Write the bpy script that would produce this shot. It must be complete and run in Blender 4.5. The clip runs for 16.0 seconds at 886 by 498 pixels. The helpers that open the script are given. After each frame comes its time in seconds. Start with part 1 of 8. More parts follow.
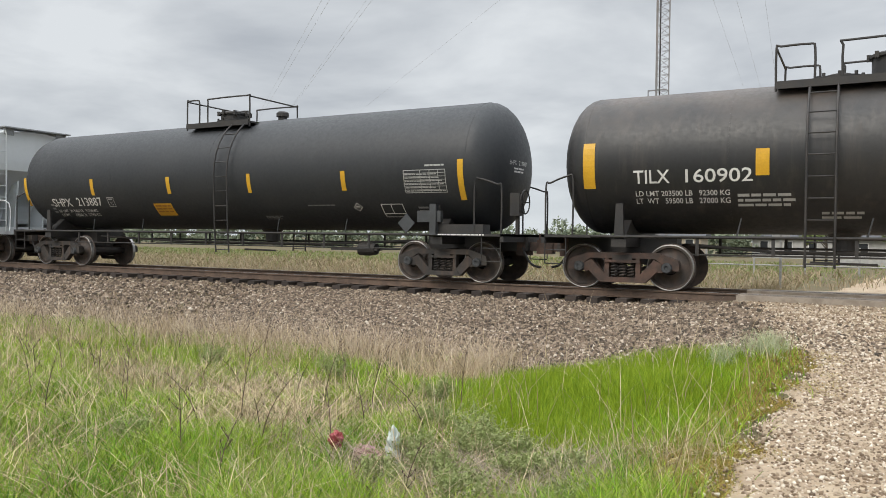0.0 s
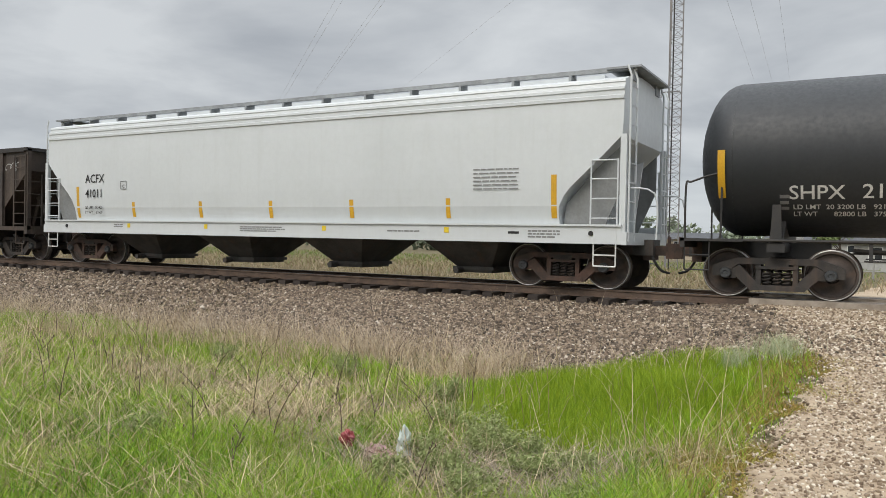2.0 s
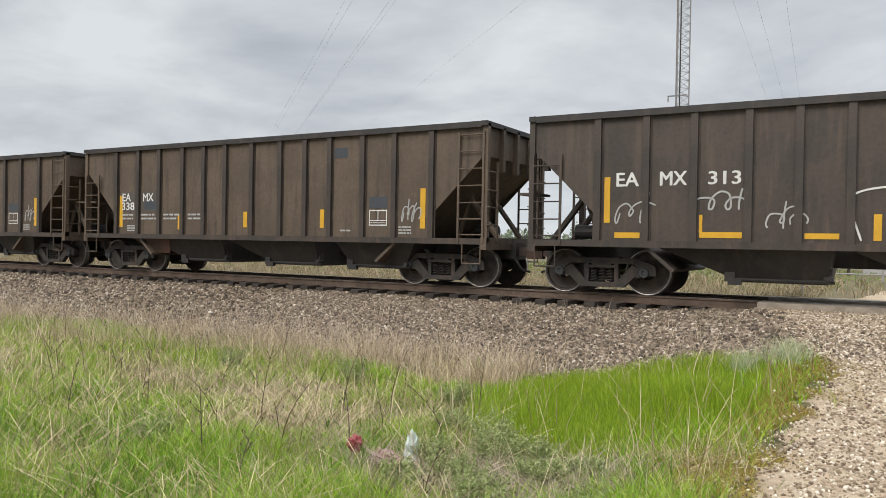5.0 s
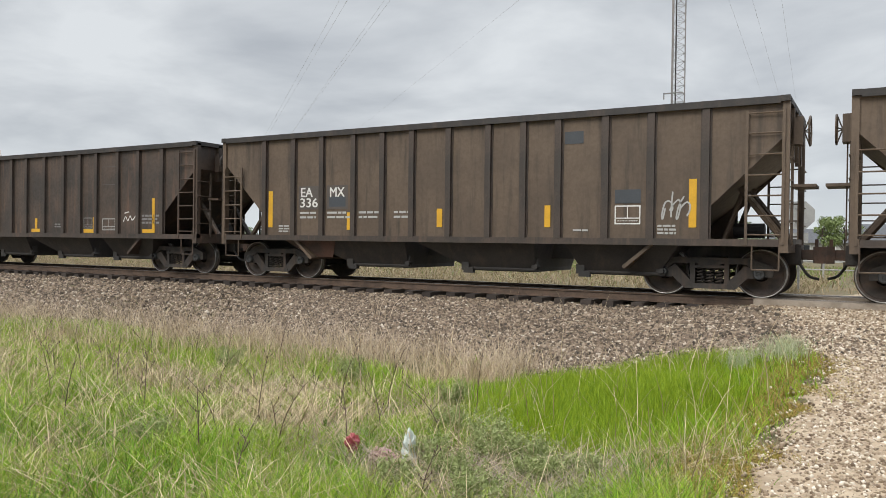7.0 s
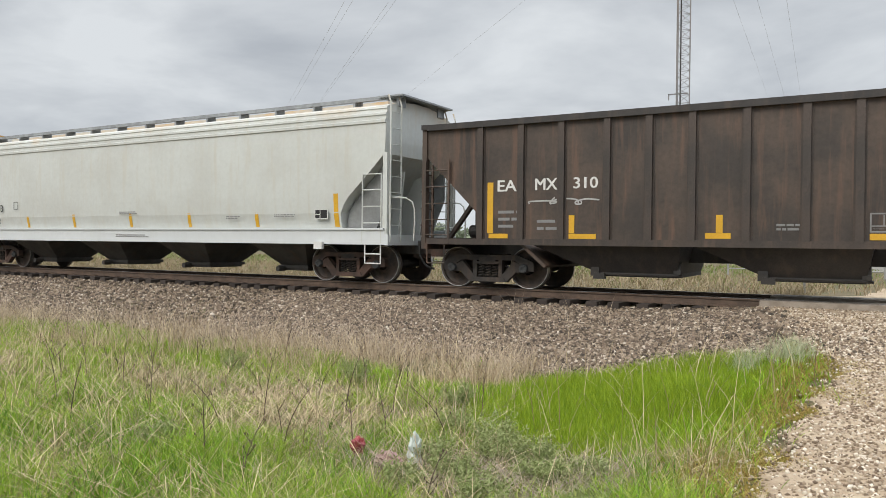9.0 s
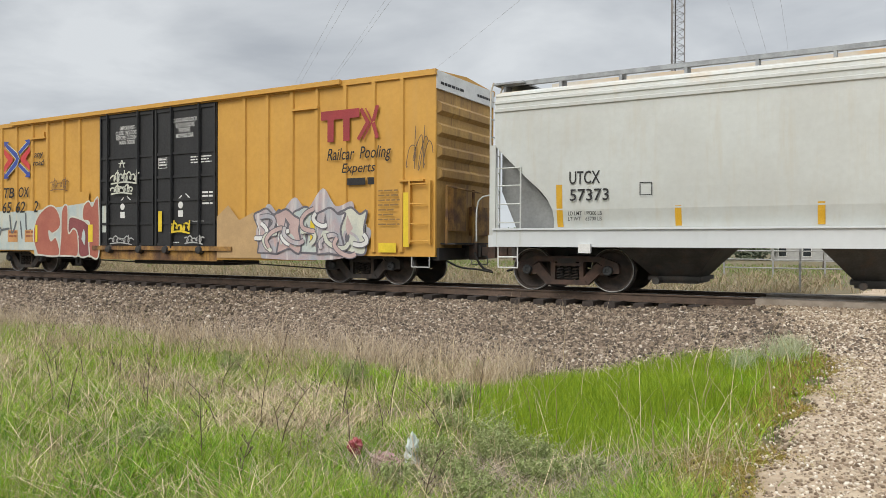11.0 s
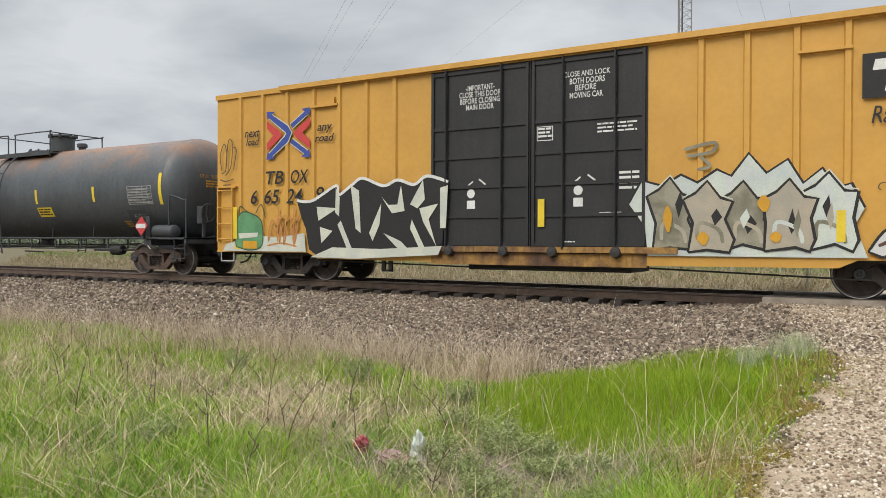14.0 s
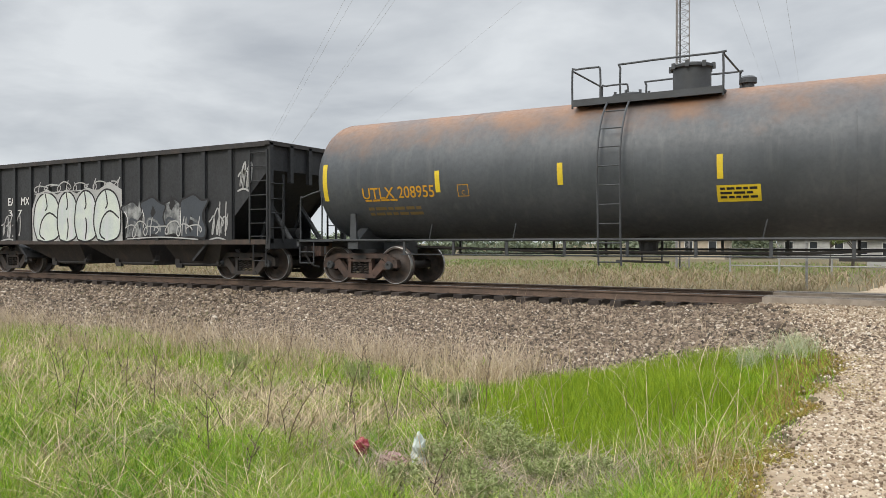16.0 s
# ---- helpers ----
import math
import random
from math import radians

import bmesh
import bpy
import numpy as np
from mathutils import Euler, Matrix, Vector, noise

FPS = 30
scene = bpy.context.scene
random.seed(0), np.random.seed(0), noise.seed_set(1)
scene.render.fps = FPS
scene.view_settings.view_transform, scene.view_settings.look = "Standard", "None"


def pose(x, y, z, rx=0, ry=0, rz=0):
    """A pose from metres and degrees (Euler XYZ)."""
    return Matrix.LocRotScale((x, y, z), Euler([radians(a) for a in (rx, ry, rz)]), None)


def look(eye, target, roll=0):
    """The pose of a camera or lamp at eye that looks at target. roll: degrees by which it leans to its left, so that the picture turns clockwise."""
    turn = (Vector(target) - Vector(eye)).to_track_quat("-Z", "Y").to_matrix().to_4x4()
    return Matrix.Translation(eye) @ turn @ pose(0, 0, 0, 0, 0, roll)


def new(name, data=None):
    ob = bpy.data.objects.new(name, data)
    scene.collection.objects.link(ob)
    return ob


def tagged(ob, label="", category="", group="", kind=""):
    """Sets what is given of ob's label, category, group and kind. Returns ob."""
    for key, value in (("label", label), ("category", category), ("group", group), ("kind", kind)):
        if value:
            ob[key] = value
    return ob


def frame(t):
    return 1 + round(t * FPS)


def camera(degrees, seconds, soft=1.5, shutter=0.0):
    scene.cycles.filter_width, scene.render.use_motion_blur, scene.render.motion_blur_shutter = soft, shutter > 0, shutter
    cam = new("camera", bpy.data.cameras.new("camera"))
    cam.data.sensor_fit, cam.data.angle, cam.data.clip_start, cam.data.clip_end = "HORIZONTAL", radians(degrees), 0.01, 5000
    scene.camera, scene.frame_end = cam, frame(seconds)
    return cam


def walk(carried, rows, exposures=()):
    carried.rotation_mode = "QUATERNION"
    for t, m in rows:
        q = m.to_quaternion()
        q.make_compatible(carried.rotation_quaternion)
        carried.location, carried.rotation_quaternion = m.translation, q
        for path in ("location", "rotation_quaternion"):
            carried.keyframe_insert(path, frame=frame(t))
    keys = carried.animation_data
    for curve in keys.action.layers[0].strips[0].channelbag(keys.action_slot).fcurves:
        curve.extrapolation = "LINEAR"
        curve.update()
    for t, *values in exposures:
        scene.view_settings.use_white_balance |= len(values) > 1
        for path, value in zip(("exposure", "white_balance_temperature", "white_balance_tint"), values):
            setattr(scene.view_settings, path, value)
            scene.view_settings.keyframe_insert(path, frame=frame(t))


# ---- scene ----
# ---------------- camera: stands on the road shoulder, turned a little by hand ----------------
cam = camera(60.52, 16.0, soft=0.75)


def aim(yaw, pitch, roll, dx, dy, dz):
    return pose(dx, -16.193 + dy, 1.001 + dz, 90 + pitch, 0, yaw) @ pose(0, 0, 0, 0, 0, roll)


walk(cam, [
    (0, aim(28.771, -0.844, 0.709, 0.009, 0.010, -0.003)),
    (0.5, aim(28.803, -0.967, 0.886, 0.004, 0.015, -0.010)),
    (1, aim(28.976, -1.001, 0.988, 0.003, 0.005, -0.003)),
    (1.5, aim(29.294, -0.961, 1.089, 0.004, 0.006, -0.001)),
    (2, aim(29.571, -0.806, 1.161, -0.005, 0.002, -0.009)),
    (2.5, aim(29.825, -0.718, 1.288, -0.001, -0.004, -0.007)),
    (3, aim(30.007, -0.647, 1.318, -0.008, -0.010, -0.007)),
    (3.5, aim(30.126, -0.585, 1.217, -0.010, -0.009, -0.002)),
    (4, aim(30.194, -0.496, 1.160, -0.005, -0.008, -0.005)),
    (6.5, aim(29.905, -0.540, 0.738, 0.001, -0.001, -0.001)),
    (7, aim(29.873, -0.586, 0.708, 0.003, -0.005, -0.006)),
    (7.5, aim(29.901, -0.588, 0.619, 0.011, 0.001, -0.007)),
    (8, aim(29.924, -0.584, 0.668, -0.005, 0.002, -0.003)),
    (8.5, aim(30.075, -0.551, 0.664, -0.005, 0.001, 0.007)),
    (9, aim(30.229, -0.486, 0.597, -0.005, 0.000, 0.006)),
    (11.5, aim(29.814, -0.387, 0.079, 0.002, -0.002, 0.003)),
    (12, aim(29.690, -0.363, 0.023, 0.005, 0.001, 0.005)),
    (12.5, aim(29.718, -0.363, 0.029, 0.005, 0.006, 0.011)),
    (13, aim(29.853, -0.369, 0.100, -0.005, 0.002, 0.002)),
    (13.5, aim(30.156, -0.506, 0.134, -0.000, 0.007, 0.005)),
    (14, aim(30.418, -0.577, 0.176, 0.004, -0.004, 0.003)),
    (14.5, aim(30.582, -0.582, 0.161, 0.005, -0.007, -0.003)),
    (15, aim(30.602, -0.608, -0.004, 0.001, -0.007, 0.016)),
    (15.5, aim(30.532, -0.536, -0.034, -0.001, -0.002, 0.011)),
    (16, aim(30.344, -0.460, -0.068, -0.007, 0.001, 0.003)),
], [(0.0, 0.06), (1.0, 0.03), (2.0, -0.13), (2.6, -0.29), (3.1, -0.26), (3.6, -0.12), (4.2, 0.0), (6.5, 0.06), (9.0, 0.04), (11.3, -0.03), (12.3, -0.05), (13.5, -0.04), (14.5, 0.0), (15.2, 0.05), (16.0, 0.06)])

# ---------------- overcast sky and a wide, weak sun ----------------
world = bpy.data.worlds.new("overcast")
scene.world = world
world.use_nodes = True
wt = world.node_tree
wt.nodes.clear()


def wn(kind, **kw):
    n = wt.nodes.new(kind)
    for k, v in kw.items():
        n.inputs[k].default_value = v
    return n


sky = wt.nodes.new("ShaderNodeTexSky")
sky.sky_type, sky.sun_disc = "NISHITA", False
sky.sun_elevation, sky.sun_rotation = radians(43), radians(195)
tex = wt.nodes.new("ShaderNodeTexCoord")
sep = wt.nodes.new("ShaderNodeSeparateXYZ")
wt.links.new(tex.outputs["Generated"], sep.inputs[0])


def wmath(op, a, b):
    n = wt.nodes.new("ShaderNodeMath")
    n.operation = op
    for i, v in enumerate((a, b)):
        if isinstance(v, (int, float)):
            n.inputs[i].default_value = v
        else:
            wt.links.new(v, n.inputs[i])
    return n.outputs[0]


up = wmath("MAXIMUM", sep.outputs[2], 0.0)
den = wmath("ADD", up, 0.16)
comb = wt.nodes.new("ShaderNodeCombineXYZ")
wt.links.new(wmath("DIVIDE", sep.outputs[0], den), comb.inputs[0])
wt.links.new(wmath("DIVIDE", sep.outputs[1], den), comb.inputs[1])
big = wn("ShaderNodeTexNoise", Scale=1.15, Detail=7.0, Roughness=0.52, Distortion=0.25)
wt.links.new(comb.outputs[0], big.inputs["Vector"])
ramp = wt.nodes.new("ShaderNodeValToRGB")
ramp.color_ramp.elements[0].position, ramp.color_ramp.elements[0].color = 0.36, (0.455, 0.485, 0.525, 1)
ramp.color_ramp.elements[1].position, ramp.color_ramp.elements[1].color = 0.64, (0.735, 0.765, 0.79, 1)
wt.links.new(big.outputs[0], ramp.inputs[0])
low = wt.nodes.new("ShaderNodeMapRange")
low.interpolation_type = "SMOOTHSTEP"
for i, v in enumerate((0.0, 0.16, 0.75, 0.0)):
    low.inputs[i + 1].default_value = v
wt.links.new(up, low.inputs[0])
haze = wt.nodes.new("ShaderNodeMix")
haze.data_type = "RGBA"
haze.inputs[7].default_value = (0.70, 0.75, 0.79, 1)
wt.links.new(low.outputs[0], haze.inputs[0])
wt.links.new(ramp.outputs[0], haze.inputs[6])
lift = wt.nodes.new("ShaderNodeMapRange")
lift.interpolation_type = "SMOOTHSTEP"
for i, v in enumerate((0.30, 1.0, 1.0, 4.2)):
    lift.inputs[i + 1].default_value = v
wt.links.new(up, lift.inputs[0])
clouds = wt.nodes.new("ShaderNodeBackground")
wt.links.new(haze.outputs[2], clouds.inputs[0])
wt.links.new(lift.outputs[0], clouds.inputs[1])
blue = wt.nodes.new("ShaderNodeBackground")
wt.links.new(sky.outputs[0], blue.inputs[0])
blue.inputs[1].default_value = 0.08
mixs = wt.nodes.new("ShaderNodeMixShader")
mixs.inputs[0].default_value = 0.93
wt.links.new(blue.outputs[0], mixs.inputs[1])
wt.links.new(clouds.outputs[0], mixs.inputs[2])
wo = wt.nodes.new("ShaderNodeOutputWorld")
wt.links.new(mixs.outputs[0], wo.inputs[0])

sun = new("sun", bpy.data.lights.new("sun", "SUN"))
sun.data.energy, sun.data.angle, sun.data.color = 2.0, radians(30), (1.0, 0.93, 0.82)
sun.matrix_world = look((-6, -23, 22), (0, 0, 0))


# ---------------- materials ----------------
def mat(name, c1, c2=None, scale=1.5, rough=0.6, metal=0.0, bump=0.0, bscale=40.0, streak=None, samount=0.5,
        top=None, topz=(3.2, 4.0), island=False, rnd=0.0, squash=0.3, palette=None, grain=0.35):
    """Paint or stone: two colours by large noise, fine grain, run-down streaks, a stained top, bump."""
    m = bpy.data.materials.new(name)
    m.use_nodes = True
    t = m.node_tree
    p = t.nodes["Principled BSDF"]
    p.inputs["Roughness"].default_value, p.inputs["Metallic"].default_value = rough, metal
    tc = t.nodes.new("ShaderNodeTexCoord")

    def noise_tex(sc, detail=5, vec=None, ro=0.6):
        n = t.nodes.new("ShaderNodeTexNoise")
        n.inputs["Scale"].default_value, n.inputs["Detail"].default_value, n.inputs["Roughness"].default_value = sc, detail, ro
        t.links.new(vec or tc.outputs["Object"], n.inputs["Vector"])
        return n.outputs[0]

    def ramped(v, a, b, lo=0.0, hi=1.0):
        r = t.nodes.new("ShaderNodeMapRange")
        r.interpolation_type = "SMOOTHSTEP"
        for i, x in enumerate((a, b, lo, hi)):
            r.inputs[i + 1].default_value = x
        t.links.new(v, r.inputs[0])
        return r.outputs[0]

    def mixc(fac, a, b, mode="MIX"):
        x = t.nodes.new("ShaderNodeMix")
        x.data_type, x.blend_type = "RGBA", mode
        for i, v in ((0, fac), (6, a), (7, b)):
            if isinstance(v, (int, float)):
                x.inputs[i].default_value = v
            elif isinstance(v, tuple):
                x.inputs[i].default_value = (*v[:3], 1)
            else:
                t.links.new(v, x.inputs[i])
        return x.outputs[2]

    def mul(a, b):
        x = t.nodes.new("ShaderNodeMath")
        x.operation = "MULTIPLY"
        for i, v in enumerate((a, b)):
            if isinstance(v, (int, float)):
                x.inputs[i].default_value = v
            else:
                t.links.new(v, x.inputs[i])
        return x.outputs[0]

    c2 = c2 or tuple(v * 0.75 for v in c1)
    if island:
        g = t.nodes.new("ShaderNodeNewGeometry")
        fac = g.outputs["Random Per Island"]
    else:
        fac = ramped(noise_tex(scale), 0.35, 0.65)
    col = mixc(fac, c1, c2)
    if palette:
        pr = t.nodes.new("ShaderNodeValToRGB")
        for i, (at, c) in enumerate(palette):
            e = pr.color_ramp.elements[i] if i < 2 else pr.color_ramp.elements.new(at)
            e.position, e.color = at, (*c, 1)
        t.links.new(fac, pr.inputs[0])
        col = pr.outputs[0]
    if rnd:
        oi = t.nodes.new("ShaderNodeObjectInfo")
        col = mixc(ramped(oi.outputs["Random"], 0, 1, 0, rnd), col, tuple(v * 0.45 for v in c2))
    fine = noise_tex(scale * 14, 6, None, 0.7)
    col = mixc(ramped(fine, 0.3, 0.75, 0.0, grain), col, tuple(v * 0.62 for v in c2))
    if streak:
        mp = t.nodes.new("ShaderNodeMapping")
        mp.inputs["Scale"].default_value = (3.2, 3.2, squash)
        t.links.new(tc.outputs["Object"], mp.inputs[0])
        s = ramped(noise_tex(1.6, 7, mp.outputs[0], 0.65), 0.48, 0.72, 0, samount)
        col = mixc(s, col, streak)
    if top:
        sp = t.nodes.new("ShaderNodeSeparateXYZ")
        t.links.new(tc.outputs["Object"], sp.inputs[0])
        ad = t.nodes.new("ShaderNodeMath")
        ad.operation = "MULTIPLY_ADD"
        t.links.new(noise_tex(1.1, 6, None, 0.6), ad.inputs[0])
        ad.inputs[1].default_value = 1.6
        t.links.new(sp.outputs[2], ad.inputs[2])
        zz = ramped(ad.outputs[0], topz[0] + 0.8, topz[1] + 0.8)
        col = mixc(mul(zz, ramped(noise_tex(0.7, 6), 0.32, 0.62, 0.25, 1.0)), col, top)
    t.links.new(col, p.inputs["Base Color"])
    t.links.new(ramped(fine, 0.2, 0.8, rough - 0.1, min(rough + 0.12, 1)), p.inputs["Roughness"])
    if bump:
        b = t.nodes.new("ShaderNodeBump")
        b.inputs["Strength"].default_value, b.inputs["Distance"].default_value = bump, 0.02
        t.links.new(noise_tex(bscale, 6, None, 0.65), b.inputs["Height"])
        t.links.new(b.outputs[0], p.inputs["Normal"])
    return m


def flat(name, c, rough=0.55):
    return mat(name, c, tuple(v * 0.86 for v in c), 2.5, rough)


TANK_BLACK = mat("black_tank_paint", (0.0175, 0.0200, 0.0235), (0.0225, 0.0245, 0.0275), 0.9, 0.54, bump=0.02, bscale=5, streak=(0.027, 0.029, 0.032), samount=0.35, grain=0.12)
TANK_DUSTY = mat("dusty_black_tank_paint", (0.015, 0.016, 0.018), (0.021, 0.021, 0.021), 0.8, 0.48, bump=0.05, bscale=6, streak=(0.055, 0.046, 0.040), samount=0.5, top=(0.095, 0.074, 0.060), topz=(2.9, 4.3))
TANK_GREY = mat("grey_tank_paint", (0.075, 0.083, 0.092), (0.055, 0.062, 0.070), 0.7, 0.5, bump=0.05, bscale=6, streak=(0.10, 0.107, 0.112), samount=0.5, top=(0.22, 0.105, 0.045), topz=(3.0, 4.1))
DARK_STEEL = mat("dark_steel", (0.022, 0.022, 0.023), (0.035, 0.031, 0.028), 3, 0.6, bump=0.1)
GREY_STEEL = mat("grey_painted_steel", (0.055, 0.06, 0.066), (0.04, 0.043, 0.046), 3, 0.55)
TRUCK = mat("grimy_cast_steel", (0.050, 0.043, 0.038), (0.028, 0.026, 0.025), 5, 0.75, bump=0.25, bscale=30, streak=(0.095, 0.06, 0.042), samount=0.5)
TRUCK_RUST = mat("rusty_cast_steel", (0.105, 0.060, 0.044), (0.05, 0.036, 0.03), 4, 0.8, bump=0.25, bscale=30)
WHEEL = mat("dusty_brown_wheel_steel", (0.090, 0.066, 0.054), (0.046, 0.038, 0.034), 5, 0.7, bump=0.15, streak=(0.13, 0.085, 0.06), samount=0.4)
TREAD = mat("bright_worn_tread", (0.42, 0.41, 0.40), (0.30, 0.29, 0.28), 8, 0.35, metal=0.8)
COAL_BROWN = mat("weathered_brown_hopper_paint", (0.066, 0.048, 0.037), (0.041, 0.032, 0.027), 0.9, 0.55, bump=0.12, bscale=12, streak=(0.095, 0.068, 0.051), samount=0.75)
COAL_TAN = mat("dusty_brown_hopper_paint", (0.118, 0.084, 0.058), (0.085, 0.060, 0.042), 0.8, 0.58, bump=0.12, bscale=12, streak=(0.038, 0.028, 0.022), samount=0.85)
COAL_DARK = mat("dark_brown_hopper_paint", (0.076, 0.053, 0.040), (0.034, 0.027, 0.023), 0.8, 0.52, bump=0.12, bscale=12, streak=(0.125, 0.070, 0.045), samount=0.8)
# coal grime on the rails; below the car, shade is darkened in too
COAL_GRIME_SHADE = mat("coal_grime_and_shade_steel", (0.034, 0.030, 0.028), (0.022, 0.020, 0.020), 2.5, 0.6, bump=0.12, bscale=14, streak=(0.075, 0.052, 0.04), samount=0.5)
POST_GRIME = mat("grimy_brown_post_paint", (0.058, 0.042, 0.034), (0.036, 0.029, 0.025), 1.6, 0.55, bump=0.1, bscale=14, streak=(0.10, 0.065, 0.046), samount=0.6)
COAL_BLACK = mat("black_hopper_paint", (0.026, 0.028, 0.031), (0.019, 0.020, 0.022), 1.0, 0.62, bump=0.12, bscale=12, streak=(0.05, 0.05, 0.05), samount=0.35)
HOPPER_WHITE = mat("light_grey_hopper_paint", (0.575, 0.600, 0.612), (0.545, 0.570, 0.580), 0.5, 0.42, bump=0.015, bscale=3, streak=(0.48, 0.495, 0.49), samount=0.25, grain=0.10)
HOPPER_CREAM = mat("stained_light_grey_hopper_paint", (0.525, 0.545, 0.525), (0.48, 0.49, 0.465), 0.6, 0.5, bump=0.02, bscale=4, streak=(0.45, 0.41, 0.33), samount=0.4, top=(0.50, 0.31, 0.13), topz=(4.0, 5.0), grain=0.16)
# mid-grey: the shade on the light slope sheet is put into this colour
HOPPER_SLOPE_SHADE = mat("shaded_grey_slope_sheet", (0.25, 0.258, 0.258), (0.19, 0.195, 0.195), 1.2, 0.6, streak=(0.14, 0.14, 0.135), samount=0.4)
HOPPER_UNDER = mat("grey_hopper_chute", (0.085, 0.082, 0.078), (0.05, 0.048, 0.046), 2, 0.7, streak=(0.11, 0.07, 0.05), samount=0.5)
ROOF_GREY = mat("grey_galvanised_walkway", (0.34, 0.36, 0.37), (0.24, 0.25, 0.26), 4, 0.5, metal=0.3)
BOX_YELLOW = mat("faded_yellow_boxcar_paint", (0.575, 0.312, 0.056), (0.515, 0.276, 0.050), 0.6, 0.55, bump=0.03, bscale=5, streak=(0.50, 0.285, 0.075), samount=0.4, grain=0.18)
BOX_RUSTY = mat("rusty_yellow_sill", (0.42, 0.23, 0.055), (0.10, 0.05, 0.028), 1.6, 0.75, streak=(0.05, 0.03, 0.022), samount=0.8)
BOX_END = mat("dirty_yellow_boxcar_end", (0.48, 0.29, 0.085), (0.33, 0.19, 0.06), 1.2, 0.65, streak=(0.12, 0.065, 0.035), samount=0.6)
DOOR_BLACK = mat("black_boxcar_door_paint", (0.0125, 0.0130, 0.0150), (0.019, 0.019, 0.020), 1.2, 0.62, streak=(0.032, 0.031, 0.030), samount=0.35)
WHITE = flat("white_lettering", (0.70, 0.70, 0.68))
DULL_WHITE = flat("worn_white_lettering", (0.42, 0.42, 0.41))
GREY_TXT = flat("grey_lettering", (0.22, 0.22, 0.22))
BLACK = flat("black_lettering", (0.013, 0.0125, 0.0135), 0.65)
YELLOW = flat("yellow_reflective_tape", (0.66, 0.37, 0.025), 0.4)
ORANGE_Y = flat("orange_placard", (0.60, 0.31, 0.02), 0.5)
BRIGHT_Y = flat("bright_yellow_placard", (0.75, 0.55, 0.03), 0.5)
RED = flat("red_lettering", (0.55, 0.05, 0.05))
DARK_RED = flat("dark_red_logo", (0.32, 0.035, 0.04))
BLUE = flat("blue_logo", (0.04, 0.07, 0.32))
PATCH = flat("dark_repaint_patch", (0.050, 0.058, 0.070))
RUST_SPOT = mat("brown_rust_patch", (0.11, 0.055, 0.04), (0.06, 0.04, 0.033), 2, 0.8)
G_RED = mat("brick_red_spray_paint", (0.40, 0.13, 0.085), (0.34, 0.10, 0.07), 1.5, 0.55)
G_WINE = mat("wine_red_spray_paint", (0.24, 0.065, 0.065), (0.19, 0.05, 0.055), 1.5, 0.55)
G_PALE = mat("pale_blue_grey_spray_paint", (0.50, 0.54, 0.50), (0.40, 0.47, 0.47), 2.2, 0.55, streak=(0.55, 0.42, 0.2), samount=0.5)
G_CREAM = mat("cream_spray_paint", (0.60, 0.60, 0.50), (0.48, 0.50, 0.44), 2, 0.55)
G_GREEN = mat("green_spray_paint", (0.12, 0.30, 0.14), (0.08, 0.22, 0.10), 3, 0.55)
G_MINT = mat("mint_spray_paint", (0.56, 0.61, 0.53), (0.47, 0.52, 0.50), 2, 0.55, streak=(0.55, 0.50, 0.58), samount=0.6)
G_LILAC = mat("lilac_spray_paint", (0.44, 0.33, 0.33), (0.34, 0.36, 0.40), 2.6, 0.55, streak=(0.62, 0.58, 0.56), samount=0.9)
G_PINK = flat("pink_grey_spray_paint", (0.52, 0.38, 0.36))
BALLAST_MAT = mat("ballast_stone", (0.30, 0.25, 0.20), (0.10, 0.08, 0.06), 6, 0.85, bump=0.3, bscale=25, island=True, palette=((0.0, (0.030, 0.022, 0.015)), (1.0, (0.62, 0.55, 0.46)), (0.28, (0.105, 0.075, 0.051)), (0.68, (0.225, 0.165, 0.116)), (0.95, (0.36, 0.29, 0.215))))
CROSS_WOOD = mat("grey_crossing_timber", (0.40, 0.345, 0.285), (0.27, 0.225, 0.18), 5, 0.9, bump=0.5, bscale=18, rnd=0.2)
BED_MAT = mat("ballast_bed", (0.15, 0.12, 0.10), (0.06, 0.05, 0.044), 9, 0.95, bump=1.0, bscale=26)
LIME_MAT = mat("pale_limestone", (0.66, 0.60, 0.53), (0.29, 0.235, 0.20), 6, 0.9, bump=0.3, bscale=25, island=True, palette=((0.0, (0.10, 0.062, 0.034)), (1.0, (0.80, 0.73, 0.62)), (0.32, (0.22, 0.155, 0.098)), (0.70, (0.44, 0.355, 0.255))))
RAIL_MAT = mat("brown_rail_steel", (0.150, 0.100, 0.072), (0.095, 0.066, 0.050), 4, 0.7, bump=0.15)
RAIL_TOP = mat("polished_rail_head", (0.30, 0.29, 0.28), (0.2, 0.19, 0.18), 4, 0.3, metal=0.9)
TIE_MAT = mat("weathered_sleeper_wood", (0.075, 0.058, 0.047), (0.04, 0.031, 0.027), 6, 0.9, bump=0.5, bscale=18, rnd=0.6)


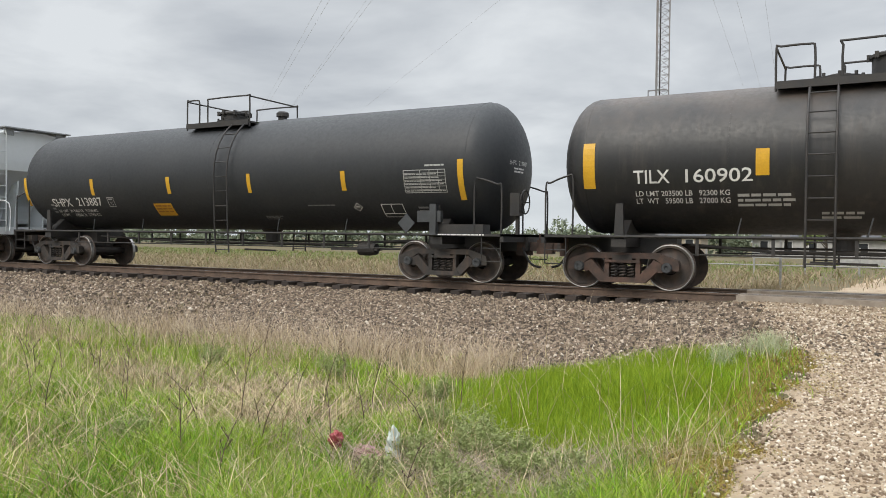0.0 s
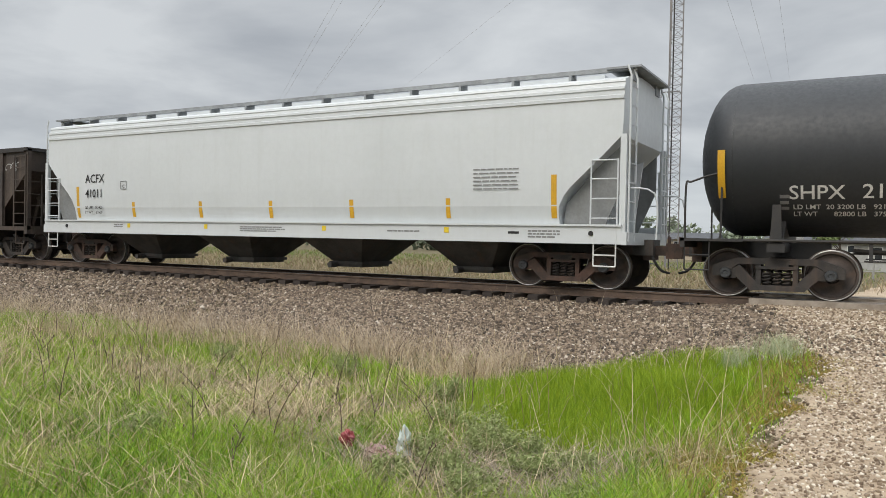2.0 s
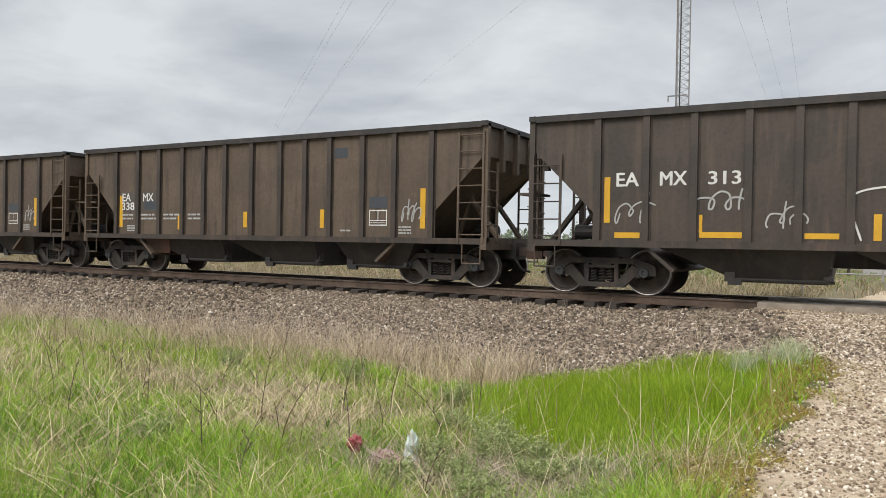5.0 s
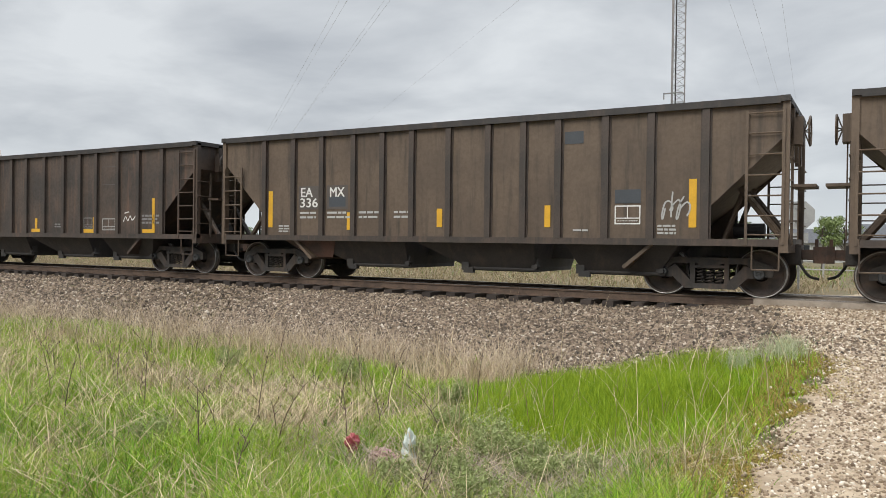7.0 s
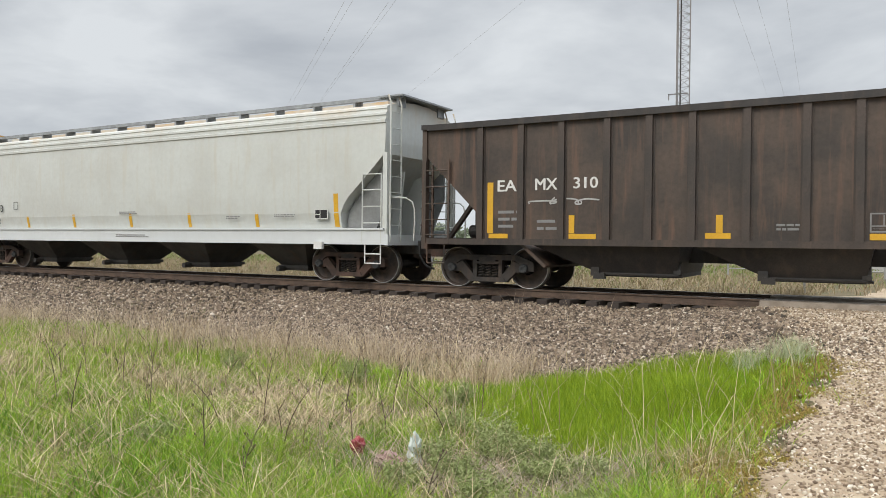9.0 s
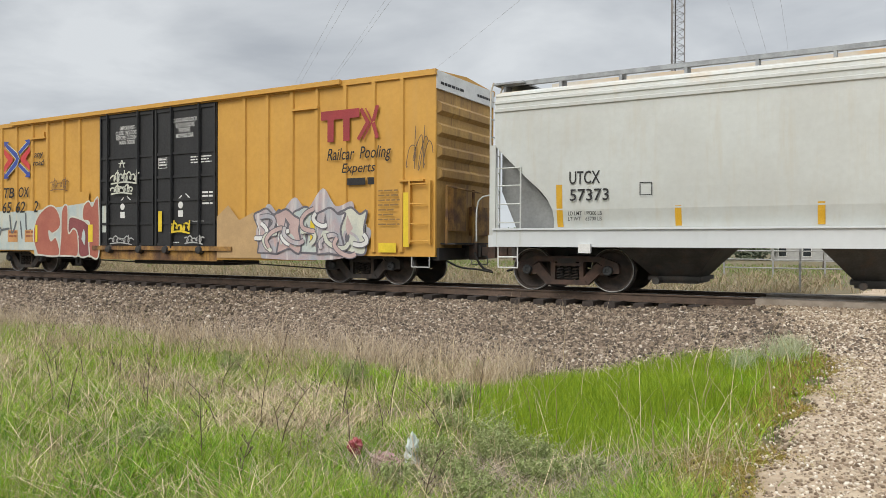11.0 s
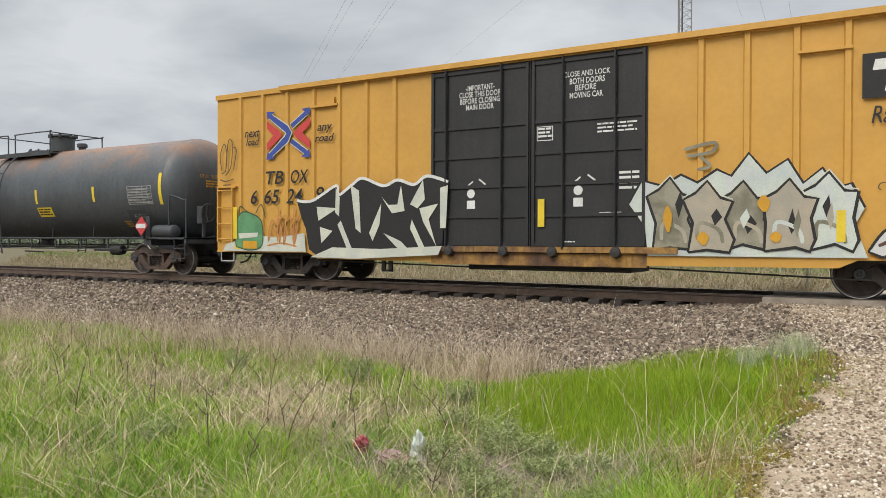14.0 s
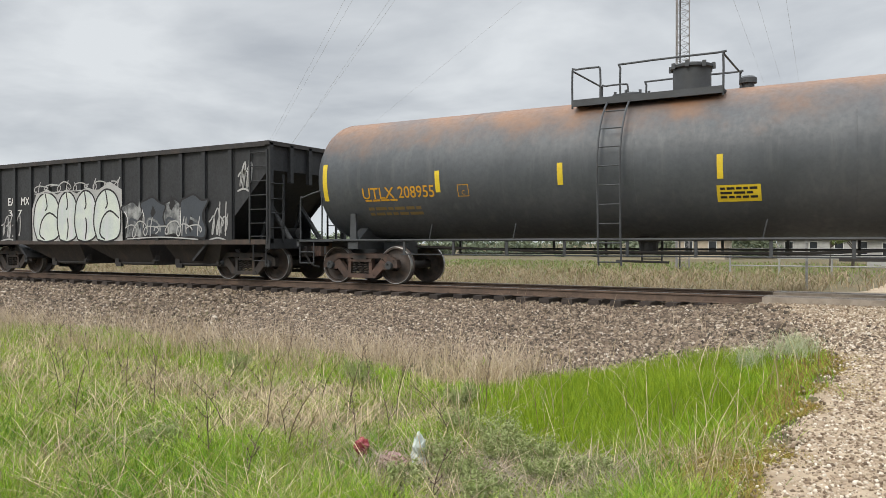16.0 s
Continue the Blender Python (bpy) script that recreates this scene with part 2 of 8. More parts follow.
# ---------------- mesh helpers ----------------
class Shape:
    """Vertices and faces gathered by hand, made into one mesh."""

    def __init__(self):
        self.v, self.f = [], []

    def add(self, vs, fs):
        n = len(self.v)
        self.v.extend(vs)
        self.f.extend([tuple(i + n for i in q) for q in fs])
        return self

    def box(self, x0, x1, y0, y1, z0, z1):
        vs = [(x, y, z) for x in (x0, x1) for y in (y0, y1) for z in (z0, z1)]
        return self.add(vs, [(0, 1, 3, 2), (4, 6, 7, 5), (0, 4, 5, 1), (2, 3, 7, 6), (0, 2, 6, 4), (1, 5, 7, 3)])

    def prism(self, pts, a, b, axis="y"):
        def put(p, w):
            return {"y": (p[0], w, p[1]), "x": (w, p[0], p[1]), "z": (p[0], p[1], w)}[axis]
        n = len(pts)
        vs = [put(p, a) for p in pts] + [put(p, b) for p in pts]
        fs = [tuple(range(n)), tuple(range(2 * n - 1, n - 1, -1))]
        fs += [(i, i + n, (i + 1) % n + n, (i + 1) % n) for i in range(n)]
        return self.add(vs, fs)

    def tube(self, pts, r, n=7, r1=None):
        P = [Vector(p) for p in pts]
        vs, fs = [], []
        ref = Vector((0.13, 0.97, 0.21))
        for i, p in enumerate(P):
            d = (P[min(i + 1, len(P) - 1)] - P[max(i - 1, 0)]).normalized()
            a = d.cross(ref if abs(d.dot(ref)) < 0.95 else Vector((1, 0, 0))).normalized()
            b = d.cross(a)
            rr = r if r1 is None else r + (r1 - r) * i / (len(P) - 1)
            vs += [tuple(p + (a * math.cos(k * math.tau / n) + b * math.sin(k * math.tau / n)) * rr) for k in range(n)]
        for i in range(len(P) - 1):
            fs += [(i * n + k, i * n + (k + 1) % n, (i + 1) * n + (k + 1) % n, (i + 1) * n + k) for k in range(n)]
        fs += [tuple(range(n - 1, -1, -1)), tuple(range((len(P) - 1) * n, len(P) * n))]
        return self.add(vs, fs)

    def lathe(self, prof, n=24, axis="y", c=(0, 0, 0)):
        """prof: (place along the axis, radius)."""
        vs, fs = [], []
        for w, r in prof:
            for k in range(n):
                a, b = r * math.cos(k * math.tau / n), r * math.sin(k * math.tau / n)
                q = {"y": (a, w, b), "x": (w, a, b), "z": (a, b, w)}[axis]
                vs.append((q[0] + c[0], q[1] + c[1], q[2] + c[2]))
        for i in range(len(prof) - 1):
            fs += [(i * n + k, i * n + (k + 1) % n, (i + 1) * n + (k + 1) % n, (i + 1) * n + k) for k in range(n)]
        for i, s in ((0, -1), (len(prof) - 1, 1)):
            if prof[i][1] > 1e-4 and prof[0] != prof[-1]:
                fs.append(tuple(range(i * n, i * n + n))[::s])
        return self.add(vs, fs)

    def fill(self, pts, y):
        return self.add([(x, y, z) for x, z in pts], [tuple(range(len(pts)))])

    def rect(self, x0, x1, z0, z1, y):
        return self.fill([(x0, z0), (x1, z0), (x1, z1), (x0, z1)], y)

    def ribbon(self, pts, w, y):
        """A brush stroke in the x-z plane."""
        n = len(pts)
        vs, fs = [], []
        for i, p in enumerate(pts):
            a, b = pts[max(i - 1, 0)], pts[min(i + 1, n - 1)]
            dx, dz = b[0] - a[0], b[1] - a[1]
            l = math.hypot(dx, dz) or 1
            ww = w / 2 * (0.7 if i in (0, n - 1) else 1)
            vs += [(p[0] - dz / l * ww, y, p[1] + dx / l * ww), (p[0] + dz / l * ww, y, p[1] - dx / l * ww)]
        fs = [(2 * i, 2 * i + 1, 2 * i + 3, 2 * i + 2) for i in range(n - 1)]
        return self.add(vs, fs)

    def outline(self, x0, x1, z0, z1, w, y):
        self.rect(x0, x1, z0, z0 + w, y).rect(x0, x1, z1 - w, z1, y)
        return self.rect(x0, x0 + w, z0 + w, z1 - w, y).rect(x1 - w, x1, z0 + w, z1 - w, y)

    def onto_tank(self, R, zc, off=0.006):
        """Wrap flat lettering round a tank: y and z from the height on its side."""
        out = []
        for x, y, z in self.v:
            a = (z - zc) / R
            out.append((x, -(R + off) * math.cos(a), zc + (R + off) * math.sin(a)))
        self.v = out
        return self

    def cut_rows(self, step=0.12):
        """Split tall flat quads so that they can follow a curve."""
        v, f = [], []
        for q in self.f:
            P = [self.v[i] for i in q]
            z0, z1 = min(p[2] for p in P), max(p[2] for p in P)
            if len(q) != 4 or z1 - z0 < step:
                n = len(v)
                v += P
                f.append(tuple(range(n, n + len(q))))
                continue
            k = math.ceil((z1 - z0) / step)
            lo, hi = sorted(P, key=lambda p: p[2])[:2], sorted(P, key=lambda p: p[2])[2:]
            lo.sort(), hi.sort()
            for i in range(k):
                n = len(v)
                for u in (i / k, (i + 1) / k):
                    v += [tuple(a + (b - a) * u for a, b in zip(lo[j], hi[j])) for j in (0, 1)]
                f.append((n, n + 1, n + 3, n + 2))
        self.v, self.f = v, f
        return self

    def mesh(self, name, material, smooth=False):
        me = bpy.data.meshes.new(name)
        me.from_pydata(self.v, [], self.f)
        if smooth:
            me.shade_smooth()
            me.set_sharp_from_angle(angle=radians(38))
        me.materials.append(material)
        me.update()
        return me


def text_shape(shape, body, x0, x1, z0, z1, y, bold=0.0, slant=0.0, step=0.0):
    """Letters of the built-in font, fitted into a rectangle; step thickens the strokes with shifted layers."""
    cu = bpy.data.curves.new("letters", "FONT")
    cu.body, cu.offset, cu.resolution_u, cu.shear = body, bold, 3, slant
    ob = bpy.data.objects.new("letters", cu)
    me = ob.to_mesh()
    V = [tuple(v.co) for v in me.vertices]
    F = [tuple(p.vertices) for p in me.polygons]
    ob.to_mesh_clear()
    bpy.data.objects.remove(ob)
    bpy.data.curves.remove(cu)
    ax, bx = min(v[0] for v in V), max(v[0] for v in V)
    az, bz = min(v[1] for v in V), max(v[1] for v in V)
    d = step * (z1 - z0)
    for k, (sx, sz) in enumerate(((-1, 0), (0, -0.5), (0, 0.5), (1, 0)) if step else ((0, 0),)):
        shape.add([(x0 + d + sx * d + (v[0] - ax) / (bx - ax) * (x1 - x0 - 2 * d), y - 0.0007 * k, z0 + d / 2 + sz * d + (v[1] - az) / (bz - az) * (z1 - z0 - d)) for v in V], F)
    return shape


def bars(shape, x0, x1, z0, z1, rows, y, seed=1, gap=0.45):
    """Unreadable small print: rows of plain bars."""
    rg = random.Random(seed)
    h = (z1 - z0) / rows
    for i in range(rows):
        x, top = x0, z1 - i * h
        end = x1 - rg.random() * 0.25 * (x1 - x0)
        while x < end:
            w = min(rg.uniform(1.2, 4.0) * h * 0.7, x1 - x)
            shape.rect(x, x + w, top - h * (1 - gap), top, y)
            x += w + h * 0.3
    return shape


def thing(name, label, category, group="", kind=""):
    return tagged(new(name), label, category, group, kind)


def part(name, data, material, parent, label="", smooth=False, loc=None):
    me = data.mesh(name, material, smooth) if isinstance(data, Shape) else data
    ob = new(name, me)
    ob.parent = parent
    if loc:
        ob.location = loc
    if label:
        ob["label"] = label
    return ob


def solid(name, data, material, label, category="", kind="structure", smooth=False):
    return tagged(new(name, data.mesh(name, material, smooth)), label, category, kind=kind)


def smooth_path(pts, n=6):
    """A rounded stroke through a few points (Catmull-Rom)."""
    P = [pts[0], *pts, pts[-1]]
    out = []
    for i in range(1, len(P) - 2):
        a, b, c, d = P[i - 1:i + 3]
        for k in range(n):
            u = k / n
            out.append(tuple(0.5 * (2 * b[j] + (c[j] - a[j]) * u + (2 * a[j] - 5 * b[j] + 4 * c[j] - d[j]) * u * u + (3 * b[j] - a[j] - 3 * c[j] + d[j]) * u ** 3) for j in range(len(b))))
    return out + [pts[-1]]


# ---------------- running gear, shared by all cars ----------------
WB, WR = 1.778, 0.457
s = Shape().lathe([(-1.06, 0.075), (-0.9, 0.085), (-0.7, 0.1), (0.7, 0.1), (0.9, 0.085), (1.06, 0.075)], 16)
AXLE = s.mesh("wheelset", TRUCK, True)


def wheel_mesh(sgn):
    prof = [(0.66, 0.13), (0.80, 0.13), (0.835, 0.15), (0.80, 0.18), (0.745, 0.24), (0.735, 0.32), (0.755, 0.385), (0.805, 0.40), (0.812, 0.448),
            (0.81, 0.457), (0.715, 0.459), (0.70, 0.482), (0.675, 0.482), (0.668, 0.40), (0.69, 0.36), (0.70, 0.26), (0.665, 0.18), (0.66, 0.13)]
    w = Shape().lathe([(p[0] * sgn, p[1]) for p in prof], 40)
    return w.mesh("wheel", WHEEL, True)


def tread_mesh(sgn):
    w = Shape().lathe([(0.8135 * sgn, 0.438), (0.8165 * sgn, 0.449), (0.811 * sgn, 0.4595), (0.72 * sgn, 0.4615), (0.72 * sgn, 0.456), (0.806 * sgn, 0.452), (0.8135 * sgn, 0.438)], 40)
    return w.mesh("tread", TREAD, True)


def cap_mesh(sgn):
    w = Shape().lathe([(1.0 * sgn, 0.105), (1.12 * sgn, 0.105), (1.14 * sgn, 0.09), (1.14 * sgn, 0.045), (1.125 * sgn, 0.03), (1.125 * sgn, 0.0)], 18)
    for k in range(3):
        a = k * math.tau / 3
        w.lathe([(1.13 * sgn, 0.018), (1.16 * sgn, 0.018)], 6, "y", (0.068 * math.cos(a), 0, 0.068 * math.sin(a)))
    return w.mesh("bearing_cap", GREY_STEEL, True)


WHEELS = [wheel_mesh(-1), wheel_mesh(1)]
TREADS = [tread_mesh(-1), tread_mesh(1)]
CAPS = [cap_mesh(-1), cap_mesh(1)]


def side_frame_shape():
    f = Shape()
    f.prism([(-1.09, 0.43), (-1.10, 0.60), (-0.98, 0.65), (-0.70, 0.745), (0.70, 0.745), (0.98, 0.65), (1.10, 0.60), (1.09, 0.43), (0.99, 0.43), (0.97, 0.53), (0.80, 0.53),
             (0.66, 0.63), (-0.66, 0.63), (-0.80, 0.53), (-0.97, 0.53), (-0.99, 0.43)], -0.075, 0.075)
    for q in (-1, 1):
        f.prism([(q * 0.80, 0.53), (q * 0.64, 0.61), (q * 0.31, 0.26), (q * 0.34, 0.15), (q * 0.46, 0.15), (q * 0.74, 0.42)][::q], -0.07, 0.07)
        f.prism([(q * 0.70, 0.36), (q * 0.82, 0.36), (q * 0.84, 0.54), (q * 0.72, 0.54)][::q], -0.065, 0.065)
        f.box(min(q * 0.27, q * 0.36), max(q * 0.27, q * 0.36), -0.065, 0.065, 0.24, 0.64)
        f.box(min(q * 0.99, q * 1.12), max(q * 0.99, q * 1.12), -0.08, 0.08, 0.40, 0.56)
        f.box(q * 0.889 - 0.12, q * 0.889 + 0.12, -0.09, 0.02, 0.53, 0.60)
    f.prism([(-0.46, 0.15), (0.46, 0.15), (0.40, 0.25), (-0.40, 0.25)], -0.09, 0.09)
    f.box(-0.36, 0.36, -0.09, -0.03, 0.545, 0.60)
    return f


SIDE_FRAME = side_frame_shape().mesh("side_frame", TRUCK)
SIDE_FRAME_R = side_frame_shape().mesh("side_frame", TRUCK_RUST)
s = Shape()
for cx in (-0.17, 0.0, 0.17):
    s.tube([(cx + 0.066 * math.cos(k * 0.75), 0.066 * math.sin(k * 0.75), 0.25 + 0.0072 * k) for k in range(41)], 0.016, 5)
SPRING = s.mesh("coil_spring", TRUCK, True)
s = Shape().prism([(-1.08, 0.55), (-0.6, 0.5), (0.6, 0.5), (1.08, 0.55), (1.08, 0.70), (0.4, 0.76), (-0.4, 0.76), (-1.08, 0.70)], -0.2, 0.2, "x")
BOLSTER = s.mesh("bolster", TRUCK)
s = Shape().box(-0.9, 0.9, -0.05, 0.05, 0.36, 0.44)
for q in (-1, 1):
    s.box(q * 0.44 - 0.04, q * 0.44 + 0.04, -0.8, 0.8, 0.3, 0.4)
BRAKE = s.mesh("brake_beam", TRUCK)


def coupler_shape():
    c = Shape().box(-0.75, 0.0, -0.09, 0.09, 0.72, 0.92)
    c.prism([(-0.10, -0.16), (0.10, -0.19), (0.17, -0.06), (0.06, 0.02), (0.10, 0.14), (-0.02, 0.19), (-0.14, 0.14)], 0.66, 0.98, "z")
    c.box(-0.55, -0.35, -0.25, 0.25, 0.62, 1.02)
    c.box(-0.1, -0.04, -0.03, 0.03, 0.92, 1.12)
    return c


COUPLER = coupler_shape().mesh("coupler", TRUCK_RUST)
s = Shape().tube(smooth_path([(-0.40, -0.24, 0.80), (-0.32, -0.26, 0.62), (-0.18, -0.22, 0.42), (-0.02, -0.12, 0.36)], 5), 0.028, 8)
HOSE = s.mesh("air_hose", DARK_STEEL, True)

TURNING = []   # wheelsets, with their place on their car
CARS = []      # cars, with their place in the train


def running_gear(car, half, rusty=(False, False), hub=None):
    for q in (-1, 1):
        for a in (-1, 1):
            x = q * half + a * WB / 2
            w = part("wheelset", AXLE, None, car, loc=(x, 0, WR))
            for k in (0, 1):
                part("wheel", WHEELS[k], None, w)
                part("tread", TREADS[k], None, w, "bright worn steel wheel rim")
                part("bearing_cap", CAPS[k], None, w)
            TURNING.append((w, x))
        part("bolster", BOLSTER, None, car, loc=(q * half, 0, 0))
        part("brake_beam", BRAKE, None, car, loc=(q * half, 0, 0))
        for y in (-1.0, 1.0):
            sf = part("side_frame", SIDE_FRAME_R if rusty[q > 0] else SIDE_FRAME, None, car, loc=(q * half, y, 0))
            part("coil_spring", SPRING, None, sf)


def draft_gear(car, reach):
    for q in (-1, 1):
        c = part("coupler", COUPLER, None, car, loc=(q * (reach - 0.06), 0, 0))
        if q < 0:
            c.rotation_euler = (0, 0, math.pi)
        part("air_hose", HOSE, None, c)


def join_train(car, centre):
    car.location = (centre, 0, 0)
    CARS.append((car, centre))
    return car


# ---------------- ground, track bed, road ----------------
def ground_z(x, y):
    """Height of the bare ground: road shoulder, ditch, ballast bank, field; the road fill on the right."""
    x, y = np.asarray(x, float), np.asarray(y, float)
    bank = np.interp(y, (-60, -22, -16, -12, -8.5, -6.0, -4.6, -1.9, -1.2, 1.2, 1.9, 3.6, 6.0, 14, 40, 400), (-0.9, -0.8, -0.72, -0.86, -1.0, -1.08, -0.98, -0.40, -0.285, -0.255, -0.34, -0.62, -0.55, -0.55, -0.9, -3.0))
    road = np.interp(y, (-60, -16, -8, -4, -2, -1.2, 1.2, 2.5, 8, 40, 400), (-0.9, -0.70, -0.62, -0.42, -0.19, -0.14, -0.06, -0.12, -0.4, -0.9, -3.0))
    edge = np.interp(y, (-60, -16, -9, -6, -4.5, -2.5, -0.7, 1, 4, 400), (1.2, 0.4, -0.7, -1.15, -1.6, -2.1, -1.95, -1.9, -1.6, 4))
    w = np.clip((x - edge) / 3.0 + 0.8, 0, 1)
    w = w * w * (3 - 2 * w)
    right = np.clip((x - 9.0) / 2.0, 0, 1)
    w = w * (1 - right)
    return bank * (1 - w) + road * w


def ground_mesh():
    xs = np.concatenate([[-3000, -1500, -700, -350, -180, -100, -70], np.arange(-50, -26, 2.0), np.arange(-26, 4, 0.2), np.arange(4, 20, 1.0), [24, 32, 50, 90, 180, 400, 900, 3000]])
    ys = np.concatenate([[-2000, -600, -200, -100, -60, -40, -30, -24], np.arange(-20, -14, 0.6), np.arange(-14, 4, 0.2), np.arange(4, 30, 1.5), [32, 40, 55, 80, 120, 200, 400, 800, 1600, 4000]])
    X, Y = np.meshgrid(xs, ys)
    Z = ground_z(X, Y)
    rough = np.where((np.abs(Y + 2) < 14) & (X > -40) & (X < 8), 1.0, 0.0)
    Z = Z + rough * np.random.RandomState(3).normal(0, 0.012, Z.shape)
    nx = len(xs)
    V = np.stack([X.ravel(), Y.ravel(), Z.ravel()], 1)
    s = Shape()
    s.v = [tuple(v) for v in V]
    s.f = [(j * nx + i, j * nx + i + 1, (j + 1) * nx + i + 1, (j + 1) * nx + i) for j in range(len(ys) - 1) for i in range(nx - 1)]
    return s


GROUND_MAT = mat("soil_and_thatch", (0.13, 0.092, 0.045), (0.085, 0.078, 0.028), 0.8, 0.95, bump=0.6, bscale=20, streak=(0.13, 0.10, 0.05), samount=0.6)
solid("ground", ground_mesh(), GROUND_MAT, "grassy soil falling to a ditch beside the railway bank", "ground", smooth=True)

# rails, on their sleepers
track = thing("railway_track", "railway track of rusty rails on weathered sleepers", "railway track", kind="structure")
RAIL = [(-0.068, -0.172), (0.068, -0.172), (0.068, -0.160), (0.012, -0.145), (0.010, -0.045), (0.036, -0.034), (0.036, -0.006), (0.028, -0.001), (-0.028, -0.001), (-0.036, -0.006), (-0.036, -0.034), (-0.010, -0.045), (-0.012, -0.145), (-0.068, -0.160)]
for y in (-0.753, 0.753):
    rl = part("rail", Shape().prism([(p[0] + y, p[1]) for p in RAIL], -400, 300, "x"), RAIL_MAT, track, "brown rusty steel rail")
    part("running_surface", Shape().box(-400, 300, y - 0.027, y + 0.027, -0.002, 0.0005), RAIL_TOP, rl, "polished rail top")


# ---------------- loose stone, gravel, sleepers ----------------
def mass_mesh(name, V, F, material, smooth=False):
    """One mesh from arrays of corners and equal faces."""
    me = bpy.data.meshes.new(name)
    me.vertices.add(len(V))
    me.vertices.foreach_set("co", np.ascontiguousarray(V, dtype=np.float32).ravel())
    k = F.shape[1]
    me.loops.add(F.size)
    me.loops.foreach_set("vertex_index", np.ascontiguousarray(F, dtype=np.int32).ravel())
    me.polygons.add(len(F))
    me.polygons.foreach_set("loop_start", np.arange(0, F.size, k, dtype=np.int32))
    me.polygons.foreach_set("loop_total", np.full(len(F), k, dtype=np.int32))
    me.update(calc_edges=True)
    me.validate()
    me.materials.append(material)
    return me


CUBE_V = np.array([(x, y, z) for x in (-1, 1) for y in (-1, 1) for z in (-1, 1)], float)
CUBE_F = np.array([(0, 1, 3, 2), (4, 6, 7, 5), (0, 4, 5, 1), (2, 3, 7, 6), (0, 2, 6, 4), (1, 5, 7, 3)])


def stones(P, size, seed):
    """Broken stones at the places P."""
    rg = np.random.RandomState(seed)
    n = len(P)
    v = CUBE_V[None] * rg.uniform(0.45, 1.0, (n, 8, 3))
    v = v * (size[:, None, None] * rg.uniform(0.35, 0.6, (n, 1, 3)))
    q = rg.normal(0, 1, (n, 4))
    q /= np.linalg.norm(q, axis=1)[:, None]
    w, x, y, z = q.T
    M = np.stack([1 - 2 * (y * y + z * z), 2 * (x * y - w * z), 2 * (x * z + w * y), 2 * (x * y + w * z), 1 - 2 * (x * x + z * z), 2 * (y * z - w * x),
                  2 * (x * z - w * y), 2 * (y * z + w * x), 1 - 2 * (x * x + y * y)], 1).reshape(n, 3, 3)
    v = np.einsum("nij,nkj->nki", M, v) + P[:, None, :]
    F = (CUBE_F[None] + (np.arange(n) * 8)[:, None, None]).reshape(-1, 4)
    return v.reshape(-1, 3), F


def edge_x(y):
    """Where the grass ends and the gravel road begins."""
    return np.interp(y, (-16, -12, -11, -9, -7, -5.2, -4), (-0.25, -0.75, -0.85, -0.80, -0.55, -0.55, -1.2))


rg = np.random.RandomState(11)


def spread(n, x0, x1, y0, y1):
    return rg.uniform(x0, x1, n), rg.uniform(y0, y1, n)


xs, ys, ss = [], [], []
for n, x0, x1, y0, y1, s0, s1 in ((62000, -13, -1.2, -5.6, -1.15, 0.036, 0.078), (42000, -46, -13, -5.2, -1.15, 0.045, 0.088), (4500, -30, -1.5, -0.66, 0.66, 0.05, 0.09), (6000, -34, -1.0, 1.1, 3.6, 0.05, 0.1)):
    a, b = spread(n, x0, x1, y0, y1)
    xs.append(a), ys.append(b), ss.append(rg.uniform(s0, s1, n))
bx, by, bs = (np.concatenate(q) for q in (xs, ys, ss))
keep = ~((bx > -2.35 + 0.25 * np.clip(-by - 1.5, 0, 3) + rg.normal(0.1, 0.2 + 0.3 * np.clip(-by - 1.2, 0, 2), len(bx))) & (np.abs(by) < 4.5))
bx, by, bs = bx[keep], by[keep], bs[keep]
keep = by > -4.9 + 0.35 * np.sin(bx * 1.7) + rg.normal(0, 0.25, len(bx))
bx, by, bs = bx[keep], by[keep], bs[keep]
# stone spilled over the flank of the road fill
a, b = spread(9000, -2.4, 2.4, -6.2, -1.9)
hold = rg.uniform(0, 1, len(a)) < np.exp(-((b + 4.1 + 0.25 * a) / 0.85) ** 2) * np.interp(a, (-2.4, -1.0, 1.0, 2.4), (0.8, 0.6, 0.45, 0.3))
hold &= a > edge_x(b) - 0.05
bx, by, bs = np.concatenate([bx, a[hold]]), np.concatenate([by, b[hold]]), np.concatenate([bs, rg.uniform(0.025, 0.06, hold.sum())])
V, F = stones(np.stack([bx, by, ground_z(bx, by) + bs * 0.2 + 0.03 * (bx > -2)], 1), bs, 12)
tagged(new("ballast", mass_mesh("ballast", V, F, BALLAST_MAT)), "brown-grey crushed stone ballast along the track", "ballast", kind="stuff")

# pale road gravel
ROAD_MAT = mat("sandy_road_gravel", (0.47, 0.375, 0.265), (0.32, 0.24, 0.16), 3.0, 0.95, bump=0.8, bscale=45, streak=(0.30, 0.21, 0.13), samount=0.6, squash=3.2)


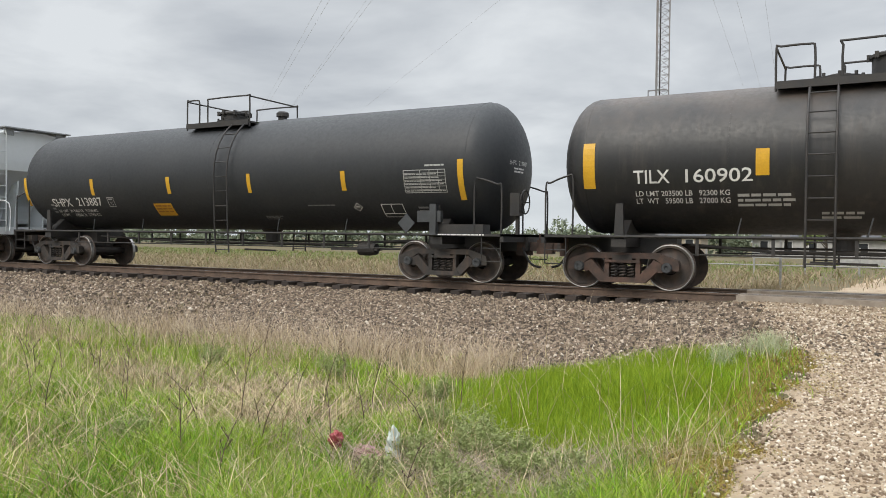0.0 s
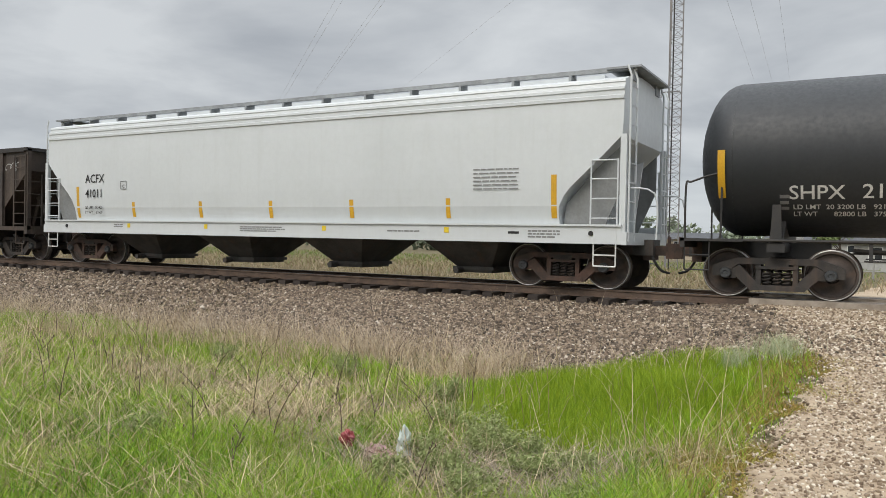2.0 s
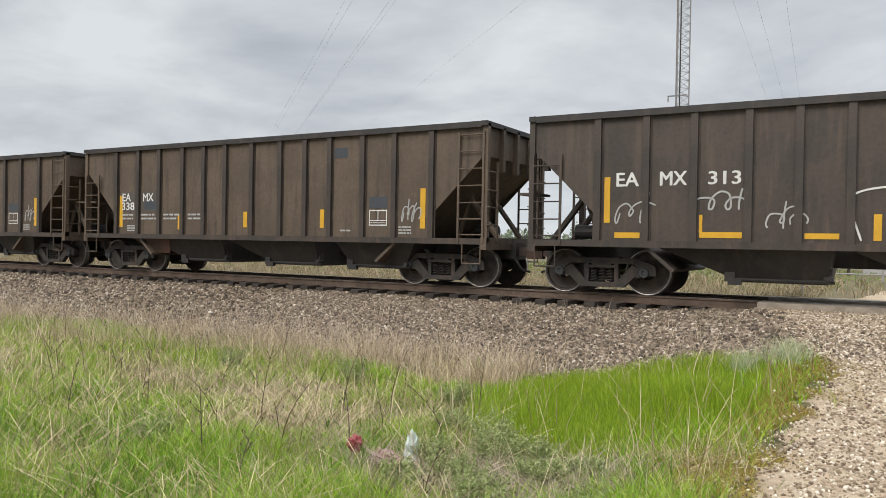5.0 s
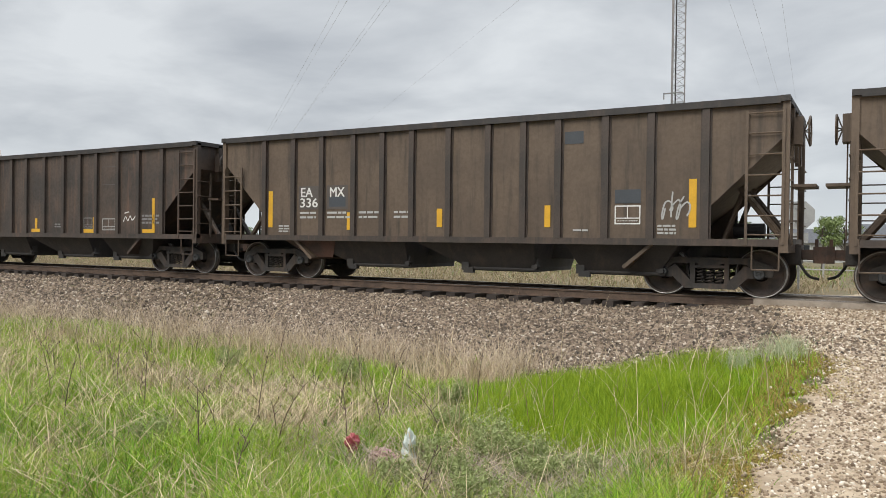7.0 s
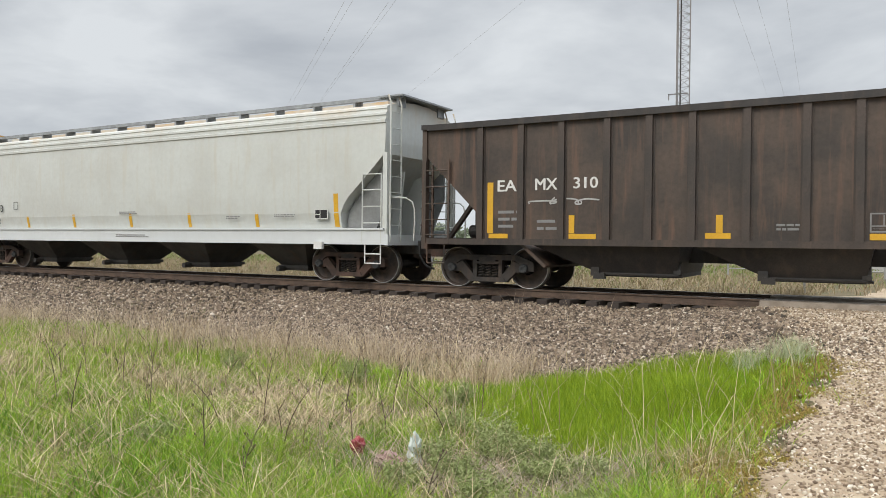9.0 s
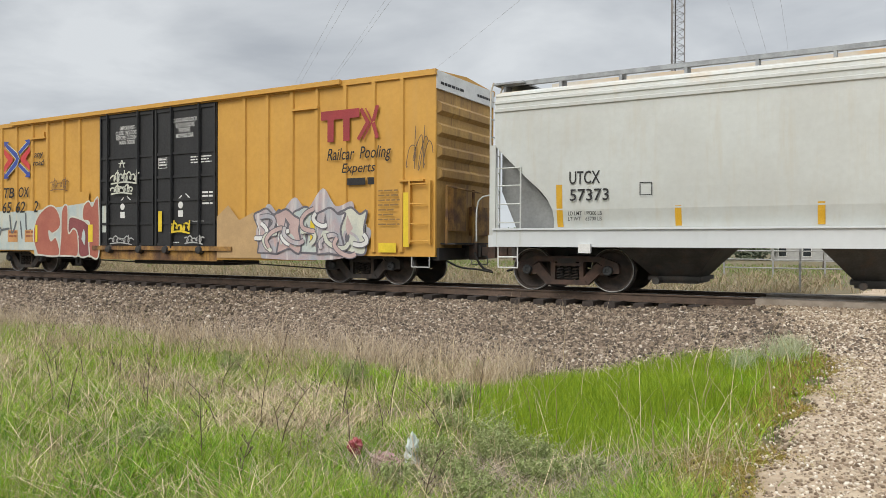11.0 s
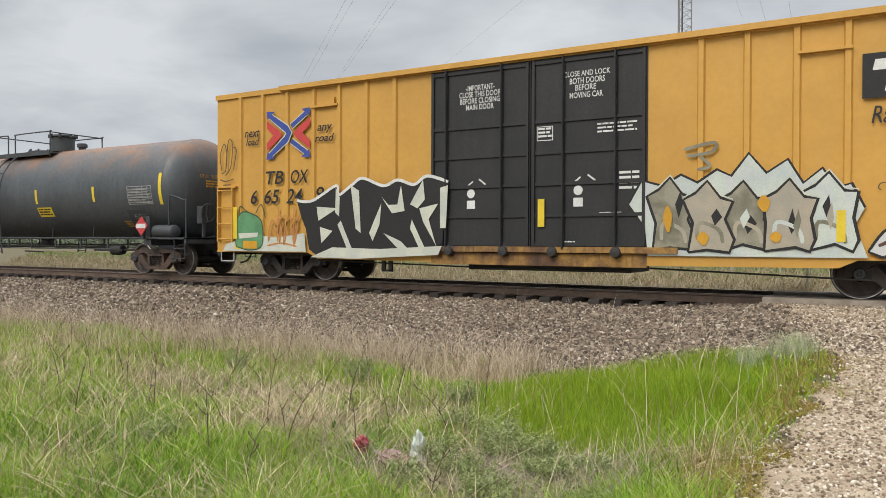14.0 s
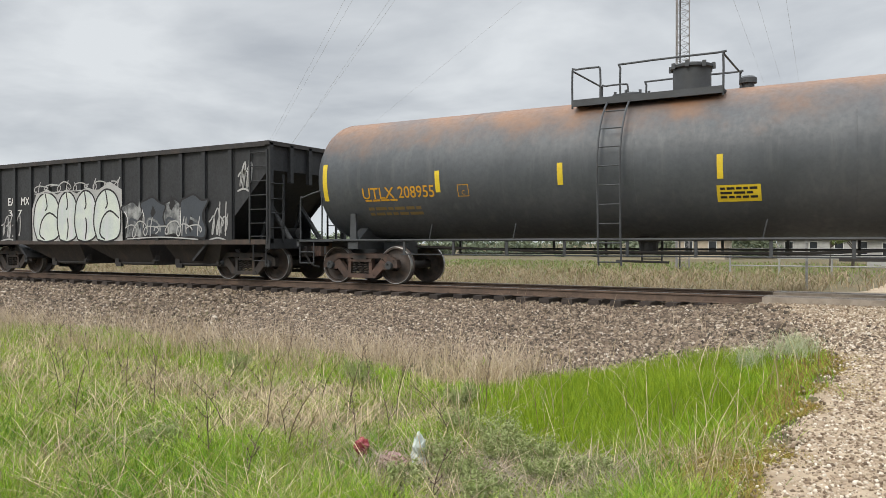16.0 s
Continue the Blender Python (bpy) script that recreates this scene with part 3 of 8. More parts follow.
def road_mesh():
    us = np.concatenate([np.linspace(0, 0.3, 30), np.linspace(0.32, 1, 20)])
    ys = np.concatenate([np.arange(-40, -14, 1.0), np.arange(-14, 3, 0.15), np.arange(3, 46, 0.6)])
    s = Shape()
    n = len(us)
    for y in ys:
        e = float(edge_x(y)) if y < -3.4 else (-1.95 if y < 2.0 else -1.2 + 0.09 * (y - 2))
        e += 0.30 * noise.noise((0.0, y * 0.9, 3.0)) + 0.16 * noise.noise((0.0, y * 3.1, 5.0))
        for u in us:
            x = e + (9.0 - e) * u
            s.v.append((x, y, float(ground_z(x, y)) + (0.035 if u > 0 else -0.01)))
    s.f = [(j * n + i, j * n + i + 1, (j + 1) * n + i + 1, (j + 1) * n + i) for j in range(len(ys) - 1) for i in range(n - 1)]
    return s


solid("road", road_mesh(), ROAD_MAT, "pale gravel road rising to the level crossing", "road", smooth=True)
gx, gy = spread(72000, -2.2, 2.2, -13.5, -1.1)
gs = (0.009 + 0.026 * rg.uniform(0, 1, len(gx)) ** 1.7) * np.where(gy > -6, 1.25, 1.0)
keep = (gx > np.where(gy < -3.2, edge_x(gy), -2.1) + rg.normal(0.14, 0.24, len(gx))) & ~((gy > -2.2) & (rg.uniform(0, 1, len(gx)) < 0.6))
gx, gy, gs = gx[keep], gy[keep], gs[keep]
V, F = stones(np.stack([gx, gy, ground_z(gx, gy) + 0.034 + gs * 0.08], 1), gs, 13)
tagged(new("gravel", mass_mesh("gravel", V, F, LIME_MAT)), "pale limestone gravel strewn over the road", "gravel", kind="stuff")

# sleepers one by one where they show
tie = Shape()
tie.add([(-0.11, -1.30, -0.36), (0.11, -1.30, -0.36), (0.115, -1.31, -0.165), (0.09, -1.29, -0.158), (-0.09, -1.29, -0.158), (-0.115, -1.31, -0.165),
         (-0.11, 1.30, -0.36), (0.11, 1.30, -0.36), (0.115, 1.31, -0.165), (0.09, 1.29, -0.158), (-0.09, 1.29, -0.158), (-0.115, 1.31, -0.165)],
        [(0, 1, 2, 3, 4, 5), (11, 10, 9, 8, 7, 6), (0, 6, 7, 1), (1, 7, 8, 2), (2, 8, 9, 3), (3, 9, 10, 4), (4, 10, 11, 5), (5, 11, 6, 0)])
TIE = tie.mesh("sleeper", TIE_MAT)
PLATE = Shape().box(-0.1, 0.1, -0.16, 0.16, -0.162, -0.15).box(-0.07, -0.04, -0.12, -0.09, -0.15, -0.125).box(0.04, 0.07, 0.09, 0.12, -0.15, -0.125).mesh("tie_plate", RAIL_MAT)
x = -48.0
while x < 6:
    t = part("sleeper", TIE, None, track, loc=(x + rg.uniform(-0.03, 0.03), rg.uniform(-0.09, 0.06), rg.uniform(-0.015, 0.004)))
    t.rotation_euler = (0, 0, rg.uniform(-0.02, 0.02))
    for y in (-0.753, 0.753):
        p_ = part("tie_plate", PLATE, None, track, loc=(x, y, 0.0))
    x += 0.535
far = Shape()
for x in list(np.arange(-200, -48.3, 0.535)) + list(np.arange(6.3, 60, 0.535)):
    far.box(x - 0.11, x + 0.11, -1.3, 1.3, -0.36, -0.16)
tagged(part("far_sleepers", far, TIE_MAT, track), kind="stuff")
# boards beside the rails on the crossing
for y0, y1 in ((-1.16, -0.80), (-0.66, -0.36), (0.36, 0.66), (0.84, 1.12)):
    part("crossing_board", Shape().box(-2.0, 8.6, y0, y1, -0.17, -0.004), CROSS_WOOD, track, "weathered crossing plank")


# ---------------- grass ----------------
def blade_mesh(name, X, Y, H, Wd, lean, material, seed, base=None, curve=2.0):
    """Bent, tapered blades: three lengths each."""
    rg = np.random.RandomState(seed)
    n = len(X)
    a = rg.uniform(0, math.tau, n)
    dx, dy = np.cos(a), np.sin(a)
    b = rg.uniform(0, math.tau, n)
    L = lean * rg.uniform(0.3, 1.6, n) * H
    Z = ground_z(X, Y) - 0.02 if base is None else base
    V = np.zeros((n, 7, 3))
    for k, (u, w) in enumerate(((0, 1.0), (0.45, 0.85), (0.8, 0.5))):
        off = L * u ** curve
        zz = Z + H * (u - 0.18 * lean * u * u)
        for j, sg in enumerate((-1, 1)):
            V[:, 2 * k + j, 0] = X + np.cos(b) * off + sg * dx * Wd * w / 2
            V[:, 2 * k + j, 1] = Y + np.sin(b) * off + sg * dy * Wd * w / 2
            V[:, 2 * k + j, 2] = zz
    V[:, 6, 0], V[:, 6, 1], V[:, 6, 2] = X + np.cos(b) * L, Y + np.sin(b) * L, Z + H * (1 - 0.22 * lean)
    i = (np.arange(n) * 7)[:, None]
    tris = np.array([(0, 1, 3), (0, 3, 2), (2, 3, 5), (2, 5, 4), (4, 5, 6)])
    F = (tris[None] + i[:, :, None]).reshape(-1, 3)
    return mass_mesh(name, V.reshape(-1, 3), F, material)


def leafy(name, c1, c2, trans=0.14):
    m = mat(name, c1, c2, 3, 0.6, island=True)
    p = m.node_tree.nodes["Principled BSDF"]
    p.inputs["Specular IOR Level"].default_value = 0.25
    out = m.node_tree.nodes["Material Output"]
    tr = m.node_tree.nodes.new("ShaderNodeBsdfTranslucent")
    mx = m.node_tree.nodes.new("ShaderNodeMixShader")
    mx.inputs[0].default_value = trans
    m.node_tree.links.new(p.inputs["Base Color"].links[0].from_socket, tr.inputs[0])
    m.node_tree.links.new(p.outputs[0], mx.inputs[1])
    m.node_tree.links.new(tr.outputs[0], mx.inputs[2])
    m.node_tree.links.new(mx.outputs[0], out.inputs[0])
    return m


GREEN = leafy("fresh_green_grass", (0.085, 0.22, 0.008), (0.36, 0.52, 0.035))
MIXED = leafy("mixed_meadow_grass", (0.08, 0.165, 0.014), (0.44, 0.44, 0.11))
STRAW = leafy("dry_straw", (0.80, 0.66, 0.42), (0.21, 0.145, 0.085))
THATCH = leafy("grey_brown_thatch", (0.46, 0.38, 0.29), (0.17, 0.135, 0.10))
LUSH = leafy("lush_green_grass", (0.085, 0.185, 0.006), (0.36, 0.46, 0.03))
RANK = leafy("rank_green_grass", (0.055, 0.15, 0.010), (0.24, 0.40, 0.035))
PALE_TUFT = leafy("bleached_tuft", (0.50, 0.50, 0.36), (0.34, 0.40, 0.20))
MOSS = leafy("rusty_verge_plants", (0.40, 0.235, 0.075), (0.22, 0.23, 0.04))
PINKISH = leafy("dry_pinkish_grass", (0.70, 0.585, 0.44), (0.35, 0.265, 0.18))
BRUSH = leafy("brown_field_brush", (0.42, 0.33, 0.21), (0.20, 0.155, 0.09))
FIELD = leafy("far_field_grass", (0.20, 0.175, 0.085), (0.31, 0.25, 0.14))
FIELD_GREEN = leafy("far_field_green", (0.13, 0.185, 0.045), (0.22, 0.26, 0.085))


def meadow(n, seed, y0=-14.0, y1=-5.0, power=1.3):
    """Places in the meadow between the road shoulder and the bank, thicker towards the shoulder."""
    rg = np.random.RandomState(seed)
    Y = rg.uniform(y0, y1, n * 4)
    X = -rg.uniform(-0.02, 1.0, n * 4) * (1.85 * (Y + 16.6) + 1.0)
    d = np.hypot(X, Y + 16.2)
    keep = (rg.uniform(0, 1, n * 4) < (3.2 / np.maximum(d, 3.2)) ** power * (Y + 16.6) / 11) & (X < edge_x(Y) + rg.normal(-0.12, 0.13, n * 4))
    X, Y = X[keep][:n], Y[keep][:n]
    return X, Y


def field_noise(X, Y, sc, seed):
    """Smooth patches between 0 and 1."""
    rg = np.random.RandomState(seed)
    out = np.zeros(len(X))
    for k in range(7):
        a, ph = rg.uniform(0, math.tau), rg.uniform(0, math.tau)
        out += np.sin((X * math.cos(a) + Y * math.sin(a)) * sc * rg.uniform(0.6, 1.8) + ph)
    return 0.5 + out / 7


def sage(X, Y):
    """Where twiggy grey weeds crowd out the grass beside the litter."""
    return np.clip(1.25 - np.hypot((X + 2.55) / 1.0, (Y + 11.0) / 0.95), 0, 1)


def ballast_foot(X):
    """How far the dry band reaches from the ballast; it narrows along the track."""
    return np.interp(X, (-22, -13, -8, -4), (-5.35, -5.55, -6.2, -6.7))


def lush(X, Y):
    """The tall bright patch beside the road."""
    return np.clip(1.3 - np.hypot((X + 2.25) / 2.05, (Y + 7.2) / 2.2), 0, 1)


X, Y = meadow(190000, 21)
pn = field_noise(X, Y, 2.3, 5)
dry = np.clip((Y - ballast_foot(X) + 0.4 * np.sin(X * 0.9)) / 1.0, 0, 1)
lu = lush(X, Y)
rr = np.random.RandomState(6).uniform(0, 1, len(X))
keep = rr < np.clip(0.35 + 0.9 * pn + lu - 0.95 * dry * (1 - lu) - 0.8 * sage(X, Y), 0.05, 1) * (1 - 0.8 * np.clip(1.6 * lu, 0, 1))
X, Y, pn, lu, rr = X[keep], Y[keep], pn[keep], lu[keep], rr[keep]
H = (0.10 + 0.17 * rr) * (0.7 + 0.6 * pn) + 0.12 * lu + 0.09 * np.clip((-10.4 - Y) / 1.5, 0, 1)
br = (np.random.RandomState(7).uniform(0, 1, len(X)) < 0.60 + 0.6 * lu + 0.5 * (pn - 0.5))
W = np.where(np.hypot(X, Y + 16.2) > 8, 0.0085, 0.006)
tagged(new("green_grass", blade_mesh("green_grass", X[br], Y[br], H[br], W[br], 0.55, GREEN, 22)), "fresh bright green spring grass", "grass", kind="stuff")
tagged(new("meadow_grass", blade_mesh("meadow_grass", X[~br], Y[~br], H[~br] * 1.1, W[~br], 0.75, MIXED, 23)), "dull olive meadow grass", "grass", kind="stuff")

X, Y = meadow(95000, 31, -13.8, -5.0, 1.1)
pn = field_noise(X, Y, 2.1, 8)
lu = lush(X, Y)
rr = np.random.RandomState(9).uniform(0, 1, len(X))
keep = rr < np.clip(0.16 + 1.1 * (pn - 0.45) + 0.62 * np.clip((Y - ballast_foot(X) + 0.3 + 0.4 * np.sin(X * 0.9)) / 1.1, 0, 1) - 0.9 * lu, 0.02, 1) * np.where(Y < -7.6, 0.34, 1.0) * np.where((X > -4.6) & (Y > -7.5), 0.12, 1.0)
X, Y, rr = X[keep], Y[keep], rr[keep]
rr = np.random.RandomState(10).uniform(0, 1, len(X))
band = np.clip((Y - ballast_foot(X) + 0.2) / 1.0, 0, 1)
H = (0.20 + 0.36 * rr ** 1.6) * (1 - 0.1 * band) + 0.10 * band
W = np.where(np.hypot(X, Y + 16.2) > 8, 0.008, 0.0048)
pk = np.random.RandomState(14).uniform(0, 1, len(X)) < 0.15 + 0.55 * band
tagged(new("dry_grass", blade_mesh("dry_grass", X[~pk], Y[~pk], H[~pk], W[~pk], 0.8, STRAW, 32, None, 1.25)), "dry straw-coloured dead grass", "grass", kind="stuff")
tagged(new("brown_grass", blade_mesh("brown_grass", X[pk], Y[pk], H[pk] * 1.1, W[pk], 0.5, PINKISH, 33)), "dry pinkish-brown grass along the ballast", "grass", kind="stuff")
# the lush patch: fine, upright, dense
rg3 = np.random.RandomState(51)
X, Y = rg3.uniform(-5.2, -0.6, 210000), rg3.uniform(-10.2, -4.8, 210000)
lu = lush(X, Y)
keep = (rg3.uniform(0, 1, len(X)) < lu * 0.9) & (rg3.uniform(0, 1, len(X)) < np.clip((edge_x(Y) - 0.08 - X) / 0.9, 0, 1))
X, Y, lu = X[keep], Y[keep], lu[keep]
H = (0.15 + 0.23 * rg3.uniform(0, 1, len(X))) * (0.55 + 0.6 * lu) * np.clip((edge_x(Y) - 0.1 - X) / 1.2, 0.12, 1) * (0.7 + 0.6 * field_noise(X, Y, 2.4, 17))
tagged(new("lush_grass", blade_mesh("lush_grass", X, Y, H, np.full(len(X), 0.0042), 0.32, LUSH, 52)), "dense upright bright green grass beside the gravel", "grass", kind="stuff")
Y = rg3.uniform(-12.5, -4.2, 70000)
X = edge_x(Y) + rg3.normal(-0.14, 0.30, len(Y))
keep = field_noise(X, Y, 4.5, 19) + 0.9 * (edge_x(Y) - X) > 0.30
X, Y = X[keep], Y[keep]
tagged(new("mossy_verge", blade_mesh("mossy_verge", X, Y, rg3.uniform(0.05, 0.10, len(X)), np.full(len(X), 0.007), 0.9, MOSS, 53)), "low rusty green verge plants at the gravel edge", "grass", kind="stuff")
# coarse pale stalks, leaning in loose bundles
Yb = rg3.uniform(-13.2, -7.6, 420)
Xb = -rg3.uniform(0.25, 1.0, 420) * (1.75 * (Yb + 16.4))
Xb[:150], Yb[:150] = rg3.normal(-5.5, 0.75, 150), rg3.normal(-10.3, 0.55, 150)
X = np.repeat(Xb, 9) + rg3.normal(0, 0.10, 420 * 9)
Y = np.repeat(Yb, 9) + rg3.normal(0, 0.10, 420 * 9)
keep = lush(X, Y) < 0.1
X, Y = X[keep], Y[keep]
tagged(new("straw_bundles", blade_mesh("straw_bundles", X, Y, rg3.uniform(0.2, 0.5, len(X)), np.full(len(X), 0.0085), 1.2, STRAW, 54, None, 1.15)), "coarse bleached stalks leaning in loose bundles", "grass", kind="stuff")
X, Y = np.concatenate([rg3.normal(-1.05, 0.16, 500), rg3.normal(-1.55, 0.10, 260)]), np.concatenate([rg3.normal(-5.2, 0.22, 500), rg3.normal(-5.7, 0.15, 260)])
tagged(new("pale_tuft", blade_mesh("pale_tuft", X, Y, rg3.uniform(0.2, 0.42, len(X)), np.full(len(X), 0.006), 0.5, PALE_TUFT, 56)), "bleached grass tuft at the end of the green patch", "grass", kind="stuff")
# matted straw lying flat
X, Y = meadow(16000, 35, -13.5, -8.0, 1.0)
pn = field_noise(X, Y, 2.6, 3)
keep = (pn > 0.47) & (lush(X, Y) < 0.1)
X, Y = X[keep], Y[keep]
rr = np.random.RandomState(15).uniform(0.12, 0.34, len(X))
tagged(new("matted_straw", blade_mesh("matted_straw", X, Y, rr * 0.45, np.full(len(X), 0.006), 2.6, STRAW, 36, ground_z(X, Y) + 0.06, 1.2)), "matted bleached straw bent over the grass", "grass", kind="stuff")
# grey-brown dead stems tangled round the litter
rg4 = np.random.RandomState(71)
spots = ((-4.5, -10.9, 0.42, 0.30, 900), (-3.6, -11.0, 0.30, 0.14, 320), (-2.15, -10.9, 0.36, 0.30, 800), (-2.7, -11.5, 0.4, 0.25, 900), (-2.5, -10.9, 0.45, 0.4, 1300), (-2.0, -11.3, 0.35, 0.3, 700), (-7.3, -9.0, 0.9, 0.5, 900), (-6.0, -11.4, 0.5, 0.3, 500), (-5.6, -10.4, 0.6, 0.4, 700), (-4.6, -9.3, 0.7, 0.5, 500))
X = np.concatenate([rg4.normal(x, sx, n) for x, y, sx, sy, n in spots])
Y = np.concatenate([rg4.normal(y, sy, n) for x, y, sx, sy, n in spots])
tagged(new("dead_stems", blade_mesh("dead_stems", X, Y, rg4.uniform(0.12, 0.36, len(X)), np.full(len(X), 0.006), 1.5, THATCH, 72, None, 1.2)), "grey-brown dead stems tangled in the grass", "grass", kind="stuff")
# tall wet-green blades thick along the road shoulder, and wispy stalks along the ballast
X, Y = meadow(15000, 37, -13.6, -10.2, 0.8)
keep = (field_noise(X, Y, 2.6, 3) < 0.60) & (X < edge_x(Y) - 0.5) & (sage(X, Y) < 0.2)
X, Y = X[keep], Y[keep]
tagged(new("rank_grass", blade_mesh("rank_grass", X, Y, rg4.uniform(0.14, 0.36, len(X)), np.full(len(X), 0.0085), 0.6, RANK, 38)), "rank broad-bladed green grass by the shoulder", "grass", kind="stuff")
Y = rg4.uniform(-7.0, -4.3, 3600)
X = -rg4.uniform(0.22, 1.0, 3600) * (1.85 * (Y + 16.6) + 1.0)
tagged(new("wispy_stalks", blade_mesh("wispy_stalks", X, Y, rg4.uniform(0.3, 0.75, len(X)), np.full(len(X), 0.0055), 0.5, PINKISH, 39)), "thin wispy dry stalks along the ballast edge", "grass", kind="stuff")
# field beyond the track
rg2 = np.random.RandomState(41)
Y = 3.2 + 60 * rg2.uniform(0, 1, 50000) ** 1.7
X = rg2.uniform(-1, 0.16, 50000) * (Y * 1.6 + 30)
keep = ~((X > -1.6) & (X < 9.5)) | ((Y > 8) & (rg2.uniform(0, 1, 50000) < 0.3) & (X < -0.5 + 0.09 * Y))
X, Y = X[keep], Y[keep]
H = rg2.uniform(0.18, 0.5, len(X))
near = rg2.uniform(0, 1, len(X)) < np.interp(Y, (3, 9, 16, 40), (0.95, 0.8, 0.35, 0.15))
W = 0.012 + 0.0012 * Y
scrub = (rg2.uniform(0, 1, len(X)) < np.interp(Y, (3, 8, 24, 34), (0.85, 0.75, 0.55, 0.0)))
near &= ~scrub
tagged(new("field_brush", blade_mesh("field_brush", X[scrub], Y[scrub], H[scrub] * 1.15, W[scrub], 0.9, BRUSH, 44)), "brown dead brush along the far side of the track", "grass", kind="stuff")
tagged(new("field_grass", blade_mesh("field_grass", X[near], Y[near], H[near], W[near], 0.6, FIELD, 42)), "pale dry field grass beyond the track", "grass", kind="stuff")
near |= scrub
tagged(new("field_weeds", blade_mesh("field_weeds", X[~near], Y[~near], H[~near] * 0.7, W[~near], 0.6, FIELD_GREEN, 43)), "green weeds in the field beyond the track", "grass", kind="stuff")


# ---------------- tank cars ----------------
def tank_car(label, centre, R, zc, half, truck, reach, paint, steel, plat, lad, rusty=(False, False), dome_at=0.72, dome_h=0.42):
    car = thing("tank_car", label, "tank car", "train cars")
    hd = R * 0.5
    cylx = half - hd
    prof = [(-half + hd * (1 - math.cos(a)), max(R * math.sin(a), 0.001)) for a in np.linspace(0, math.pi / 2, 10)]
    prof += [(-cylx + i * cylx / 6, R) for i in range(1, 12)]
    prof += [(half - hd * (1 - math.cos(a)), max(R * math.sin(a), 0.001)) for a in np.linspace(math.pi / 2, 0, 10)]
    part("tank", Shape().lathe(prof, 72, "x", (0, 0, zc)), paint, car, smooth=True)
    # weld seams
    for x in np.linspace(-cylx, cylx, 5):
        seam = Shape().lathe([(x - 0.012, R - 0.01), (x - 0.008, R + 0.003), (x + 0.008, R + 0.003), (x + 0.012, R - 0.01)], 72, "x", (0, 0, zc))
        part("weld_seam", seam, paint, car, smooth=True)
    for q in (-1, 1):
        ps = Shape().box(min(q * (cylx - 1.6), q * (reach - 0.35)), max(q * (cylx - 1.6), q * (reach - 0.35)), -0.24, 0.24, 0.72, 1.04)
        ps.box(min(q * (truck - 0.15), q * (truck + 0.15)), max(q * (truck - 0.15), q * (truck + 0.15)), -1.35, 1.35, 0.86, 1.02)
        part("stub_sill", ps, steel, car)
        sd = Shape()
        a0 = math.asin(0.62)
        pts = [(R * 0.9 * math.sin(a), zc - R * math.cos(a) * 1.01) for a in np.linspace(-a0, a0, 9)]
        sd.prism([(-1.35, 1.0), *pts, (1.35, 1.0)], q * truck - 0.12, q * truck + 0.12, "x")
        part("saddle", sd, steel, car)
        pl = Shape().box(min(q * (truck + 0.55), q * (reach - 0.42)), max(q * (truck + 0.55), q * (reach - 0.42)), -1.42, 1.42, 1.04, 1.09)
        pl.box(min(q * (reach - 0.42), q * (reach - 0.50)), max(q * (reach - 0.42), q * (reach - 0.50)), -1.42, 1.42, 0.92, 1.10)
        part("end_platform", pl, steel, car)
        for y in (-1.36, 1.36):
            x0, x1 = q * (truck + 0.95), q * (reach - 0.50)
            rail = [(x0, y, 1.08), (x0, y, 2.2), (x0 + q * 0.12, y, 2.29), (x1 - q * 0.1, y, 2.16), (x1, y, 2.08), (x1, y, 1.08)]
            part("end_handrail", Shape().tube(smooth_path(rail, 4), 0.02), steel, car, smooth=True)
            st = Shape()
            for x in (x1 - q * 0.45, x1):
                st.tube([(x, y * 1.02, 1.05), (x, y * 1.02, 0.5)], 0.014, 6)
            for z in (0.5, 0.78):
                st.tube([(x1 - q * 0.45, y * 1.02, z), (x1, y * 1.02, z)], 0.014, 6)
            part("step", st, steel, car)
            sp = Shape().prism([(q * truck - 0.1, 1.04), (q * truck + 0.1, 1.04), (q * truck + 0.07, 1.72), (q * truck - 0.07, 1.72)], y * 0.96 - 0.03, y * 0.96 + 0.03)
            part("tank_brace", sp, steel, car)
    # side rails with their hangers
    for y in (-1.38, 1.38):
        part("side_rail", Shape().tube([(-half + 0.5, y, 1.07), (half - 0.5, y, 1.07)], 0.026, 8), steel, car, smooth=True)
        lo = Shape().tube([(-truck + 1.4, y * 0.98, 0.74), (truck - 1.4, y * 0.98, 0.74)], 0.015, 6)
        for x in np.arange(-truck + 1.5, truck - 1.3, 1.32):
            lo.box(x - 0.03, x + 0.03, y * 0.98 - 0.012, y * 0.98 + 0.012, 0.72, 1.07)
        part("lower_rail", lo, steel, car)
        for x in (-truck + 2.2, -truck + 4.3, truck - 4.6, truck - 2.5):
            part("rail_bracket", Shape().tube([(x, y, 1.07), (x + 0.08, y * 1.01, 1.42)], 0.014, 5), GREY_STEEL, car)
    # piping and valves below the tank
    pp = Shape().tube([(-truck + 1.2, -0.35, 0.92), (-2, -0.35, 0.8), (3.0, -0.35, 0.8), (truck - 1.2, -0.35, 0.92)], 0.03, 6)
    pp.tube([(-truck + 1.2, 0.4, 0.86), (truck - 1.2, 0.4, 0.86)], 0.025, 6)
    part("brake_pipe", pp, DARK_STEEL, car)
    vb = Shape().lathe([(zc - R - 0.34, 0.12), (zc - R - 0.3, 0.2), (zc - R - 0.1, 0.2), (zc - R + 0.06, 0.36)], 14, "z", (lad + 0.35, 0, 0))
    vb.tube([(lad - 0.2, -0.5, 0.62), (lad + 0.9, -0.5, 0.6)], 0.025, 6)
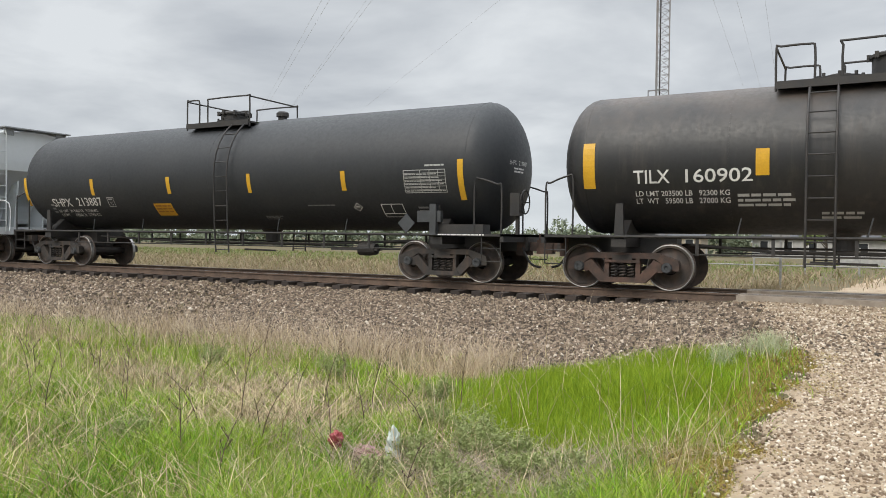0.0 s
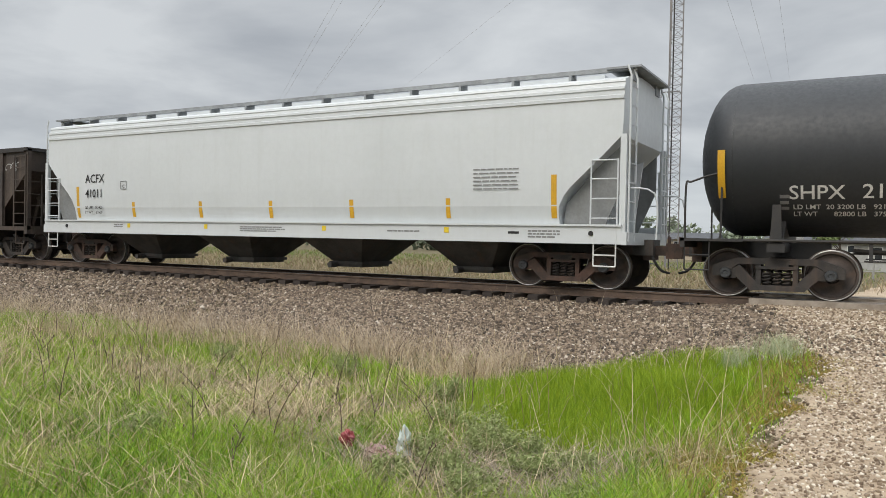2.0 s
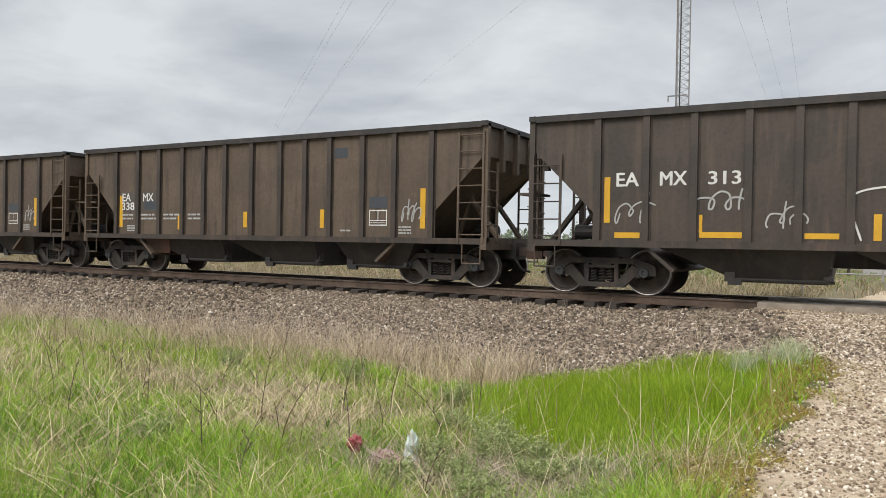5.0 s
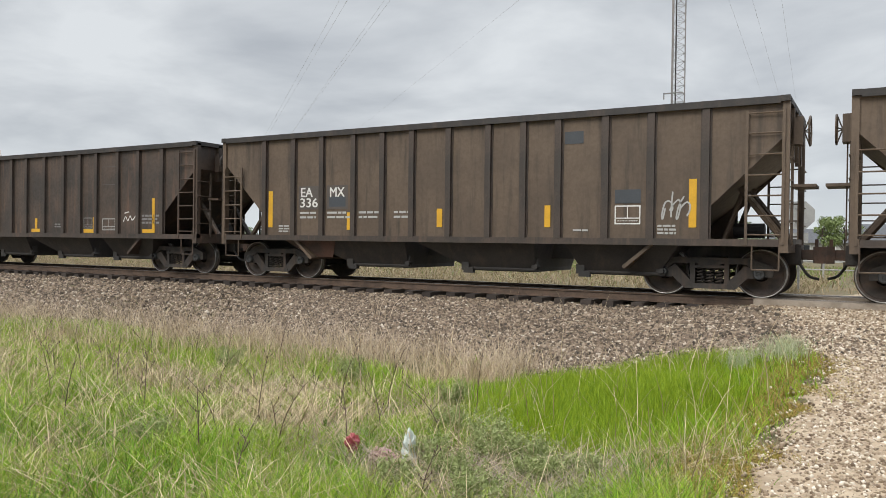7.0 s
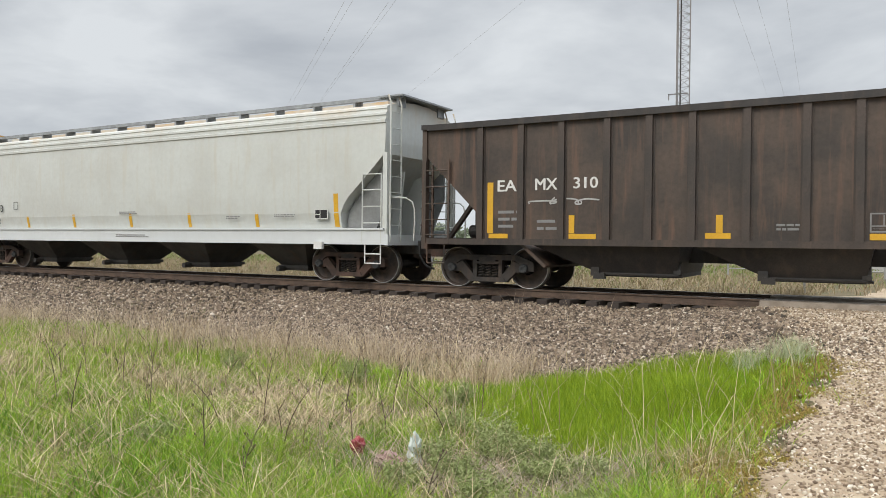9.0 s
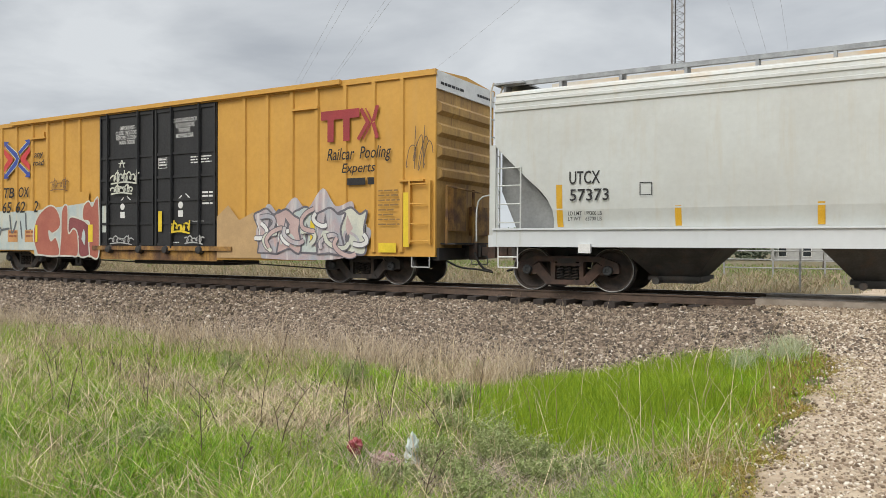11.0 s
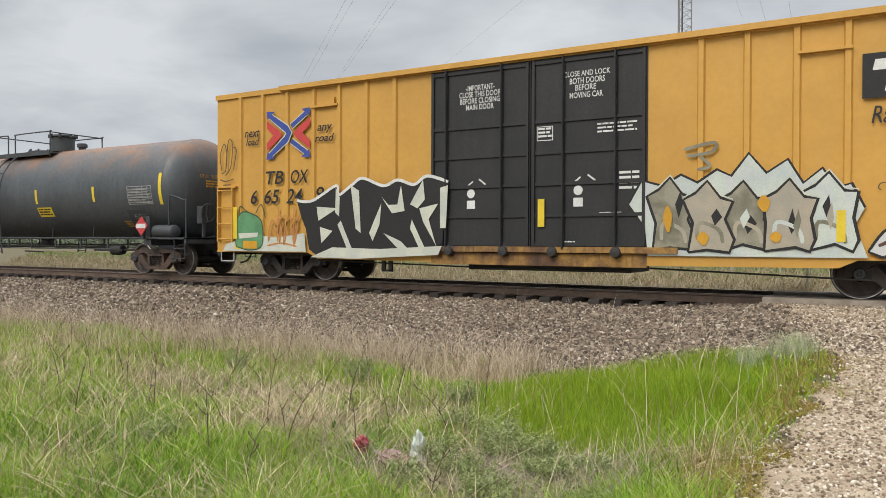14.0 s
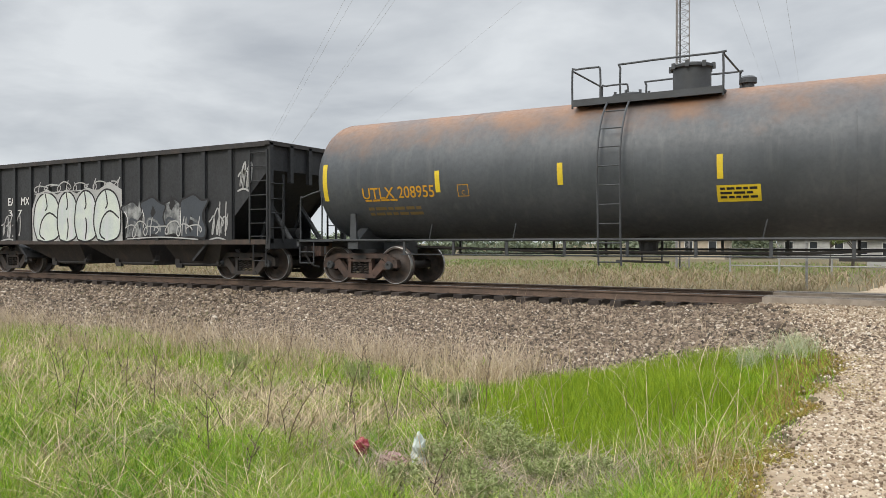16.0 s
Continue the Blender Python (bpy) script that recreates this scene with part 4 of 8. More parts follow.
    part("bottom_valve", vb, DARK_STEEL, car)
    br = Shape().lathe([(0.0, 0.001), (0.02, 0.16), (0.3, 0.17), (0.5, 0.14), (0.52, 0.001)], 14, "x", (truck - 2.6, -0.6, 0.70))
    br.box(truck - 3.4, truck - 2.0, -0.72, -0.5, 0.66, 0.72).tube([(truck - 2.1, -0.6, 0.7), (truck - 1.1, -0.5, 0.72)], 0.03, 6)
    part("brake_cylinder", br, DARK_STEEL, car)
    # top platform, railings, dome
    ztop = zc + R
    x0, x1 = plat
    zp = ztop - 0.16
    for sg in (-1, 1):
        dk = Shape().prism([(sg * 0.55, zp), (sg * 0.97, zp), (sg * 0.97, zp - 0.06), (sg * 1.02, zp - 0.06), (sg * 1.02, zp + 0.08), (sg * 0.97, zp + 0.08), (sg * 0.97, zp + 0.05), (sg * 0.55, zp + 0.05)][::sg], x0, x1, "x")
        part("top_platform", dk, steel, car)
    for x in (x0, x1 - 0.05):
        part("platform_tie", Shape().box(x, x + 0.05, -0.55, 0.55, zp - 0.04, zp + 0.05), steel, car)
    zt = ztop + 0.56
    for y in (-0.97, 0.97):
        gate = x0 + 0.34 * (x1 - x0)
        g0 = x0 + 0.20 * (x1 - x0)
        rl = Shape().tube(smooth_path([(x0, y, zp - 0.1), (x0, y, zt - 0.03), (x0 + 0.08, y, zt), (g0 - 0.1, y, zt), (g0, y, zt - 0.08), (g0, y, zp)], 3), 0.022)
        part("railing", rl, steel, car, smooth=True)
        rl = Shape().tube(smooth_path([(gate, y, zp), (gate, y, zt - 0.08), (gate + 0.12, y, zt), (x1 - 0.1, y, zt), (x1, y, zt - 0.05), (x1, y, zp - 0.1)], 3), 0.022)
        part("railing", rl, steel, car, smooth=True)
    for x in (x0, x1):
        part("railing", Shape().tube([(x, -0.97, zt - 0.02), (x, 0.97, zt - 0.02)], 0.02), steel, car)
    dm = Shape()
    xd = x0 + dome_at * (x1 - x0)
    dm.lathe([(ztop - 0.12, 0.30), (ztop - 0.02, 0.31), (ztop + 0.0, 0.38), (ztop + dome_h - 0.06, 0.38), (ztop + dome_h - 0.05, 0.43), (ztop + dome_h, 0.43), (ztop + dome_h + 0.03, 0.38), (ztop + dome_h + 0.04, 0.001)], 28, "z", (xd, 0, 0))
    for k in range(8):
        a = k * math.tau / 8
        dm.box(xd + 0.43 * math.cos(a) - 0.035, xd + 0.43 * math.cos(a) + 0.035, 0.43 * math.sin(a) - 0.035, 0.43 * math.sin(a) + 0.035, ztop + dome_h - 0.08, ztop + dome_h + 0.04)
    part("dome", dm, steel, car, smooth=True)
    vl = Shape().lathe([(ztop - 0.1, 0.36), (ztop + 0.02, 0.36), (ztop + 0.03, 0.42), (ztop + 0.08, 0.42), (ztop + 0.09, 0.25), (ztop + 0.14, 0.2), (ztop + 0.16, 0.001)], 24, "z", (x0 + 0.32 * (x1 - x0), 0, 0))
    for k in range(8):
        a = k * math.tau / 8
        vl.lathe([(ztop + 0.02, 0.03), (ztop + 0.15, 0.03)], 6, "z", (x0 + 0.32 * (x1 - x0) + 0.38 * math.cos(a), 0.38 * math.sin(a), 0))
    part("manway", vl, steel, car, smooth=True)
    sv = Shape().lathe([(ztop - 0.1, 0.12), (ztop + 0.1, 0.12), (ztop + 0.1, 0.17), (ztop + 0.2, 0.17), (ztop + 0.24, 0.12), (ztop + 0.25, 0.001)], 16, "z", (x1 + 0.3, 0, 0))
    part("safety_valve", sv, steel, car, smooth=True)
    # ladders follow the tank's side
    for sg in (-1, 1):
        ld = Shape()
        path = [(sg * 1.55, 0.55), (sg * 1.60, 1.1), (sg * (R + 0.16), zc - 0.1)]
        path += [(sg * (R + 0.15) * math.cos(a), zc + (R + 0.15) * math.sin(a)) for a in np.linspace(0.15, 0.95, 6)]
        for x in (lad - 0.23, lad + 0.23):
            ld.tube([(x, y, z) for y, z in path], 0.022, 6)
        for z in np.arange(0.62, zp, 0.38):
            if z < 1.1:
                y = sg * 1.57
            else:
                y = sg * ((R + 0.15) * math.cos(math.asin(min(0.99, max(0.0, (z - zc) / (R + 0.15))))) if z > zc else 1.58 + (R + 0.16 - 1.58) * (z - 1.1) / (zc - 1.1))
            ld.tube([(lad - 0.23, y, z), (lad + 0.23, y, z)], 0.014, 6)
        part("ladder", ld, steel, car)
    # brake stand on the front end
    bw = Shape()
    xb = half - 0.05
    bw.tube([(xb + 0.25, -0.75, 1.08), (xb + 0.25, -0.75, 1.95)], 0.05, 8)
    bw.box(xb + 0.12, xb + 0.34, -0.88, -0.62, 1.5, 2.0)
    for k in range(16):
        a, b = k * math.tau / 16, (k + 1) * math.tau / 16
        bw.tube([(xb + 0.42, -0.75 + 0.26 * math.cos(a), 1.8 + 0.26 * math.sin(a)), (xb + 0.42, -0.75 + 0.26 * math.cos(b), 1.8 + 0.26 * math.sin(b))], 0.016, 5)
        if k % 4 == 0:
            bw.tube([(xb + 0.36, -0.75, 1.8), (xb + 0.42, -0.75 + 0.26 * math.cos(a), 1.8 + 0.26 * math.sin(a))], 0.012, 5)
    part("hand_brake", bw, steel, car)
    running_gear(car, truck, rusty)
    draft_gear(car, reach)
    return join_train(car, centre)


def on_tank(car, shape, material, R, zc, name="lettering", label="", off=0.006):
    part(name, shape.cut_rows().onto_tank(R, zc, off), material, car, label)


def arc_z(z, R, zc):
    """Height along the curve for a height in space."""
    return zc + R * math.asin(max(-0.98, min(0.98, (z - zc) / R)))


def tank_marks(car, R, zc, tape, material=YELLOW):
    for x0, x1, z0, z1 in tape:
        on_tank(car, Shape().rect(x0, x1, arc_z(z0, R, zc), arc_z(z1, R, zc), 0), material, R, zc, "reflective_strip", "yellow reflective strip")


def tank_text(car, R, zc, rows, material):
    for body, x0, x1, z0, z1 in rows:
        s = Shape()
        text_shape(s, body, x0, x1, arc_z(z0, R, zc), arc_z(z1, R, zc), 0, 0.008)
        on_tank(car, s, material, R, zc)


def tank_print(car, R, zc, x0, x1, z0, z1, rows, material, seed):
    on_tank(car, bars(Shape(), x0, x1, arc_z(z0, R, zc), arc_z(z1, R, zc), rows, 0, seed), material, R, zc, "small_print")


def table_mark(car, R, zc, x0, x1, z0, z1):
    s = Shape().outline(x0, x1, arc_z(z0, R, zc), arc_z(z1, R, zc), 0.015, 0)
    for k in range(1, 7):
        z = arc_z(z0, R, zc) + (arc_z(z1, R, zc) - arc_z(z0, R, zc)) * k / 7
        s.rect(x0, x1, z - 0.005, z + 0.005, 0)
        bars(s, x0 + 0.03, x1 - 0.03, z - 0.055, z - 0.015, 1, 0, k)
    for u in (0.4, 0.62, 0.82):
        s.rect(x0 + u * (x1 - x0), x0 + u * (x1 - x0) + 0.012, arc_z(z0, R, zc), arc_z(z1, R, zc), 0)
    on_tank(car, s, DULL_WHITE, R, zc, "data_table", "white stencilled data table")


# a dusty tank car, of which the back half passes
R1, Z1 = 1.44, 2.58
car = tank_car("black tank car with brown dusty top and white numbers", 0.6, R1, Z1, 6.2, 4.78, 6.81, TANK_DUSTY, DARK_STEEL, (-2.0, 1.2), -1.2, (True, True), 0.6)
tank_marks(car, R1, Z1, [(-5.5, -5.26, 2.02, 2.92), (-2.27, -2.04, 2.2, 2.68), (1.6, 1.82, 2.2, 2.68), (5.2, 5.42, 2.02, 2.92)])
tank_text(car, R1, Z1, [("TILX", -4.49, -3.80, 2.10, 2.35), ("160902", -3.51, -2.32, 2.10, 2.35), ("LD LMT 203500 LB   92300 KG", -4.47, -2.72, 1.86, 1.96), ("LT  WT   59500 LB   27000 KG", -4.47, -2.72, 1.72, 1.82)], WHITE)
tank_print(car, R1, Z1, -2.59, -1.62, 1.62, 1.88, 3, DULL_WHITE, 3)
tank_print(car, R1, Z1, -1.2, -0.5, 1.4, 1.55, 2, DULL_WHITE, 4)

# the long black tank car
R2, Z2 = 1.50, 2.66
car = tank_car("long black tank car with white numbers and yellow strips", -15.25, R2, Z2, 8.45, 6.94, 9.03, TANK_BLACK, DARK_STEEL, (-1.3, 1.0), 0.64, (False, False), 0.36, 0.30)
tank_marks(car, R2, Z2, [(-7.95, -7.82, 1.85, 2.72), (-4.78, -4.64, 2.13, 2.60), (-1.57, -1.43, 2.12, 2.58), (1.39, 1.51, 2.10, 2.58), (4.37, 4.50, 2.10, 2.56), (7.52, 7.66, 1.84, 2.72)])
tank_text(car, R2, Z2, [("SHPX", -6.74, -5.85, 1.82, 2.06), ("213887", -5.59, -4.46, 1.83, 2.07), ("LD LMT  20 3200 LB   92150 KG", -6.68, -4.87, 1.65, 1.73), ("LT WT       82800 LB   37550 KG", -6.68, -4.87, 1.53, 1.61)], WHITE)
s = Shape().outline(-4.18, -3.90, arc_z(1.80, R2, Z2), arc_z(2.07, R2, Z2), 0.018, 0)
text_shape(s, "C", -4.09, -3.99, arc_z(1.84, R2, Z2), arc_z(1.94, R2, Z2), 0)
bars(s, -4.13, -3.95, arc_z(1.97, R2, Z2), arc_z(2.03, R2, Z2), 1, 0, 2)
on_tank(car, s, DULL_WHITE, R2, Z2, "plate_mark")
on_tank(car, Shape().rect(-2.31, -1.59, arc_z(1.54, R2, Z2), arc_z(1.87, R2, Z2), 0), ORANGE_Y, R2, Z2, "placard", "orange warning placard")
on_tank(car, bars(Shape(), -2.25, -1.65, arc_z(1.6, R2, Z2), arc_z(1.83, R2, Z2), 3, 0, 6), flat("placard_print", (0.35, 0.15, 0.02)), R2, Z2, "small_print", off=0.01)
table_mark(car, R2, Z2, 6.13, 7.22, 2.01, 2.52)
tank_print(car, R2, Z2, 6.7, 7.22, 2.56, 2.63, 1, DULL_WHITE, 9)
s = Shape().outline(5.35, 5.96, arc_z(1.48, R2, Z2), arc_z(1.78, R2, Z2), 0.02, 0).rect(5.62, 5.64, arc_z(1.55, R2, Z2), arc_z(1.78, R2, Z2), 0).rect(5.35, 5.96, arc_z(1.55, R2, Z2), arc_z(1.57, R2, Z2), 0)
on_tank(car, s, WHITE, R2, Z2, "data_table")
a = arc_z(1.71, R2, Z2)
s = Shape()
for i in range(4):
    c0, c1 = (math.cos(i * math.pi / 2) * 0.12, math.sin(i * math.pi / 2) * 0.12), (math.cos((i + 1) * math.pi / 2) * 0.12, math.sin((i + 1) * math.pi / 2) * 0.12)
    s.ribbon([(4.68 + c0[0], a + c0[1]), (4.68 + c1[0], a + c1[1])], 0.02, 0)
on_tank(car, bars(s, 4.62, 4.74, a - 0.03, a + 0.03, 1, 0, 3), WHITE, R2, Z2, "diamond_mark")
for q in ((3.18, 4.05, 1.73, 1.78, 1, 1), (6.35, 6.85, 1.50, 1.71, 3, 2), (1.6, 2.2, 1.42, 1.52, 3, 5), (-6.9, -6.75, 1.6, 1.9, 3, 8)):
    tank_print(car, R2, Z2, q[0], q[1], q[2], q[3], q[4], GREY_TXT, q[5])
part("fitting_box", Shape().box(6.84, 7.0, -1.50, -1.38, 1.06, 1.75).box(6.5, 7.1, -1.46, -1.34, 1.35, 1.6), GREY_STEEL, car)
s = Shape().prism([(6.0, 1.32), (6.22, 1.1), (6.44, 1.32), (6.22, 1.54)], -1.475, -1.45)
part("placard_holder", s, GREY_STEEL, car)
s = Shape().box(6.95, 8.1, -1.36, -1.0, 1.09, 1.30)
part("fitting_box", s, DARK_STEEL, car)
s = bars(Shape(), 6.95, 8.2, 1.035, 1.085, 1, -1.425, 4)
part("small_print", s, WHITE, car)
s = Shape()
text_shape(s, "SHPX", -0.62, -0.35, 2.66, 2.76, 0)
text_shape(s, "213887", -0.25, 0.2, 2.66, 2.76, 0)
bars(s, -0.45, 0.0, 2.46, 2.6, 2, 0, 1)
s.v = [(8.45 - 0.75 + 0.75 * math.sqrt(max(0.0, 1 - (x * x + (z - Z2) ** 2) / R2 ** 2)) + 0.008, x, z) for x, y, z in s.v]
part("lettering", s, WHITE, car)

# the grey tank car with the rusty back
R3, Z3 = 1.49, 2.59
car = tank_car("grey tank car with rusty top and yellow lettering", -171.78, R3, Z3, 8.42, 6.94, 9.08, TANK_GREY, GREY_STEEL, (-1.45, 1.58), -0.45, (True, True), 0.74, 0.56)
tank_marks(car, R3, Z3, [(-7.75, -7.62, 2.04, 2.93), (-4.53, -4.41, 2.15, 2.63), (-1.59, -1.47, 2.20, 2.65), (1.56, 1.67, 2.19, 2.64), (4.53, 4.64, 2.19, 2.65), (7.57, 7.70, 2.05, 2.95)], BRIGHT_Y)
tank_text(car, R3, Z3, [("UTLX", -6.58, -5.67, 2.05, 2.31), ("208955", -5.56, -4.58, 2.05, 2.32)], ORANGE_Y)
tank_print(car, R3, Z3, -6.53, -5.56, 1.96, 2.04, 1, ORANGE_Y, 5)
tank_print(car, R3, Z3, -6.5, -4.9, 1.62, 1.86, 2, flat("faded_orange_print", (0.20, 0.14, 0.05)), 7)
s = Shape().outline(-3.97, -3.69, arc_z(2.04, R3, Z3), arc_z(2.30, R3, Z3), 0.016, 0)
text_shape(s, "C", -3.87, -3.79, arc_z(2.08, R3, Z3), arc_z(2.17, R3, Z3), 0)
on_tank(car, s, ORANGE_Y, R3, Z3, "plate_mark")
on_tank(car, Shape().rect(1.54, 2.31, arc_z(1.77, R3, Z3), arc_z(2.07, R3, Z3), 0), BRIGHT_Y, R3, Z3, "placard", "bright yellow emergency placard")
on_tank(car, bars(Shape(), 1.6, 2.25, arc_z(1.8, R3, Z3), arc_z(2.03, R3, Z3), 3, 0, 4), BLACK, R3, Z3, "small_print", off=0.01)
table_mark(car, R3, Z3, 6.19, 7.27, 2.07, 2.60)
on_tank(car, Shape().rect(5.97, 6.85, arc_z(1.60, R3, Z3), arc_z(1.91, R3, Z3), 0), PATCH, R3, Z3, "repaint_patch", "black repainted patch")
tank_text(car, R3, Z3, [("PENTANE", 6.2, 6.74, 1.66, 1.78)], DULL_WHITE)
tank_print(car, R3, Z3, 5.6, 5.9, 1.4, 1.6, 3, ORANGE_Y, 3)
part("placard_holder", Shape().box(6.87, 6.97, -1.52, -1.44, 1.06, 1.5), GREY_STEEL, car)
part("hazard_placard", Shape().prism([(6.65, 1.42), (6.92, 1.14), (7.19, 1.42), (6.92, 1.70)], -1.56, -1.53), RED, car, "red and white diamond hazard placard")
part("placard_panel", Shape().rect(6.72, 7.12, 1.36, 1.49, -1.565), WHITE, car)
part("air_reservoir", Shape().lathe([(7.15, 0.001), (7.17, 0.14), (7.22, 0.19), (8.02, 0.19), (8.07, 0.14), (8.09, 0.001)], 20, "x", (0, -1.25, 1.27)), GREY_STEEL, car, "grey air reservoir cylinder", True)
s = Shape()
text_shape(s, "UTLX", -0.62, -0.35, 2.85, 2.95, 0)
text_shape(s, "208955", -0.25, 0.2, 2.85, 2.95, 0)
bars(s, -0.45, 0.0, 2.55, 2.78, 3, 0, 1)
s.v = [(8.42 - 0.745 + 0.745 * math.sqrt(max(0.0, 1 - (x * x + (z - Z3) ** 2) / R3 ** 2)) + 0.008, x, z) for x, y, z in s.v]
part("lettering", s, ORANGE_Y, car)


# ---------------- covered hoppers ----------------
def covered_hopper(label, centre, truck, reach, half, paint, sill_paint):
    car = thing("covered_hopper", label, "hopper car", "train cars")
    # levels: height, half width, half length
    lv = [(1.30, 1.46, half - 1.31), (1.48, 1.50, half - 1.33), (1.70, 1.545, half - 1.31), (1.92, 1.56, half - 1.20), (2.10, 1.57, half - 1.05), (2.40, 1.578, half - 0.72), (2.70, 1.58, half - 0.40), (3.08, 1.58, half - 0.02),
          (3.40, 1.575, half), (3.79, 1.56, half), (3.805, 1.59, half), (3.87, 1.59, half), (3.885, 1.55, half), (3.97, 1.545, half), (3.985, 1.57, half), (4.04, 1.565, half),
          (4.055, 1.52, half), (4.13, 1.50, half), (4.145, 1.52, half), (4.20, 1.50, half), (4.215, 1.44, half), (4.29, 1.22, half), (4.37, 0.8, half), (4.42, 0.35, half)]
    b = Shape()
    nx = 14
    ring = None
    for z, y, x in lv:
        xs = np.linspace(-x, x, nx)
        n = len(b.v)
        b.v += [(q, -y, z) for q in xs] + [(q, y, z) for q in xs[::-1]]
        m = 2 * nx
        if ring is not None:
            b.f += [(ring + i, ring + (i + 1) % m, n + (i + 1) % m, n + i) for i in range(m)]
        ring = n
    b.f.append(tuple(range(ring, ring + 2 * nx)))
    part("body", b, paint, car)
    for y in (-1, 1):
        sl = Shape().box(-half - 0.02, half + 0.02, min(y * 1.50, y * 1.62), max(y * 1.50, y * 1.62), 0.94, 1.31)
        sl.box(-half - 0.02, half + 0.02, min(y * 1.4, y * 1.66), max(y * 1.4, y * 1.66), 1.29, 1.33)
        part("side_sill", sl, sill_paint, car)
    for q in (-1, 1):
        part("stub_sill", Shape().box(min(q * (half - 2.6), q * (reach - 0.4)), max(q * (half - 2.6), q * (reach - 0.4)), -0.3, 0.3, 0.72, 1.05), HOPPER_UNDER, car)
    for q in (-1, 1):
        d = Shape().box(min(q * (half - 1.5), q * (half + 0.1)), max(q * (half - 1.5), q * (half + 0.1)), -1.5, 1.5, 1.0, 1.06)
        part("end_platform", d, sill_paint, car)
        part("end_beam", Shape().box(min(q * (half + 0.02), q * (half + 0.12)), max(q * (half + 0.02), q * (half + 0.12)), -1.62, 1.62, 0.93, 1.18), sill_paint, car)
        for y in (-1.56, 1.56):
            sy = 1 if y > 0 else -1
            part("corner_post", Shape().box(min(q * (half - 0.04), q * (half + 0.08)), max(q * (half - 0.04), q * (half + 0.08)), y - 0.05, y + 0.05, 0.95, 3.1), paint, car)
            ld = Shape()
            for x in (half - 0.62, half - 0.08):
                ld.tube([(q * x, y * 1.03, 0.98), (q * x, y * 1.03, 2.62)], 0.018, 6)
            for z in (1.45, 1.84, 2.23, 2.6):
                ld.tube([(q * (half - 0.62), y * 1.03, z), (q * (half - 0.08), y * 1.03, z)], 0.014, 6)
            part("side_ladder", ld, paint, car)
            le = Shape()
            for yy in (y * 0.98, y * 0.98 - sy * 0.45):
                le.tube([(q * (half + 0.12), yy, 1.0), (q * (half + 0.12), yy, 4.25), (q * (half + 0.05), yy, 4.45)], 0.022, 6)
            for z in np.arange(1.4, 4.3, 0.38):
                le.tube([(q * (half + 0.12), y * 0.98, z), (q * (half + 0.12), y * 0.98 - sy * 0.45, z)], 0.014, 6)
            part("end_ladder", le, paint, car)
            st = Shape()
            for x in (half - 0.55, half - 0.1):
                st.tube([(q * x, y * 1.02, 0.95), (q * x, y * 1.02, 0.5)], 0.016, 6)
            for z in (0.5, 0.72):
                st.tube([(q * (half - 0.55), y * 1.02, z), (q * (half - 0.1), y * 1.02, z)], 0.016, 6)
            part("step", st, WHITE, car)
            part("handrail", Shape().tube(smooth_path([(q * (half - 0.05), y * 0.95, 2.05), (q * (half + 0.55), y * 0.8, 1.95), (q * (half + 0.6), y * 0.8, 1.05)], 4), 0.018), paint, car)
        for y in (-0.5, 0.5):
            wedge = Shape().prism([(q * (half - 1.3), 1.06), (q * (half - 0.35), 1.06), (q * (half - 0.15), 2.75), (q * (half - 0.5), 2.6)][::q], y - 0.03, y + 0.03)
            part("slope_brace", wedge, paint, car)
        # added plates stand in for the slope sheet, its shade in their grey
        for y in (-1.3, 1.3):
            gs = Shape().prism([(q * (half - 0.06), 2.95), (q * (half - 0.62), 2.45), (q * (half - 1.24), 1.75), (q * (half - 1.3), 1.06), (q * (half - 0.52), 1.06), (q * (half - 0.06), 2.12)][::-q], y - 0.02, y + 0.02)
            part("gusset", gs, HOPPER_SLOPE_SHADE, car)
    eq = Shape().tube([(-half + 0.55, -0.55, 1.06), (-half + 0.55, -0.55, 2.35)], 0.06, 8).box(-half + 0.3, -half + 0.75, -0.8, -0.35, 1.55, 2.2)
    eq.lathe([(-half + 0.75, 0.12), (-half + 1.5, 0.12)], 14, "x", (0, -0.75, 1.22))
    for k in range(14):
        a, c = k * math.tau / 14, (k + 1) * math.tau / 14
        eq.tube([(-half + 0.16, -0.6 + 0.27 * math.cos(a), 1.9 + 0.27 * math.sin(a)), (-half + 0.16, -0.6 + 0.27 * math.cos(c), 1.9 + 0.27 * math.sin(c))], 0.016, 5)
    part("hand_brake", eq, ROOF_GREY, car)
    # four chutes
    for x in (-5.45, -1.82, 1.82, 5.45):
        c = Shape()
        n = 8
        top = [(x + 1.0, -1.38), (x + 1.0, 1.38), (x - 1.0, 1.38), (x - 1.0, -1.38)]
        bot = [(x + 0.45, -0.62), (x + 0.45, 0.62), (x - 0.45, 0.62), (x - 0.45, -0.62)]
        c.add([(p[0], p[1], 1.0) for p in top] + [(p[0], p[1], 0.36) for p in bot] + [(p[0], p[1], 0.22) for p in bot],
              [(i, (i + 1) % 4, 4 + (i + 1) % 4, 4 + i) for i in range(4)] + [(4 + i, 4 + (i + 1) % 4, 8 + (i + 1) % 4, 8 + i) for i in range(4)] + [(8, 9, 10, 11)])
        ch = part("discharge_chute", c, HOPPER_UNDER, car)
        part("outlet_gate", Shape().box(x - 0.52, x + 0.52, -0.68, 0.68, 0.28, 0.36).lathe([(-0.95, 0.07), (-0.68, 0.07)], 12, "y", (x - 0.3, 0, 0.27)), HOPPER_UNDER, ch)
